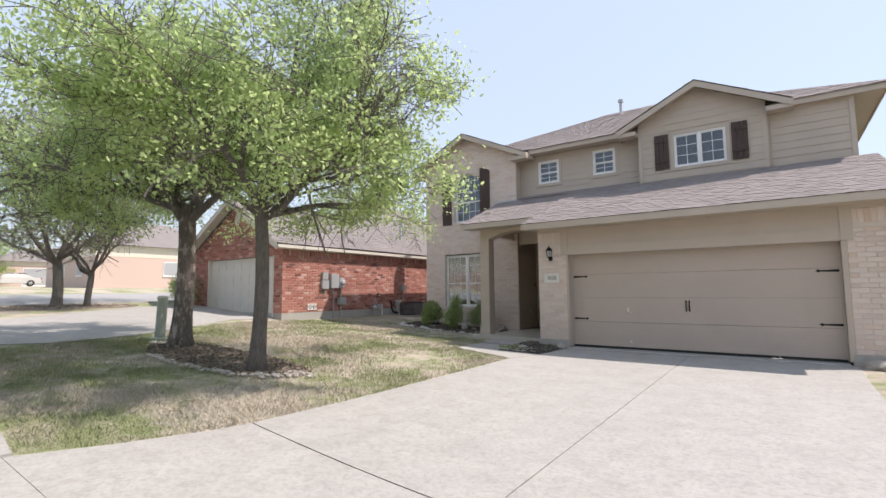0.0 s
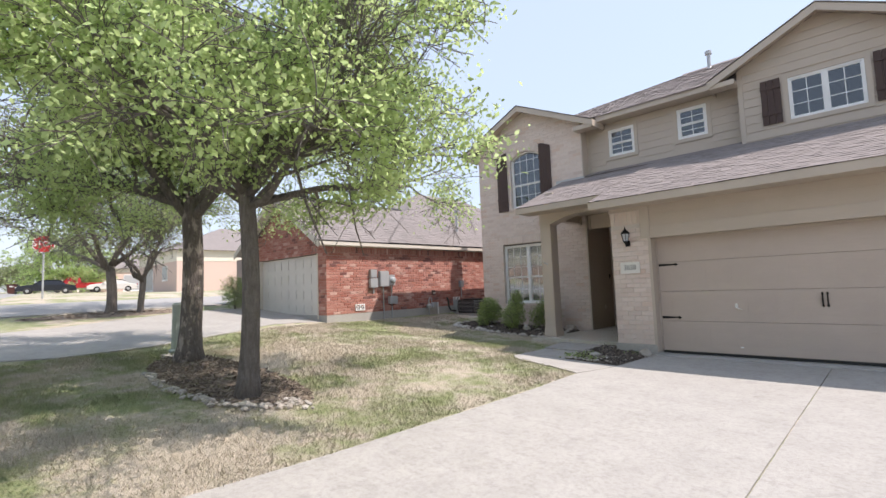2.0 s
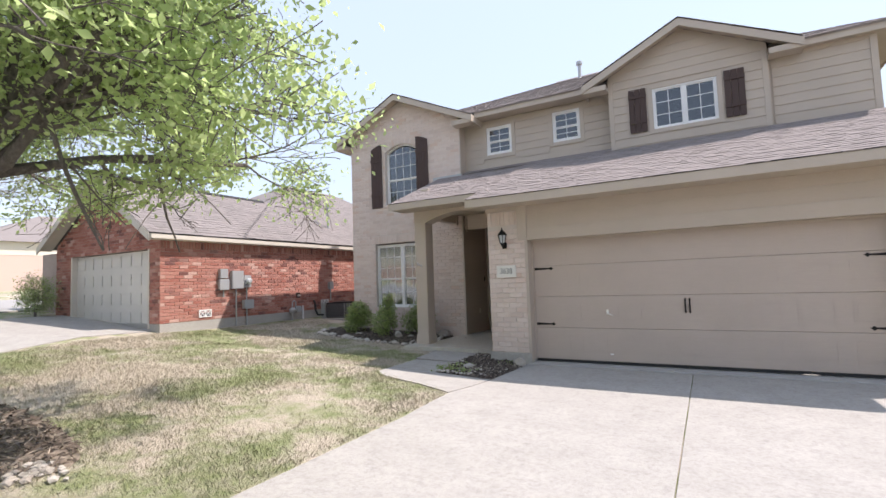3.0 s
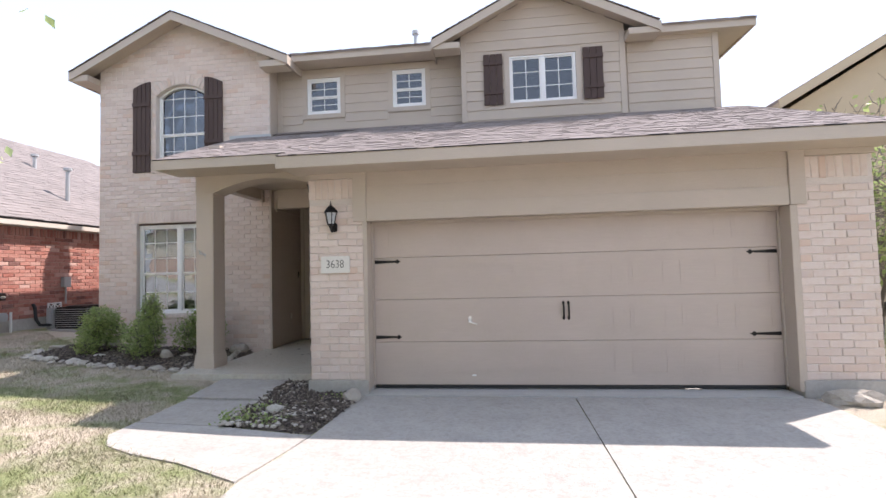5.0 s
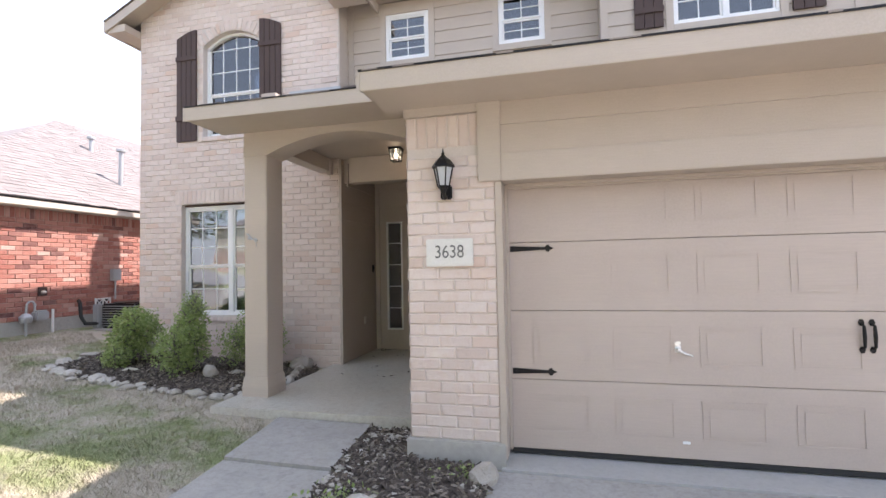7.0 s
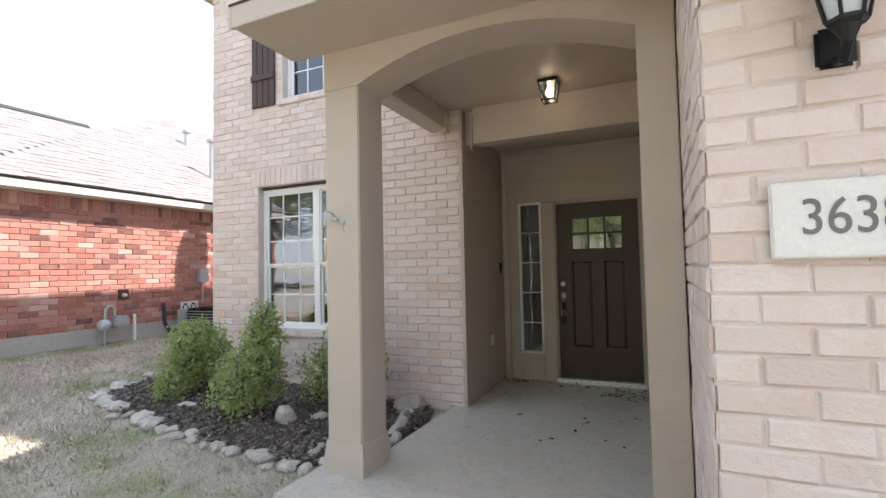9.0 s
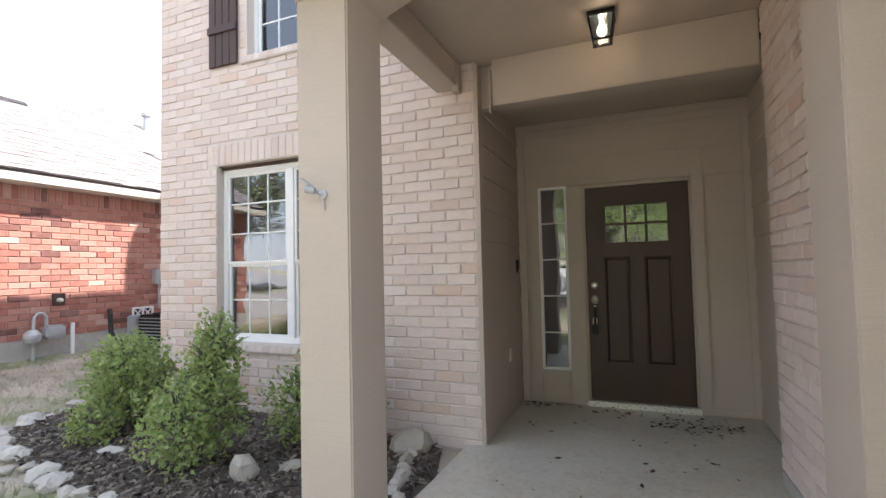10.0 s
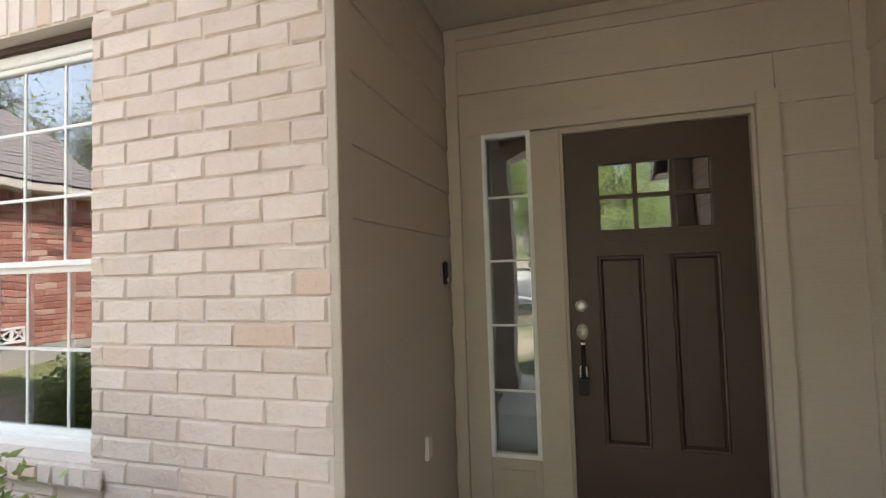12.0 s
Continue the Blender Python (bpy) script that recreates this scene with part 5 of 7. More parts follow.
part("recess", box(RX + 0.010, RX + 0.035, 14.02, 14.18, 1.06, 1.22, 0.004), DARK_WOOD, hb)
part("tap", lathe([(0.03, 0), (0.03, 0.06), (0.015, 0.09)], 10, m=Matrix.Translation((RX + 0.035, 14.09, 1.13)) @ Matrix.Rotation(radians(90), 4, "Y")), PALE_TRIM, hb)
db = thing("disconnect_box", "grey electrical disconnect box on brick", "electrical box")
part("box", box(RX + 0.014, RX + 0.12, 15.48, 15.68, 1.30, 1.55, 0.01), GREY_METAL, db)
part("conduit", tube([(RX + 0.06, 15.58, 0.9), (RX + 0.06, 15.58, 1.3)], 0.018, 8), GREY_METAL, db)
ac = thing("air_conditioner", "dark grey outdoor air conditioning unit on a pad", "air conditioner")
part("pad", box(-12.45, -11.3, 14.8, 15.95, 0.1, 0.34, 0.01), FOUNDATION, ac)
part("housing", box(-12.25, -11.45, 15.0, 15.8, 0.34, 0.84, 0.03), IRON, ac)
part("top_grille", lathe([(0.36, 0.838), (0.36, 0.86), (0.1, 0.88)], 20, m=Matrix.Translation((-11.85, 15.4, 0))), IRON, ac)
slat = mesh_of("louvre", box(-12.27, -11.43, 14.985, 15.0, -0.006, 0.006), GREY_METAL)
slat2 = mesh_of("louvre", box(-11.45, -11.435, 14.985, 15.8, -0.006, 0.006), GREY_METAL)
for k in range(9):
    part("louvre", slat, None, ac, at=Matrix.Translation((0, 0, 0.39 + k * 0.05)))
    part("louvre", slat2, None, ac, at=Matrix.Translation((0, 0, 0.39 + k * 0.05)))
for k in range(7):
    part("guard_bar", box(-11.437, -11.43, 15.02 + k * 0.125, 15.032 + k * 0.125, 0.36, 0.82), GREY_METAL, ac)
part("service_panel", box(-12.42, -12.26, 14.95, 15.3, 0.34, 0.83, 0.02), GREY_METAL, ac)
part("line_set", tube([(-12.58, 14.8, 0.92), (-12.47, 14.74, 0.86), (-12.42, 14.72, 0.60), (-12.38, 14.78, 0.46), (-12.30, 14.98, 0.44)], 0.035, 8), BLACK_RUBBER, ac, "black insulated pipe")

# ---- tan neighbour on the other side ----
TAN = painted("neighbour_tan_paint", (0.50, 0.40, 0.28), 0.6, 0.1)
tn = thing("neighbour_tan_house", "tan two-storey neighbour house with sloping rake", "house")
part("wall", prism([(5.05, -0.1), (14.0, -0.1), (14.0, 5.1), (9.5, 7.75), (5.05, 5.12)], 17.0, 27.0), TAN, tn)
for x0, s in ((4.6, 1), (14.4, -1)):
    part("rake_board", prism([(x0, 4.98), (9.5, 7.82), (9.5, 8.04), (x0, 5.20)], 16.62, 16.66), TAN, tn)
    part("roof_deck", prism([(x0, 5.15), (9.5, 7.99), (9.5, 8.05), (x0, 5.21)], 16.66, 27.3), SHINGLE, tn)
    part("soffit", prism([(x0, 5.0), (9.5, 7.84), (9.5, 7.98), (x0, 5.14)], 16.66, 17.0), TAN, tn)

# ---- houses down the side street ----
PINK = brick_mat("pale_pink_brick", (0.56, 0.42, 0.36), (0.62, 0.49, 0.43), (0.47, 0.36, 0.32), (0.55, 0.40, 0.33))
CREAM = painted("cream_house_paint", (0.66, 0.61, 0.52), 0.6, 0.1)


def far_house(x0, x1, y0, y1, zb, zw, zr, lower, label, windows, gable=False):
    h = thing("distant_house", label, "house", "houses down the street")
    part("wall", box(x0, x1, y0, y1, zb - 1.5, zb + 2.5, 0.0), lower, h)
    part("upper_wall", box(x0 - 0.02, x1 + 0.02, y0 - 0.02, y1 + 0.02, zb + 2.5, zw), CREAM, h)
    bm = bmesh.new()
    o, mx, my = 0.4, (x0 + x1) / 2, (y0 + y1) / 2
    ins = min(x1 - x0, y1 - y0) / 2
    r = [(x0 + ins, my), (x1 - ins, my)] if x1 - x0 > y1 - y0 else [(mx, y0 + ins), (mx, y1 - ins)]
    c = [bm.verts.new(p) for p in ((x0 - o, y0 - o, zw), (x1 + o, y0 - o, zw), (x1 + o, y1 + o, zw), (x0 - o, y1 + o, zw))]
    t = [bm.verts.new((*p, zr)) for p in r]
    if x1 - x0 > y1 - y0:
        fs = ((c[0], c[1], t[1], t[0]), (c[1], c[2], t[1]), (c[2], c[3], t[0], t[1]), (c[3], c[0], t[0]), (c[3], c[2], c[1], c[0]))
    else:
        fs = ((c[0], c[1], t[0]), (c[1], c[2], t[1], t[0]), (c[2], c[3], t[1]), (c[3], c[0], t[0], t[1]), (c[3], c[2], c[1], c[0]))
    for f in fs:
        bm.faces.new(f)
    part("roof", bm, FAR_SHINGLE, h)
    for wx, wy, wz, ww, wh, side in windows:
        if side == "e":
            b = (x1, x1 + 0.05, wy, wy + ww, zb + wz, zb + wz + wh)
            g = (x1 + 0.05, x1 + 0.055, wy + 0.06, wy + ww - 0.06, zb + wz + 0.06, zb + wz + wh - 0.06)
            s = (x1 + 0.0, x1 + 0.08, wy - 0.05, wy + ww + 0.05, zb + wz - 0.08, zb + wz - 0.001)
        else:
            b = (wx, wx + ww, y0 - 0.05, y0, zb + wz, zb + wz + wh)
            g = (wx + 0.06, wx + ww - 0.06, y0 - 0.055, y0 - 0.05, zb + wz + 0.06, zb + wz + wh - 0.06)
            s = (wx - 0.05, wx + ww + 0.05, y0 - 0.08, y0, zb + wz - 0.08, zb + wz - 0.001)
        w = part("window", box(*b), WHITE, h)
        part("pane", box(*g), GREY_METAL, w)
        part("sill", box(*s), WHITE, w)
    return h


far_house(-58, -46, 15.6, 30, 2.0, 5.5, 8.4, PINK, "pale pink brick and cream house across the side street", [(0, 21.0, 0.9, 1.6, 1.3, "e"), (0, 25.0, 0.9, 1.6, 1.3, "e"), (-56, 0, 0.0, 3.0, 2.2, "s"), (-50, 0, 0.9, 1.4, 1.3, "s")])
far_house(-88, -76, 15, 27, 2.4, 5.4, 8.0, PINK, "brick house with brown roof down the street", [(-86, 0, 0.9, 1.6, 1.3, "s"), (0, 18, 0.0, 3.0, 2.2, "e")])
far_house(-124, -112, 15, 26, 3.0, 5.4, 8.0, CREAM, "cream house with brown roof far down the street", [(-120, 0, 0.9, 1.6, 1.3, "s")])
far_house(-66, -54, -24, -14, 2.6, 5.4, 8.0, CREAM, "cream house across the street far off", [(0, -20, 0.9, 1.6, 1.3, "e")])
far_house(-12, 2, -30, -18, 0.0, 5.2, 8.0, CREAM, "cream house across the street", [(0, -26, 0.9, 1.6, 1.3, "e")])
far_house(6, 20, -30, -18, -0.2, 5.2, 8.0, PINK, "pink brick house across the street", [(0, -26, 0.9, 1.6, 1.3, "e")])
far_house(-34, -18, -30, -18, 0.8, 5.6, 8.2, PINK, "brick house across the street behind trees", [(0, -26, 0.9, 1.6, 1.3, "e")])


# ---- vehicles ----
CAR_GLASS = plain("car_glass", (0.02, 0.025, 0.03), 0.08, 0, 20, 0.1, 0.0)
RIM = plain("alloy_rim", (0.5, 0.5, 0.5), 0.35, 0.8)
TAIL = plain("tail_lamp", (0.35, 0.02, 0.02), 0.25)
HEAD = plain("head_lamp", (0.75, 0.75, 0.75), 0.15)


def paint(name, c):
    return plain(name, c, 0.22, 0.0, 15, 0.06, 0.0)


def vehicle(name, label, category, colour, at, length=4.6, kind="sedan"):
    """A parked vehicle along its local x, front at +x, standing on z = 0."""
    c = thing(name, label, category, at=at)
    L, wd = length, 1.80
    prof = {"sedan": [(0, .45), (.02, .82), (.17, .95), (.30, 1.40), (.58, 1.42), (.72, .98), (.95, .86), (1, .62), (1, .35), (0, .3)],
            "suv": [(0, .5), (.01, 1.05), (.06, 1.62), (.55, 1.70), (.70, 1.12), (.96, 1.0), (1, .7), (1, .4), (0, .38)],
            "truck": [(0, .55), (0, 1.08), (.40, 1.08), (.44, 1.75), (.64, 1.75), (.74, 1.15), (.97, 1.08), (1, .75), (1, .5), (0, .5)]}[kind]
    bm = bmesh.new()
    sides = []
    for y, k in ((-wd / 2, 0.0), (-wd / 2 + 0.06, 1.0), (wd / 2 - 0.06, 1.0), (wd / 2, 0.0)):
        row = []
        for u, z in prof:
            inset = 0.12 if (z > 1.1 and k == 0.0) else 0.0
            sgn = -1 if y < 0 else 1
            zz = z - (0.05 if k == 0.0 and z > 0.6 else 0.0)
            row.append(bm.verts.new((u * L, y - sgn * inset, zz)))
        sides.append(row)
    n = len(prof)
    for a, b in zip(sides, sides[1:]):
        for i in range(n):
            bm.faces.new((a[i], a[(i + 1) % n], b[(i + 1) % n], b[i]))
    bm.faces.new(sides[0][::-1]), bm.faces.new(sides[-1])
    part("body", bm, colour, c, smooth=False)
    top = max(z for _, z in prof)
    cab = {"sedan": (.20, .68), "suv": (.07, .66), "truck": (.45, .70)}[kind]
    for s in (-1, 1):
        y = s * (wd / 2 - 0.115)
        for a, b in ((cab[0] + .03, (cab[0] + cab[1]) / 2 - .01), ((cab[0] + cab[1]) / 2 + .01, cab[1] - .03)):
            part("side_window", prism([(a * L, top - 0.42), (b * L, top - 0.42), ((b - .03) * L, top - 0.08), ((a + .03) * L, top - 0.08)], y - 0.012 if s < 0 else y - 0.0, y + 0.0 if s < 0 else y + 0.012), CAR_GLASS, c)
        part("mirror", box(cab[1] * L - 0.1, cab[1] * L + 0.06, *sorted((s * (wd / 2), s * (wd / 2 + 0.17))), top - 0.46, top - 0.32, 0.03), colour, c)
        for u in (.19, .81):
            m = Matrix.Translation((u * L, s * (wd / 2 - 0.10), 0.33)) @ Matrix.Rotation(radians(90), 4, "X")
            w = part("wheel", lathe([(0.20, -0.10), (0.31, -0.11), (0.33, -0.06), (0.33, 0.06), (0.31, 0.11), (0.20, 0.10)], 20), BLACK_RUBBER, c, "black tyre", at=m)
            part("rim", lathe([(0.06, -0.115), (0.205, -0.09), (0.205, 0.09), (0.06, 0.115)], 14), RIM, w)
        part("tail_light", box(-0.015, 0.05, *sorted((s * wd * 0.30, s * wd * 0.47)), 0.74, 0.90, 0.01), TAIL, c)
        part("head_light", box(L - 0.08, L + 0.012, *sorted((s * wd * 0.28, s * wd * 0.46)), 0.62, 0.76, 0.01), HEAD, c)
    ws = {"sedan": ((.715, 1.0), (.60, 1.385)), "suv": ((.695, 1.15), (.57, 1.66)), "truck": ((.735, 1.18), (.655, 1.71))}[kind]
    bm = bmesh.new()
    q = []
    for (u, z), y in ((ws[0], -.72), (ws[0], .72), (ws[1], .60), (ws[1], -.60)):
        q.append(bm.verts.new((u * L + 0.03, y, z + 0.02)))
    bm.faces.new(q)
    part("windscreen", bm, CAR_GLASS, c)
    part("bumper", box(L - 0.06, L + 0.05, -wd / 2 + 0.05, wd / 2 - 0.05, 0.34, 0.52, 0.03), BLACK_RUBBER, c)
    part("bumper", box(-0.05, 0.06, -wd / 2 + 0.05, wd / 2 - 0.05, 0.36, 0.55, 0.03), BLACK_RUBBER, c)
    return c


def on_land(x, y, turn, dz=0.0):
    return Matrix.Translation((x, y, grade(x, y) + dz)) @ Matrix.Rotation(radians(turn), 4, "Z")


vehicle("parked_car", "white car parked on the street", "car", paint("white_car_paint", (0.75, 0.76, 0.78)), on_land(-6.3, -0.62, 177, -0.11), 3.9)
vehicle("dark_car", "black sedan parked down the street", "car", paint("black_car_paint", (0.012, 0.014, 0.02)), on_land(-62.0, 10.9, -98, 0.02), 4.7)
vehicle("red_pickup", "red pickup truck parked by a driveway", "truck", paint("red_car_paint", (0.35, 0.02, 0.02)), on_land(-69.5, 14.6, -95, 0.1), 5.3, "truck")
vehicle("silver_sedan", "silver white sedan parked on a driveway", "car", paint("silver_car_paint", (0.62, 0.60, 0.57)), on_land(-64.8, 17.0, -101, 0.05), 4.7)
vehicle("blue_car", "dark blue car parked on the far street", "car", paint("blue_car_paint", (0.05, 0.08, 0.16)), on_land(-72.0, -0.6, 14, -0.1), 4.8, "suv")
vehicle("grey_car", "dark red car parked far down the street", "car", paint("maroon_car_paint", (0.09, 0.03, 0.03)), on_land(-112, 10.0, 8, 0.0), 4.8, "suv")
vehicle("white_pickup", "white pickup far down the street", "truck", paint("far_white_paint", (0.6, 0.6, 0.6)), on_land(-118, 5.5, -4, -0.1), 5.2, "truck")


# ---- street furniture ----
BIN = plain("maroon_plastic", (0.075, 0.022, 0.016), 0.5, 0, 20, 0.15, 0.1)


def wheelie_bin(at, label):
    b = thing("wheelie_bin", label, "bin", "wheeled bins", at=at)
    bm = bmesh.new()
    lo = [bm.verts.new(p) for p in ((-0.27, -0.28, 0.08), (0.30, -0.28, 0.03), (0.30, 0.28, 0.03), (-0.27, 0.28, 0.08))]
    hi = [bm.verts.new(p) for p in ((-0.38, -0.36, 1.02), (0.40, -0.36, 1.02), (0.40, 0.36, 1.02), (-0.38, 0.36, 1.02))]
    for i in range(4):
        bm.faces.new((lo[i], lo[(i + 1) % 4], hi[(i + 1) % 4], hi[i]))
    bm.faces.new(lo[::-1]), bm.faces.new(hi)
    bmesh.ops.bevel(bm, geom=bm.edges[:], offset=0.03, segments=2, affect="EDGES")
    part("body", bm, BIN, b)
    part("rim", box(-0.41, 0.43, -0.39, 0.39, 0.98, 1.03, 0.015), BIN, b)
    part("hung_lid", prism([(0.45, 0.28), (0.52, 0.25), (0.50, 1.0), (0.44, 1.04)], -0.38, 0.38), BLACK_RUBBER, b, "black lid hanging open behind")
    for s in (-1, 1):
        part("wheel", lathe([(0.05, -0.035), (0.13, -0.035), (0.13, 0.035), (0.05, 0.035)], 16, m=Matrix.Translation((0.32, s * 0.27, 0.13)) @ Matrix.Rotation(radians(90), 4, "X")), BLACK_RUBBER, b)
    part("handle", tube([(0.40, -0.3, 1.0), (0.46, -0.28, 1.04), (0.46, 0.28, 1.04), (0.40, 0.3, 1.0)], 0.014, 8), BLACK_RUBBER, b)
    for k, (y0, y1) in enumerate(((-0.22, 0.22), (-0.16, 0.10))):
        part("decal_bar", box(-0.13, 0.13, -0.368, -0.345, 0.80 - k * 0.07, 0.84 - k * 0.07) if k else box(-0.2, 0.2, -0.368, -0.345, 0.80, 0.845), WHITE, b)
    return b


wheelie_bin(on_land(-11.6, 0.33, 96, -0.11), "maroon wheeled bin with hanging black lid on the kerb")
wheelie_bin(on_land(-65.5, 6.1, 90, 0.0), "maroon wheeled bin far down the street")

ss = thing("stop_sign", "red octagonal stop sign on a metal post", "road sign")
sx, sy, sz = -27.1, 4.65, 3.87
RED = plain("sign_red", (0.42, 0.022, 0.025), 0.35, 0, 20, 0.05, 0.0)
sm4 = Matrix.Translation((sx, sy, sz)) @ Matrix.Rotation(radians(78), 4, "Z")
oct_ = [(math.cos(radians(22.5 + 45 * k)), math.sin(radians(22.5 + 45 * k))) for k in range(8)]
part("border", prism([(u * 0.41, w * 0.41) for u, w in oct_], -0.004, 0.0), WHITE, ss, at=sm4)
part("panel", prism([(u * 0.385, w * 0.385) for u, w in oct_], -0.008, -0.004), RED, ss, at=sm4)
part("post", tube([(sx - 0.05, sy + 0.01, grade(sx, sy) - 0.3), (sx - 0.05, sy + 0.01, sz + 0.3)], 0.035, 8), GREY_METAL, ss)
cu = bpy.data.curves.new("stop_word", "FONT")
cu.body, cu.size, cu.extrude, cu.align_x, cu.align_y = "STOP", 0.31, 0.002, "CENTER", "CENTER"
tmp = new("stop_curve", cu)
me = bpy.data.meshes.new_from_object(tmp.evaluated_get(bpy.context.evaluated_depsgraph_get()))
me.transform(sm4 @ pose(0, -0.012, 0, 90, 0, 0))
me.materials.clear(), me.materials.append(WHITE)
bpy.data.objects.remove(tmp)
part("lettering", me, None, ss, "white letters")

ped = thing("utility_pedestal", "weathered green-grey cable pedestal on the lawn", "utility pedestal")
PGREEN = plain("pedestal_plastic", (0.36, 0.40, 0.35), 0.6, 0, 15, 0.15, 0.1)
px, py = -9.75, 4.76
pz = grade(px, py)
pm_ = Matrix.Translation((px, py, pz)) @ Matrix.Rotation(radians(4), 4, "Y")
part("shell", lathe([(0.13, -0.05), (0.13, 0.03), (0.095, 0.06), (0.09, 0.80)], 12), PGREEN, ped, at=pm_)
part("cap", lathe([(0.10, 0.80), (0.10, 0.84), (0.07, 0.87)], 12), PGREEN, ped, at=pm_)

# dish on the roof's far edge, which throws the round shadow on the red wall
dish = thing("satellite_dish", "grey satellite dish at the roof's edge", "satellite dish")
dm = Matrix.Translation((-9.9, 17.03, 6.27)) @ Matrix.Rotation(radians(-28), 4, "Z") @ Matrix.Rotation(radians(55), 4, "Y")
part("reflector", lathe([(0.05, -0.09), (0.24, -0.06), (0.43, 0.0), (0.44, 0.005), (0.43, 0.01), (0.24, -0.045), (0.05, -0.075)], 24), GREY_METAL, dish, at=dm)
part("mast", tube([(-9.9, 17.03, 5.4), (-9.9, 17.03, 6.22)], 0.025, 8), GREY_METAL, dish)
part("feed_arm", tube([(0, 0, 0), (0.22, 0, 0.25)], 0.012, 6), GREY_METAL, dish, at=dm)


# ---- planting ----
def leaf_mat(name, a, b, c, trans=0.35):
    m = Mat(name, 0.55)
    r = m.rand()
    col = m.mix(m.ramp(r, 0, 0.6), a, b)
    col = m.mix(m.ramp(r, 0.75, 1.0), col, c)
    col = m.mix(m.math("MULTIPLY", m.noise(1.4, 3), 0.35), col, a)
    m.colour(col)
    t = m.t
    tr = t.nodes.new("ShaderNodeBsdfTranslucent")
    m.put(tr.inputs[0], m.mix(0.5, col, c))
    mx = t.nodes.new("ShaderNodeMixShader")
    mx.inputs[0].default_value = trans
    t.links.new(m.b.outputs[0], mx.inputs[1]), t.links.new(tr.outputs[0], mx.inputs[2])
    t.links.new(mx.outputs[0], t.nodes["Material Output"].inputs[0])
    return m.m


def bark_mat(name, c):
    m = Mat(name, 0.95)
    g = m.noise(9, 6, 0.7, (3.0, 3.0, 0.6))
    f = m.noise(40, 4)
    m.colour(m.mix(g, shade(c, 0.55), m.mix(f, shade(c, 0.9), shade(c, 1.3))))
    m.bump(m.math("ADD", g, m.math("MULTIPLY", f, 0.4)), 0.9, 0.03)
    return m.m


LEAF = leaf_mat("spring_elm_leaf", (0.33, 0.46, 0.16), (0.45, 0.57, 0.23), (0.57, 0.66, 0.35), 0.72)
LEAF_OLIVE = leaf_mat("oak_leaf", (0.21, 0.26, 0.12), (0.29, 0.34, 0.16), (0.38, 0.42, 0.22), 0.55)
SHRUB_LEAF = leaf_mat("boxwood_leaf", (0.19, 0.27, 0.09), (0.30, 0.39, 0.135), (0.45, 0.53, 0.24), 0.45)
BARK = bark_mat("grey_bark", (0.21, 0.185, 0.165))


def peeling_mat(name, c, pale):
    m = Mat(name, 0.95)
    g, f = m.noise(9, 6, 0.7, (3.0, 3.0, 0.6)), m.noise(40, 4)
    flake = m.noise(5, 4, 0.6, (1.6, 1.6, 0.7), 0.52, 0.60)
    m.colour(m.mix(flake, m.mix(g, shade(c, 0.55), m.mix(f, shade(c, 0.9), shade(c, 1.25))), m.mix(f, shade(pale, 0.85), pale)))
    m.bump(m.math("ADD", g, m.math("MULTIPLY", flake, -0.8)), 0.9, 0.03)
    return m.m


PEELING = peeling_mat("peeling_bark", (0.20, 0.17, 0.15), (0.44, 0.38, 0.33))


def leaves_mesh(name, points, rng, size, mat, droop=0.3):
    """Small folded leaves at points: two triangles each, turned at random."""
    n = len(points)
    p = np.asarray(points)
    d = rng.normal(size=(n, 3))
    d[:, 2] -= droop
    d /= np.linalg.norm(d, axis=1)[:, None]
    u = np.cross(d, rng.normal(size=(n, 3)))
    u /= np.linalg.norm(u, axis=1)[:, None] + 1e-6
    s = size * rng.uniform(0.6, 1.35, n)[:, None]
    nrm = np.cross(d, u)
    a, b = p, p + d * s
    m = p + d * s * 0.45
    l, r = m + u * s * 0.30 + nrm * s * 0.08, m - u * s * 0.30 + nrm * s * 0.08
    v = np.stack([a, l, b, r], 1).reshape(-1, 3)
    i = np.arange(n)[:, None] * 4
    f = np.concatenate([i + np.array([[0, 1, 2]]), i + np.array([[0, 2, 3]])], 1).reshape(-1, 3)
    me = bpy.data.meshes.new(name)
    me.vertices.add(len(v)), me.loops.add(f.size), me.polygons.add(len(f))
    me.vertices.foreach_set("co", v.astype(np.float32).ravel())
    me.loops.foreach_set("vertex_index", f.astype(np.int32).ravel())
    me.polygons.foreach_set("loop_start", np.arange(0, f.size, 3, dtype=np.int32))
    me.update(calc_edges=True)
    me.materials.append(mat)
    return me


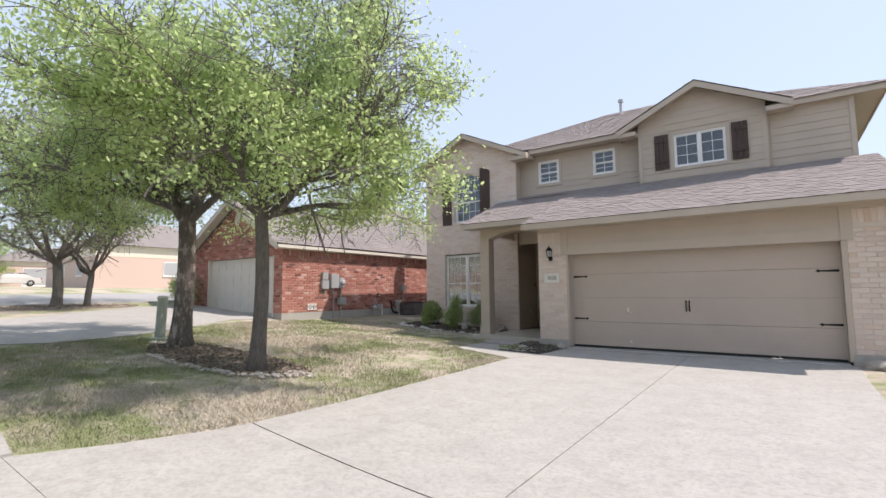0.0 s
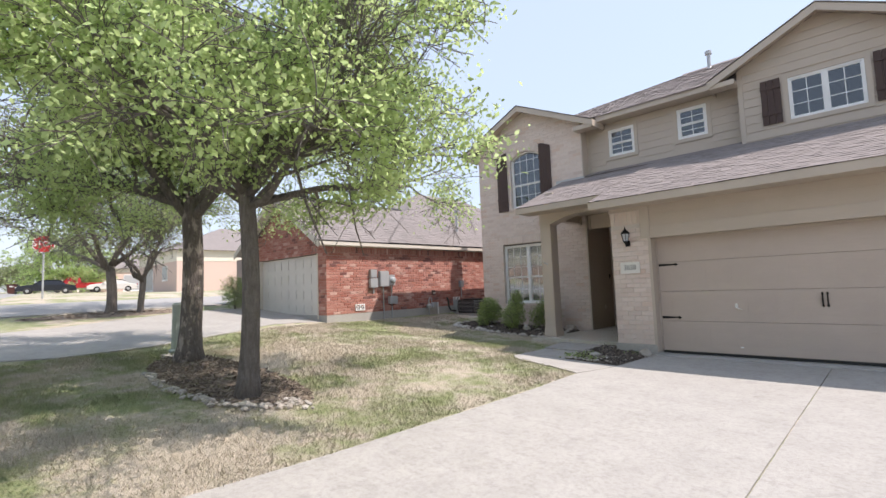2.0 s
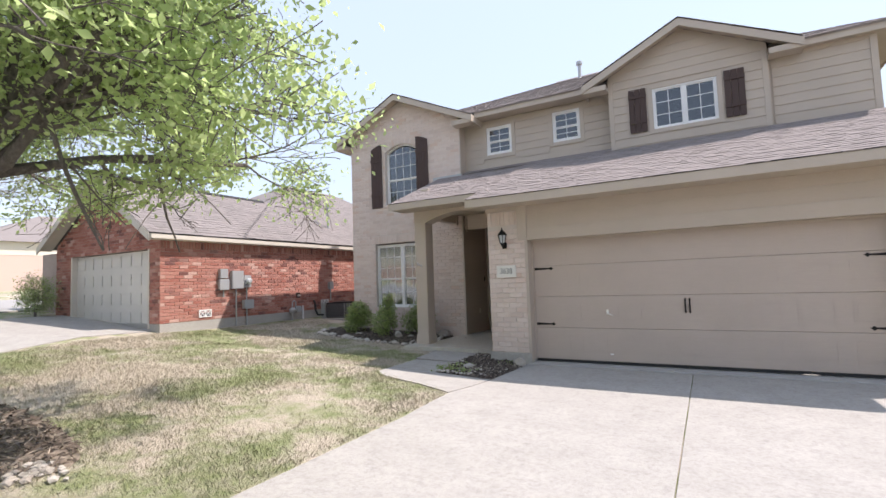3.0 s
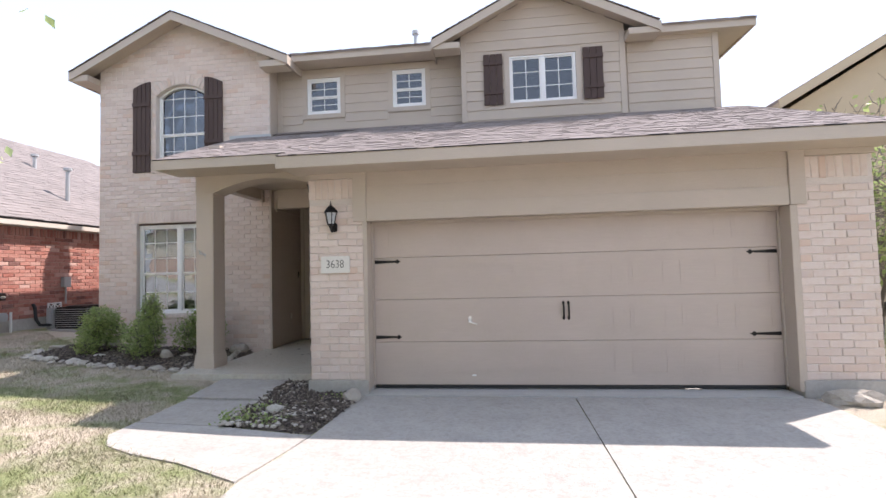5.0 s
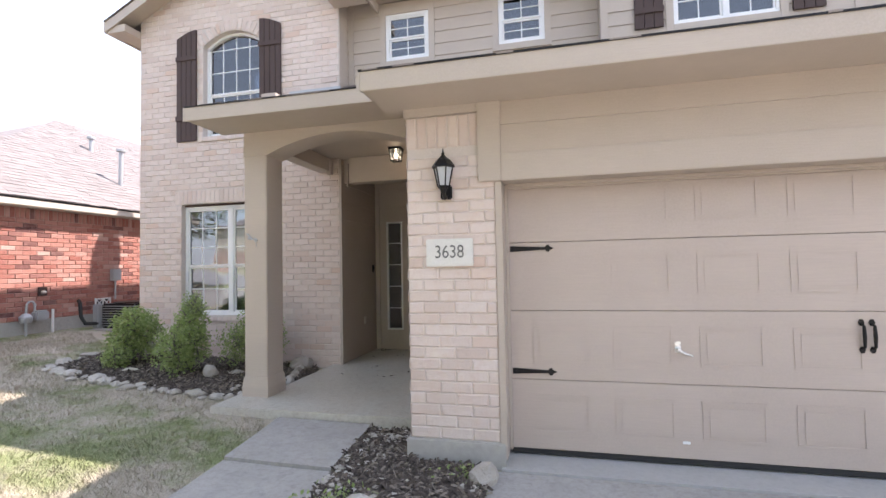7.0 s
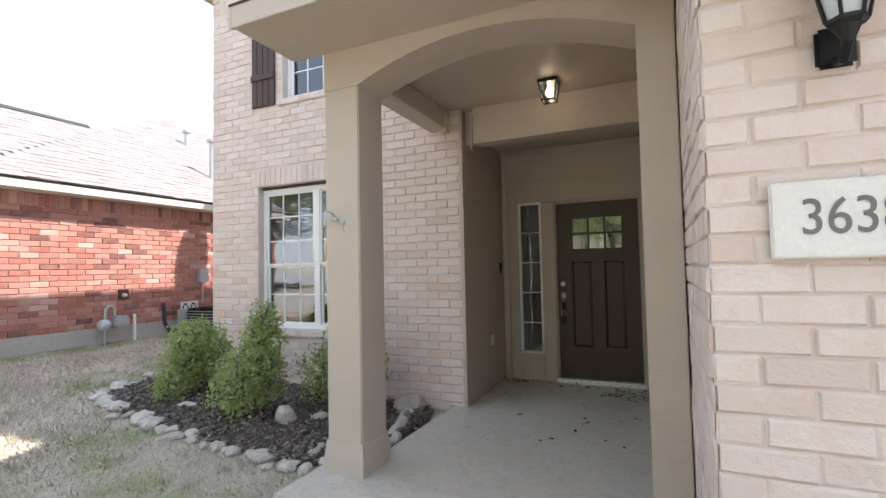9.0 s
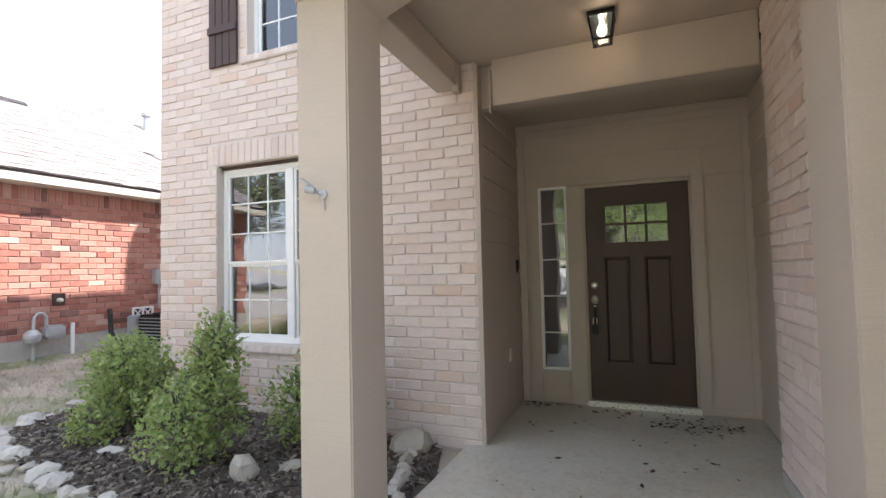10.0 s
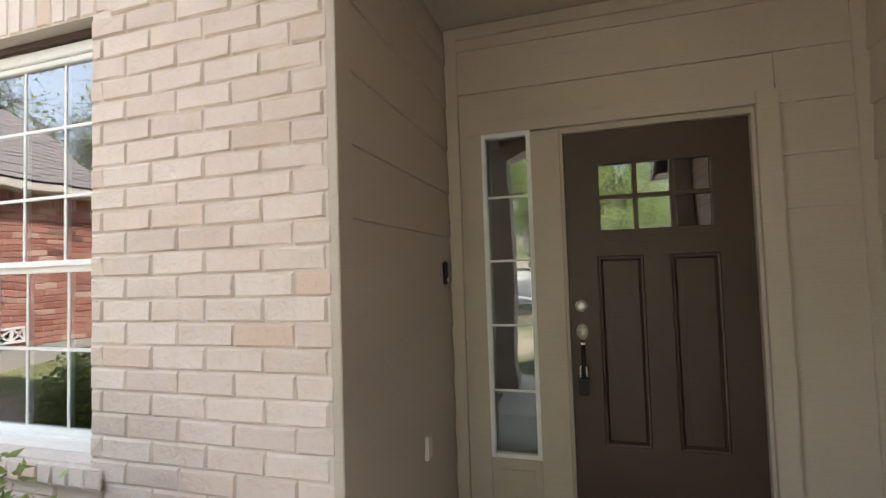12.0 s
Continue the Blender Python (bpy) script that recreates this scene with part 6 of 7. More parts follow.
def tree(name, label, x, y, height, fork, spread, girth, seed, leaves, leaf=0.085, limbs=6, leaf_mat_=None, low=0.30, floor=0.0, lean=(0.0, 0.0), group="street trees", spec=(), bark=None):
    rnd = random.Random(seed)
    rng = np.random.default_rng(seed)
    zb = grade(x, y)
    t = thing(name, label, "tree", group)
    trunk = bmesh.new()
    pts, rad = [], []
    for i in range(9):
        k = i / 8
        pts.append((x + lean[0] * k + 0.03 * math.sin(k * 5 + seed), y + lean[1] * k + 0.03 * math.cos(k * 4 + seed), zb - 0.1 + (fork + 0.1) * k))
        rad.append(girth * (1.0 + 0.9 * max(0, 0.16 - k) / 0.16 * 0.7) * (1 - 0.18 * k))
    tube(pts, rad, 14, trunk)
    part("trunk", trunk, bark or BARK, t, smooth=True)
    top = Vector(pts[-1])
    tips = []
    wood = bmesh.new()
    crown = Vector((x + lean[0], y + lean[1], zb + fork))

    def grow(p, d, length, r, level, bm):
        q, rr, seg = [tuple(p)], [r], 5
        for s in range(seg):
            d = (d + Vector((rnd.gauss(0, .14), rnd.gauss(0, .14), rnd.gauss(0.03 if level < 2 else -0.02, .10)))).normalized()
            p = p + d * (length / seg)
            q.append(tuple(p)), rr.append(max(r * (1 - 0.62 * (s + 1) / seg), 0.004))
            if level >= 1:
                tips.append((p.copy(), level))
            if level < 3 and s >= 1 and p.z > zb + floor:
                for _ in range(2):
                    a = Vector((rnd.gauss(0, 1), rnd.gauss(0, 1), rnd.gauss(0.15, 0.6))).normalized()
                    nd = (d * 0.75 + a * 0.85).normalized()
                    kids.append((p.copy(), nd, length * rnd.uniform(0.42, 0.62), max(rr[-1] * 0.55, 0.0035), level + 1))
        tube(q, rr, 8 if level < 2 else 4, bm)
    kids, limb_list = [], []
    for i in range(0 if spec else limbs):
        az = 2 * math.pi * (i + rnd.uniform(-0.3, 0.3)) / limbs
        el = low + (1.25 - low) * (i % 3) / 2.4
        d = Vector((math.cos(az) * math.cos(el), math.sin(az) * math.cos(el), math.sin(el)))
        reach = spread * 0.72 * math.cos(el) + (height - fork) * 0.68 * math.sin(el)
        limb_list.append((d, reach))
    for az, el, reach in spec:
        az, el = radians(az), radians(el)
        limb_list.append((Vector((math.cos(az) * math.cos(el), math.sin(az) * math.cos(el), math.sin(el))), reach))
    for i, (d, reach) in enumerate(limb_list):
        limb = bmesh.new()
        kids = []
        grow(top - Vector((0, 0, 0.05 + 0.045 * i)), d, reach, girth * 0.50, 0, limb)
        part("limb", limb, BARK, t, smooth=True)
        queue = kids
        while queue:
            kids = []
            for k in queue:
                grow(*k, wood)
            queue = kids
    part("twig_wood", wood, BARK, t)["kind"] = "stuff"
    c = np.array([tuple(p) for p, l in tips if l >= 2])
    # clumps of leaves round the twigs, thinned by a coarse pattern so that the sky shows
    idx = rng.integers(0, len(c), leaves)
    pos = c[idx] + rng.normal(scale=0.15, size=(leaves, 3)) * np.array([1, 1, 0.8])
    keep = (np.array([noise.noise(Vector(q) * 1.5) for q in pos]) > -0.07) & (pos[:, 2] > zb + floor + 0.1)
    pos = pos[keep]
    part("crown", leaves_mesh("crown", pos, rng, leaf, leaf_mat_ or LEAF), None, t)
    return t


tree("street_tree", "young elm with bright spring leaves in a mulch ring", -5.79, 4.32, 6.9, 2.62, 3.3, 0.108, 11, 140000, 0.058, floor=2.0,
     spec=((223, 20, 2.0), (205, 55, 2.4), (62, 62, 2.8), (43, 36, 2.7), (130, 42, 2.1), (300, 48, 2.0), (15, 26, 2.3), (252, 36, 1.9), (80, 24, 2.2), (38, 12, 1.6), (35, 52, 2.2)))
tree("street_tree", "thicker elm with peeling bark on the lawn", -8.55, 4.60, 5.0, 2.6, 3.7, 0.17, 23, 100000, 0.062, floor=1.95, bark=PEELING,
     spec=((223, 10, 3.5), (238, 18, 2.1), (206, 16, 2.4), (216, 38, 1.6), (60, 58, 2.1), (130, 45, 2.1), (300, 50, 1.8), (20, 30, 1.9), (170, 35, 2.2)))
tree("street_tree", "grey-barked tree by the side street", -18.05, 5.37, 5.6, 1.55, 3.0, 0.15, 5, 17000, 0.10, 6, LEAF_OLIVE, low=0.4, floor=1.9)
tree("street_tree", "dark-limbed small tree by the side street", -17.8, 6.15, 3.9, 1.2, 2.0, 0.10, 9, 9000, 0.09, 6, LEAF_OLIVE, low=0.4, floor=1.5)
tree("street_tree", "spreading green tree behind parked cars", -74.0, 12.0, 7.0, 1.5, 4.0, 0.22, 31, 24000, 0.28, 8, LEAF, low=0.1)
for tx, ty, th, ts, sd in ((-104, -5.5, 6.4, 4.6, 41), (-108, -0.5, 5.8, 4.6, 43), (-112, 3.0, 4.4, 3.2, 45), (-135, 4.0, 4.4, 4.6, 47), (-140, 12.0, 4.8, 5.0, 49)):
    tree("street_tree", "hazy olive-green tree far down the street", tx, ty, th, 1.6, ts, 0.2, sd, 9000, 0.42, 7, LEAF_OLIVE, low=0.12)
tree("street_tree", "green tree across the street", -1.0, -14.0, 7.5, 2.2, 4.2, 0.18, 51, 9000, 0.2, 7, LEAF, low=0.2)
tree("street_tree", "green tree across the street", -9.0, -15.0, 7.5, 2.2, 4.2, 0.18, 53, 9000, 0.2, 7, LEAF, low=0.2)
tree("side_tree", "dark green small tree beside the garage wall", 3.9, 13.2, 4.0, 0.8, 0.75, 0.07, 61, 9000, 0.09, 6, SHRUB_LEAF, low=0.3, group="")


def shrub(label, x, y, z, w, h, seed, lobes):
    rng = np.random.default_rng(seed)
    rnd = random.Random(seed)
    s = thing("boxwood_shrub", label, "shrub", "foundation shrubs")
    bm = bmesh.new()
    pos = []
    for (dx, dy, dz, r, rz) in lobes:
        c = Vector((x + dx * w, y + dy * w, z + dz * h))
        tube([(x + dx * w * 0.2, y + dy * w * 0.2, z - 0.04), tuple((c + Vector((x, y, z))) / 2), tuple(c)], [0.02, 0.014, 0.008], 6, bm)
        n = int(6400 * r * (r + rz))
        for _ in range(26):
            e = Vector((rnd.gauss(0, 1), rnd.gauss(0, 1), rnd.gauss(0.2, 1))).normalized()
            tube([tuple(c), tuple(c + Vector((e.x * r * w, e.y * r * w, e.z * rz * h)) * 0.95)], [0.006, 0.003], 4, bm)
        d = rng.normal(size=(n, 3))
        d /= np.linalg.norm(d, axis=1)[:, None]
        k = rng.uniform(0.35, 1.0, n) ** 0.5
        bump = np.array([1 + 0.6 * noise.noise(Vector((q[0] * 2.2 + seed, q[1] * 2.2, q[2] * 2.2 + dx * 9))) for q in d])
        q = d * (k * bump)[:, None] * np.array([r * w, r * w, rz * h]) + np.array(c)
        pos.append(q[q[:, 2] > z + 0.02])
    part("stem_wood", bm, BARK, s)["kind"] = "stuff"
    part("foliage", leaves_mesh("foliage", np.concatenate(pos), rng, 0.038, SHRUB_LEAF, -0.3), None, s)


BZ = grade(-8.5, 12.5) + 0.05
shrub("rounded green boxwood shrub in the mulch bed", -8.84, 12.56, BZ, 0.78, 0.85, 3, [(0, 0, 0.52, 0.42, 0.40), (0.12, -0.1, 0.72, 0.30, 0.26), (0.02, -0.36, 0.22, 0.24, 0.20), (-0.2, 0.05, 0.4, 0.28, 0.3), (0.25, 0.1, 0.45, 0.26, 0.3)])
shrub("tall two-lobed green boxwood shrub in the mulch bed", -7.82, 12.38, BZ - 0.03, 0.66, 0.98, 7, [(0.05, 0.1, 0.66, 0.30, 0.30), (0, -0.28, 0.34, 0.36, 0.30), (0.2, 0.0, 0.42, 0.3, 0.3), (-0.12, 0.08, 0.48, 0.26, 0.28), (0.08, 0.1, 0.86, 0.20, 0.20)])
shrub("upright green boxwood shrub beside the porch post", -7.19, 12.96, BZ - 0.06, 0.84, 0.88, 13, [(0, 0, 0.50, 0.34, 0.40), (0.05, 0.02, 0.80, 0.22, 0.24), (-0.30, -0.08, 0.38, 0.27, 0.34), (0.27, 0.0, 0.48, 0.25, 0.34)])
shrub("dark hedge by the neighbour's garage", -17.75, 9.05, grade(-17.75, 9.05), 1.2, 1.3, 17, [(0, 0, 0.5, 0.42, 0.45), (0.25, 0, 0.4, 0.35, 0.4), (-0.3, 0.1, 0.45, 0.38, 0.42)])
for i, (hx, hy) in enumerate(((-35.2, 17.0), (-35.2, 18.6), (-35.2, 20.2), (-35.2, 22.0))):
    shrub("small round bush against the pink house", hx, hy, grade(hx, hy), 0.8, 0.7, 70 + i, [(0, 0, 0.45, 0.5, 0.5)])

# ---- mulch beds, stones ----
OLD_MULCH = plain("faded_mulch", (0.25, 0.20, 0.155), 0.95, 0, 18, 0.35, 0.8)


def bed(name, label, poly, lift, mound=0.0, centre=None, chips=2500, seed=1, mat=None, chip=None):
    b = thing(name, label, "mulch bed", kind="structure")
    rnd = random.Random(seed)
    n = len(poly)
    cx, cy = centre or (sum(p[0] for p in poly) / n, sum(p[1] for p in poly) / n)
    bm = bmesh.new()
    rings = []
    for s in (1.0, 0.85, 0.6, 0.3):
        rings.append([bm.verts.new((cx + (x - cx) * s, cy + (y - cy) * s, grade(cx + (x - cx) * s, cy + (y - cy) * s) + (lift if s < 1 else 0.003) + mound * (1 - s) + (0.012 * rnd.uniform(-1, 1) if s < 1 else 0))) for x, y in poly])
    for a, c in zip(rings, rings[1:]):
        for i in range(n):
            bm.faces.new((a[i], a[(i + 1) % n], c[(i + 1) % n], c[i]))
    bm.faces.new(rings[-1])
    part("mulch", bm, mat or MULCH, b)
    vs, fs = [], []
    for _ in range(chips):
        i = rnd.randrange(n)
        (xa, ya), (xb, yb) = poly[i], poly[(i + 1) % n]
        t, s = rnd.random(), math.sqrt(rnd.random()) * 0.99
        ex, ey = xa + (xb - xa) * t, ya + (yb - ya) * t
        x, y = cx + (ex - cx) * s, cy + (ey - cy) * s
        z = grade(x, y) + lift + mound * (1 - s) + 0.006
        if s > 0.85:
            z -= (s - 0.85) / 0.15 * lift * 0.6
        l, w, an, ti = rnd.uniform(0.025, 0.07), rnd.uniform(0.006, 0.014), rnd.uniform(0, 6.3), rnd.gauss(0, 0.35)
        m = Matrix.Translation((x, y, z)) @ Matrix.Rotation(an, 3, "Z").to_4x4() @ Matrix.Rotation(ti, 3, "Y").to_4x4()
        k = len(vs)
        vs += [tuple(m @ Vector(p)) for p in ((-l, -w, 0), (l, -w * .6, 0), (l, w * .6, 0), (-l, w, 0), (-l * .8, 0, w), (l * .8, 0, w))]
        fs += [(k, k + 1, k + 5, k + 4), (k + 2, k + 3, k + 4, k + 5), (k + 1, k + 2, k + 5), (k + 3, k, k + 4)]
    part("mulch_chips", raw_mesh("mulch_chips", vs, fs, chip or CHIP), None, b)["kind"] = "stuff"
    return b


def chip_mat(name, a, b, c):
    m = Mat(name, 0.95)
    r = m.rand()
    m.colour(m.mix(r, a, m.mix(m.ramp(r, 0.6, 1.0), b, c)))
    return m.m


CHIP = chip_mat("bark_chips", (0.045, 0.035, 0.03), (0.125, 0.097, 0.078), (0.26, 0.22, 0.18))
OLD_CHIP = chip_mat("faded_bark_chips", (0.09, 0.068, 0.052), (0.20, 0.155, 0.12), (0.34, 0.28, 0.22))
FRONT_BED = [(-10.05, 13.2), (-9.95, 12.75), (-9.75, 12.2), (-9.3, 12.0), (-8.7, 11.88), (-8.0, 11.86), (-7.35, 11.82), (-6.75, 11.80), (-6.62, 12.1), (-6.40, 12.35), (-6.36, 13.0), (-6.5, 13.44), (-8.0, 13.45), (-9.66, 13.45)]
bed("ground_front_bed", "dark bark mulch bed edged with pale stones", FRONT_BED, 0.05, 0.02, chips=6500, seed=2)
bed("ground_pier_bed", "mulch and pebble bed between walkway and driveway", [(-4.67, 9.46), (-3.69, 9.30), (-3.63, 10.0), (-3.62, 10.62), (-4.26, 10.62), (-4.27, 11.28), (-4.83, 11.28), (-4.76, 10.4)], 0.03, 0.01, chips=3200, seed=3)
ring = [(-7.2 + 2.05 * math.cos(a) * (1 + 0.08 * math.sin(3 * a)), 4.50 + 0.7 * math.sin(a) * (1 + 0.1 * math.cos(2 * a))) for a in [2 * math.pi * k / 26 for k in range(26)]]
bed("ground_tree_bed", "worn brown mulch round the two trees", ring, 0.008, 0.05, chips=2200, seed=4, mat=OLD_MULCH, chip=OLD_CHIP)
bed("ground_far_bed", "dry brown mulch under the far trees", [(-17.8 + 0.75 * math.cos(a) - 0.1 * math.sin(a), 5.4 + 2.3 * math.sin(a)) for a in [2 * math.pi * k / 18 for k in range(18)]], 0.02, 0.03, chips=600, seed=5, mat=OLD_MULCH, chip=OLD_CHIP)

ROCK = Mat("pale_limestone", 0.9)
_n, _b = ROCK.noise(14, 5, 0.7), ROCK.noise(3.5, 3)
ROCK.colour(ROCK.mix(_b, ROCK.mix(_n, (0.33, 0.305, 0.265), (0.52, 0.49, 0.44)), ROCK.mix(ROCK.rand(), (0.29, 0.25, 0.21), (0.47, 0.43, 0.38))))
ROCK.bump(_n, 0.6, 0.015)
ROCK = ROCK.m


def rock_mesh(seed):
    rnd = random.Random(seed)
    bm = bmesh.new()
    bmesh.ops.create_icosphere(bm, subdivisions=2, radius=0.5)
    off = Vector((seed * 3.1, seed * 1.7, 0))
    for v in bm.verts:
        k = 1 + 0.42 * noise.noise(v.co * 2.1 + off) + 0.2 * noise.noise(v.co * 5 + off)
        v.co = Vector((v.co.x * k, v.co.y * k, max(v.co.z * k, -0.32)))
    return mesh_of("border_stone", bm, ROCK, False)


ROCKS = [rock_mesh(i) for i in range(9)]


def stone(x, y, sx_, sy_, sz_, i, turn, label="pale limestone rock edging the bed", group="bed edging stones", dz=0.0):
    ob = new("border_stone", ROCKS[i % 9])
    ob.matrix_basis = Matrix.Translation((x, y, grade(x, y) + 0.33 * sz_ - 0.012 + dz)) @ Matrix.Rotation(turn, 4, "Z") @ Matrix.Diagonal((sx_, sy_, sz_, 1))
    tagged(ob, label, "stone", group)


rnd = random.Random(77)
EDGE = [(-10.0, 12.95), (-9.92, 12.55), (-9.80, 12.15), (-9.45, 12.02), (-9.0, 11.92), (-8.4, 11.84), (-7.8, 11.82), (-7.2, 11.78), (-6.72, 11.74)]
for (xa, ya), (xb, yb) in zip(EDGE, EDGE[1:]):
    n = max(2, round(math.hypot(xb - xa, yb - ya) / 0.105))
    for k in range(n):
        t = (k + rnd.uniform(-.2, .2)) / n
        s = rnd.choice((0.09, 0.11, 0.13, 0.15, 0.19))
        stone(xa + (xb - xa) * t + rnd.gauss(0, .02), ya + (yb - ya) * t + rnd.gauss(0, .035), s * rnd.uniform(.9, 1.4), s * rnd.uniform(.7, 1), s * rnd.uniform(.45, .75), rnd.randrange(9), rnd.uniform(0, 6.3))
for k in range(10):
    stone(rnd.uniform(-6.95, -6.65), rnd.uniform(11.75, 12.15), rnd.uniform(.1, .17), rnd.uniform(.08, .14), rnd.uniform(.07, .11), rnd.randrange(9), rnd.uniform(0, 6))
for k in range(9):
    t = k / 8
    stone(-6.43 - 0.28 * t + rnd.gauss(0, .02), 12.5 + 0.85 * t, rnd.uniform(.10, .16), rnd.uniform(.08, .13), rnd.uniform(.07, .12), rnd.randrange(9), rnd.uniform(0, 6), "pale stone beside the porch slab", "porch edge stones", 0.03)
stone(-6.66, 13.22, 0.34, 0.24, 0.22, 3, 0.4, "large flat pale rock beside the porch brick", "porch edge stones", 0.03)
stone(-7.42, 12.34, 0.17, 0.17, 0.22, 4, 0.2, "white block of rock in the mulch", "bed edging stones", 0.05)
stone(-7.25, 12.62, 0.22, 0.14, 0.08, 5, 0.8, "flat pale rock in the mulch", "bed edging stones", 0.05)
stone(-8.55, 12.25, 0.24, 0.13, 0.08, 6, 0.1, "flat pale rock in the mulch", "bed edging stones", 0.05)
stone(-9.2, 13.2, 0.34, 0.2, 0.24, 7, 0.1, "pale rock by the house corner", "bed edging stones", 0.04)
stone(-3.66, 10.40, 0.22, 0.17, 0.19, 1, 0.7, "pale rock at the foot of the pier", "pier stones")
stone(1.62, 10.42, 0.46, 0.24, 0.20, 2, -0.3, "long pale rock at the foot of the pier", "pier stones")
stone(-4.32, 9.88, 0.20, 0.16, 0.12, 8, 0.7, "pale rock among pebbles in the bed", "pier stones", 0.02)


def pebbles(name, label, pts, size, seed, dz=0.03):
    rr = random.Random(seed)
    vs, fs = [], []
    base = bmesh.new()
    bmesh.ops.create_icosphere(base, subdivisions=1, radius=0.5)
    bv = [v.co.copy() for v in base.verts]
    bf = [[v.index for v in f.verts] for f in base.faces]
    base.free()
    for x, y in pts:
        s = size * rr.uniform(0.5, 1.5)
        m = Matrix.Rotation(rr.uniform(0, 6.3), 3, "Z") @ Matrix.Diagonal((s * rr.uniform(.8, 1.4), s, s * rr.uniform(.5, .8)))
        k = len(vs)
        o = Vector((x, y, grade(x, y) + dz + s * 0.15))
        vs += [tuple(m @ (c * rr.uniform(.85, 1.12)) + o) for c in bv]
        fs += [tuple(i + k for i in f) for f in bf]
    tagged(new(name, raw_mesh(name, vs, fs, ROCK)), label, "pebbles", kind="stuff")


pts = []
while len(pts) < 520:
    x, y = rnd.uniform(-4.72, -3.7), rnd.uniform(9.38, 11.2)
    edge = min(abs(x - (-4.69 - (y - 9.44) * 0.08)), 1.0)
    if x > -4.66 - (y - 9.44) * 0.08 and not (x > -4.25 and y > 10.55) and (rnd.random() < math.exp(-edge * 5) or rnd.random() < 0.10 or (y > 10.9 and rnd.random() < 0.8) or (9.8 < y < 10.0 and rnd.random() < .4)):
        pts.append((x, y))
pebbles("bed_pebbles", "pale pebbles strewn along the walkway bed", pts, 0.045, 8)
pts = []
while len(pts) < 190:
    a, r = rnd.uniform(0, 6.28), rnd.gauss(1.0, 0.06)
    if a > 4.3 or a < 0.3 or 2.9 < a < 3.4:
        pts.append((-7.2 + 2.05 * math.cos(a) * r, 4.50 + 0.7 * math.sin(a) * r))
pebbles("tree_bed_pebbles", "pale pebbles along the tree bed's rim", pts, 0.06, 9, 0.01)
wr = np.random.default_rng(31)
wp3 = np.concatenate([np.array([cx_, cy_, grade(cx_, cy_) + 0.05]) + wr.normal(scale=1.0, size=(90, 3)) * np.array([0.09, 0.06, 0.02]) for cx_, cy_ in ((-4.60, 9.55), (-4.42, 9.62), (-4.25, 9.52), (-4.66, 9.80), (-4.50, 9.95), (-3.80, 10.45))])
tagged(new("bed_weeds", leaves_mesh("bed_weeds", wp3, wr, 0.035, SHRUB_LEAF, -0.2)), "low green weeds growing among the pebbles", "weeds", kind="stuff")

# ---- leaf litter on the porch ----
rr = random.Random(5)
LITTER = plain("dry_leaf", (0.055, 0.035, 0.022), 0.9, 0, 40, 0.4, 0.2)
pts = [(rr.gauss(-4.62, 0.20), rr.gauss(14.42, 0.10)) for _ in range(110)] + [(rr.gauss(-5.25, 0.10), rr.gauss(14.62, 0.05)) for _ in range(30)] + [(rr.gauss(-5.95, 0.10), rr.gauss(14.68, 0.05)) for _ in range(45)] + [(rr.uniform(-6.0, -4.4), rr.uniform(12.6, 14.7)) for _ in range(40)]
pts = [(min(max(x, -6.1), -4.3), min(y, 14.74)) for x, y in pts]
p3 = np.array([(x, y, PZ + 0.008 + rr.uniform(0, 0.012)) for x, y in pts])
me = leaves_mesh("leaf_litter", p3, np.random.default_rng(4), 0.05, LITTER, 0.0)
for v in me.vertices:
    v.co.z = PZ + 0.006 + (v.co.z - PZ) * 0.25 if v.co.z > PZ else PZ + 0.006
tagged(new("leaf_litter", me), "dry brown leaves scattered on the porch floor", "dry leaves", kind="stuff")


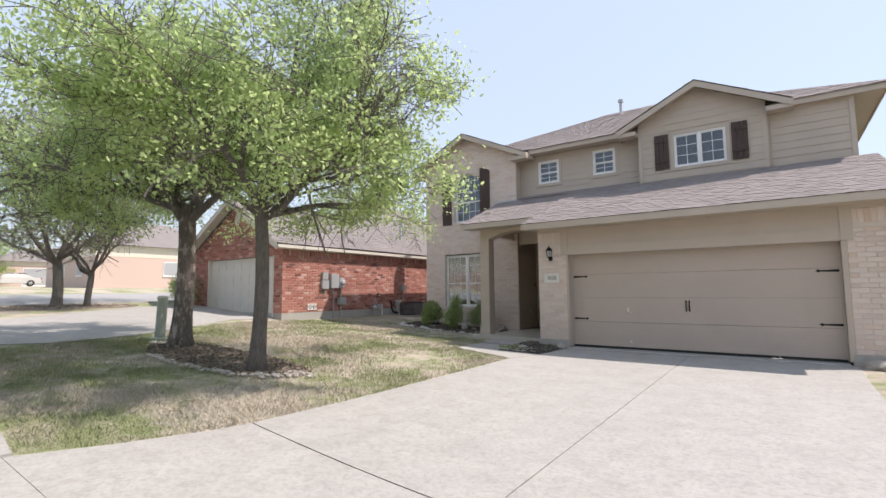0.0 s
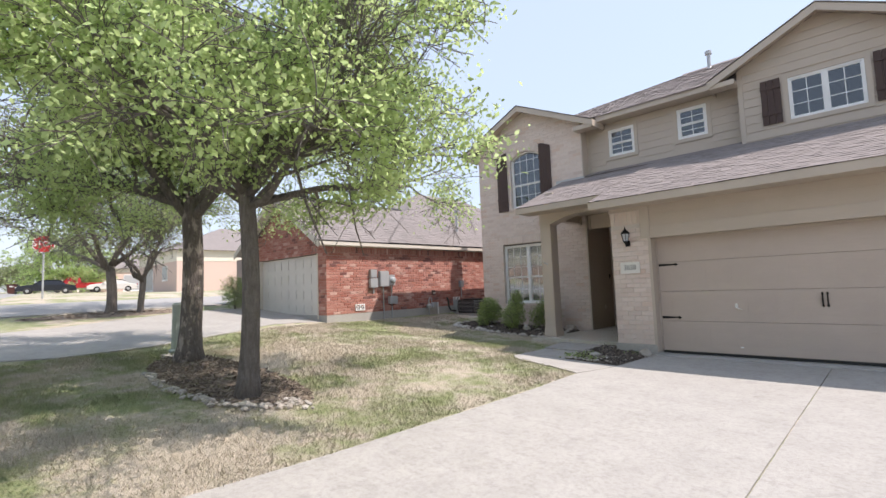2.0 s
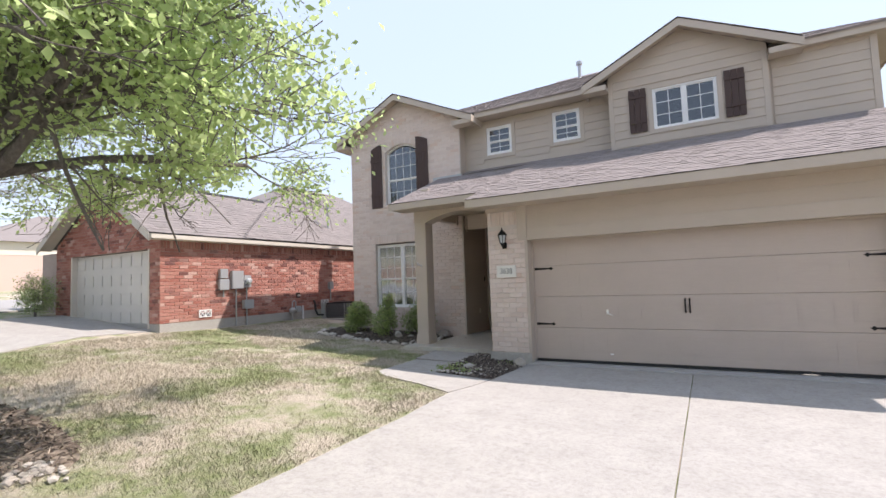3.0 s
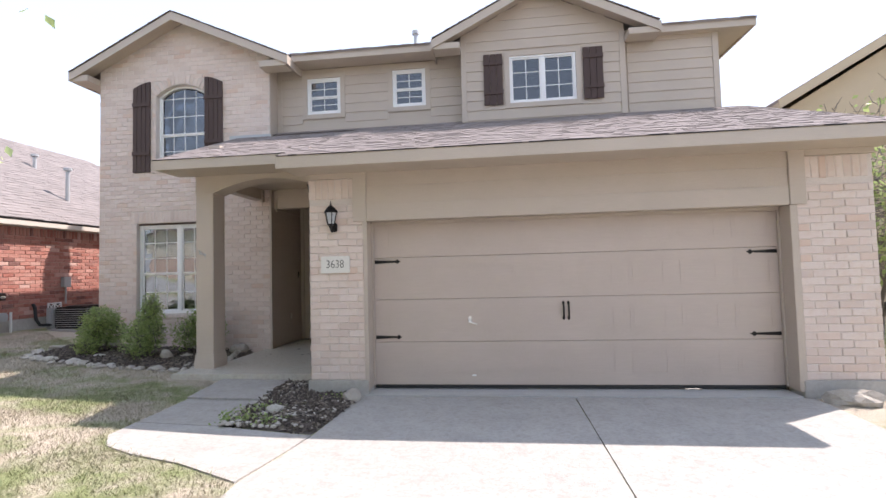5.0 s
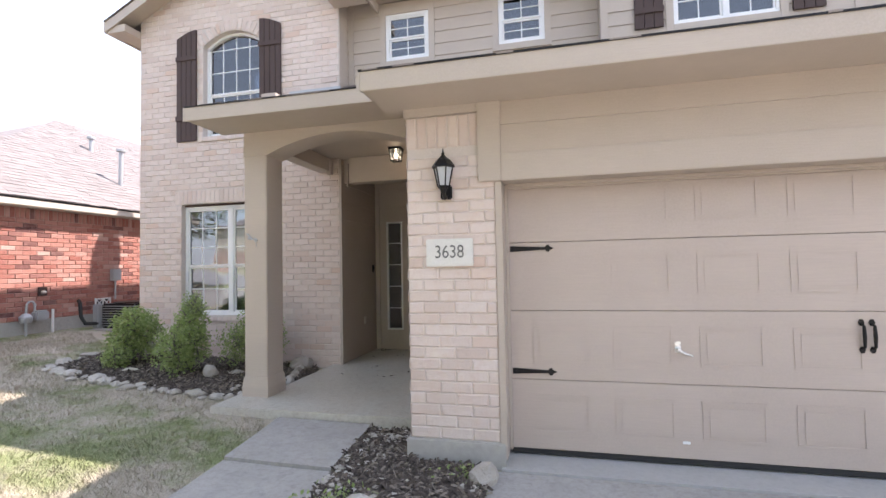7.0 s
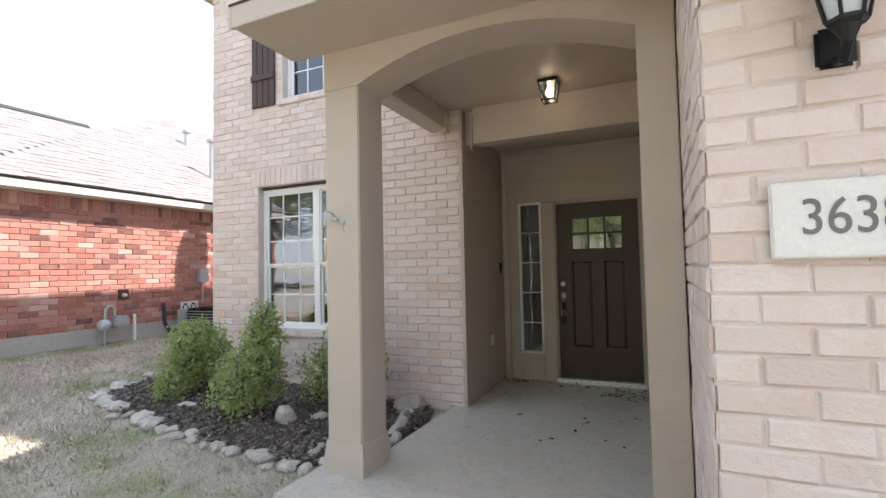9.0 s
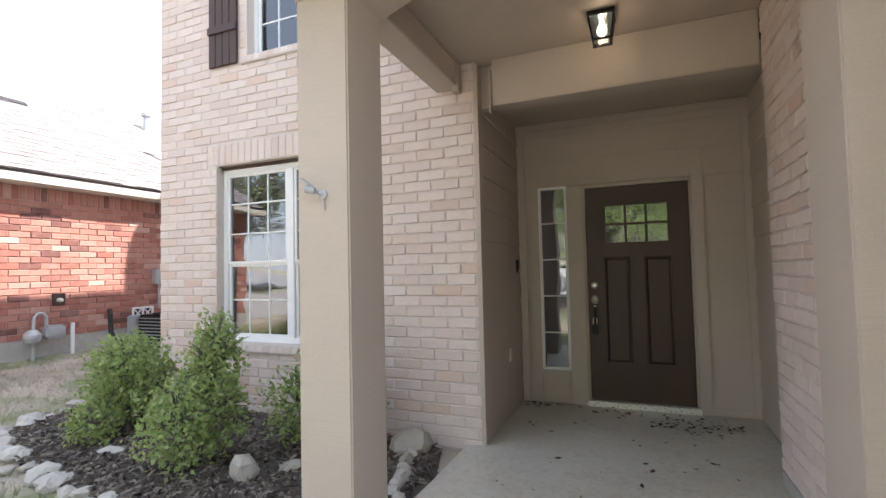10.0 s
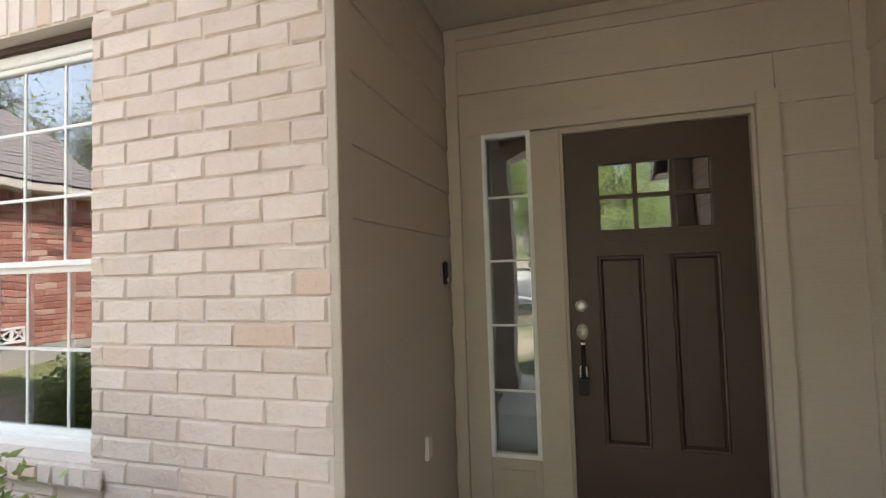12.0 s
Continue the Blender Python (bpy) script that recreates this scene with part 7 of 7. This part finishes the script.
# ---- grass blades on the lawn ----
def inside(x, y, poly):
    c = False
    for i in range(len(poly)):
        (xa, ya), (xb, yb) = poly[i], poly[i - 1]
        if (ya > y) != (yb > y) and x < (xb - xa) * (y - ya) / (yb - ya) + xa:
            c = not c
    return c


LAWN = [(-10.4, 2.05), (-4.43, 1.40), (-4.06, 1.95), (-3.80, 2.6), (-3.74, 2.95), (-3.67, 4.0), (-3.65, 5.5), (-3.64, 7.0), (-3.79, 8.22), (-4.39, 8.47), (-4.9, 8.59), (-5.24, 8.73), (-5.45, 8.99), (-5.53, 9.40),
        (-5.81, 11.3), (-6.66, 11.3), (-6.68, 11.72), (-7.8, 11.75), (-9.3, 11.9), (-9.85, 12.2), (-10.1, 13.4), (-12.4, 14.8), (-12.5, 9.6), (-11.4, 6.2), (-10.6, 4.6), (-10.35, 3.2)]
rng = np.random.default_rng(12)
rr = random.Random(12)
vs, fs = [], []
count = 0
while count < 120000:
    x, y = rr.uniform(-12.5, -3.7), rr.uniform(1.4, 14.5)
    if not inside(x, y, LAWN) or inside(x, y, ring) and rr.random() < 0.9:
        continue
    k = noise.noise(Vector((x * 0.7, y * 0.7, 3.0))) + 0.5 * noise.noise(Vector((x * 2.4, y * 2.4, 7.0)))
    edge_bonus = 0.35 if not inside(x + 0.16, y, LAWN) or not inside(x, y - 0.16, LAWN) else 0.0
    if k + edge_bonus < rr.uniform(-0.75, 0.15):
        continue
    count += 1
    h, a, w = rr.uniform(0.022, 0.058) * (1.25 if k > 0.2 else 1.0), rr.uniform(0, 6.283), rr.uniform(0.003, 0.006)
    dx, dy = math.cos(a), math.sin(a)
    lx, ly = rr.gauss(0, h * 0.7), rr.gauss(0, h * 0.7)
    z = grade(x, y) - 0.008
    i = len(vs)
    vs += [(x - dx * w, y - dy * w, z), (x + dx * w, y + dy * w, z), (x + lx, y + ly, z + h)]
    fs.append((i, i + 1, i + 2))
tagged(new("lawn_grass", raw_mesh("lawn_grass", vs, fs, BLADES)), "short patchy green and dry grass", "grass", kind="stuff")
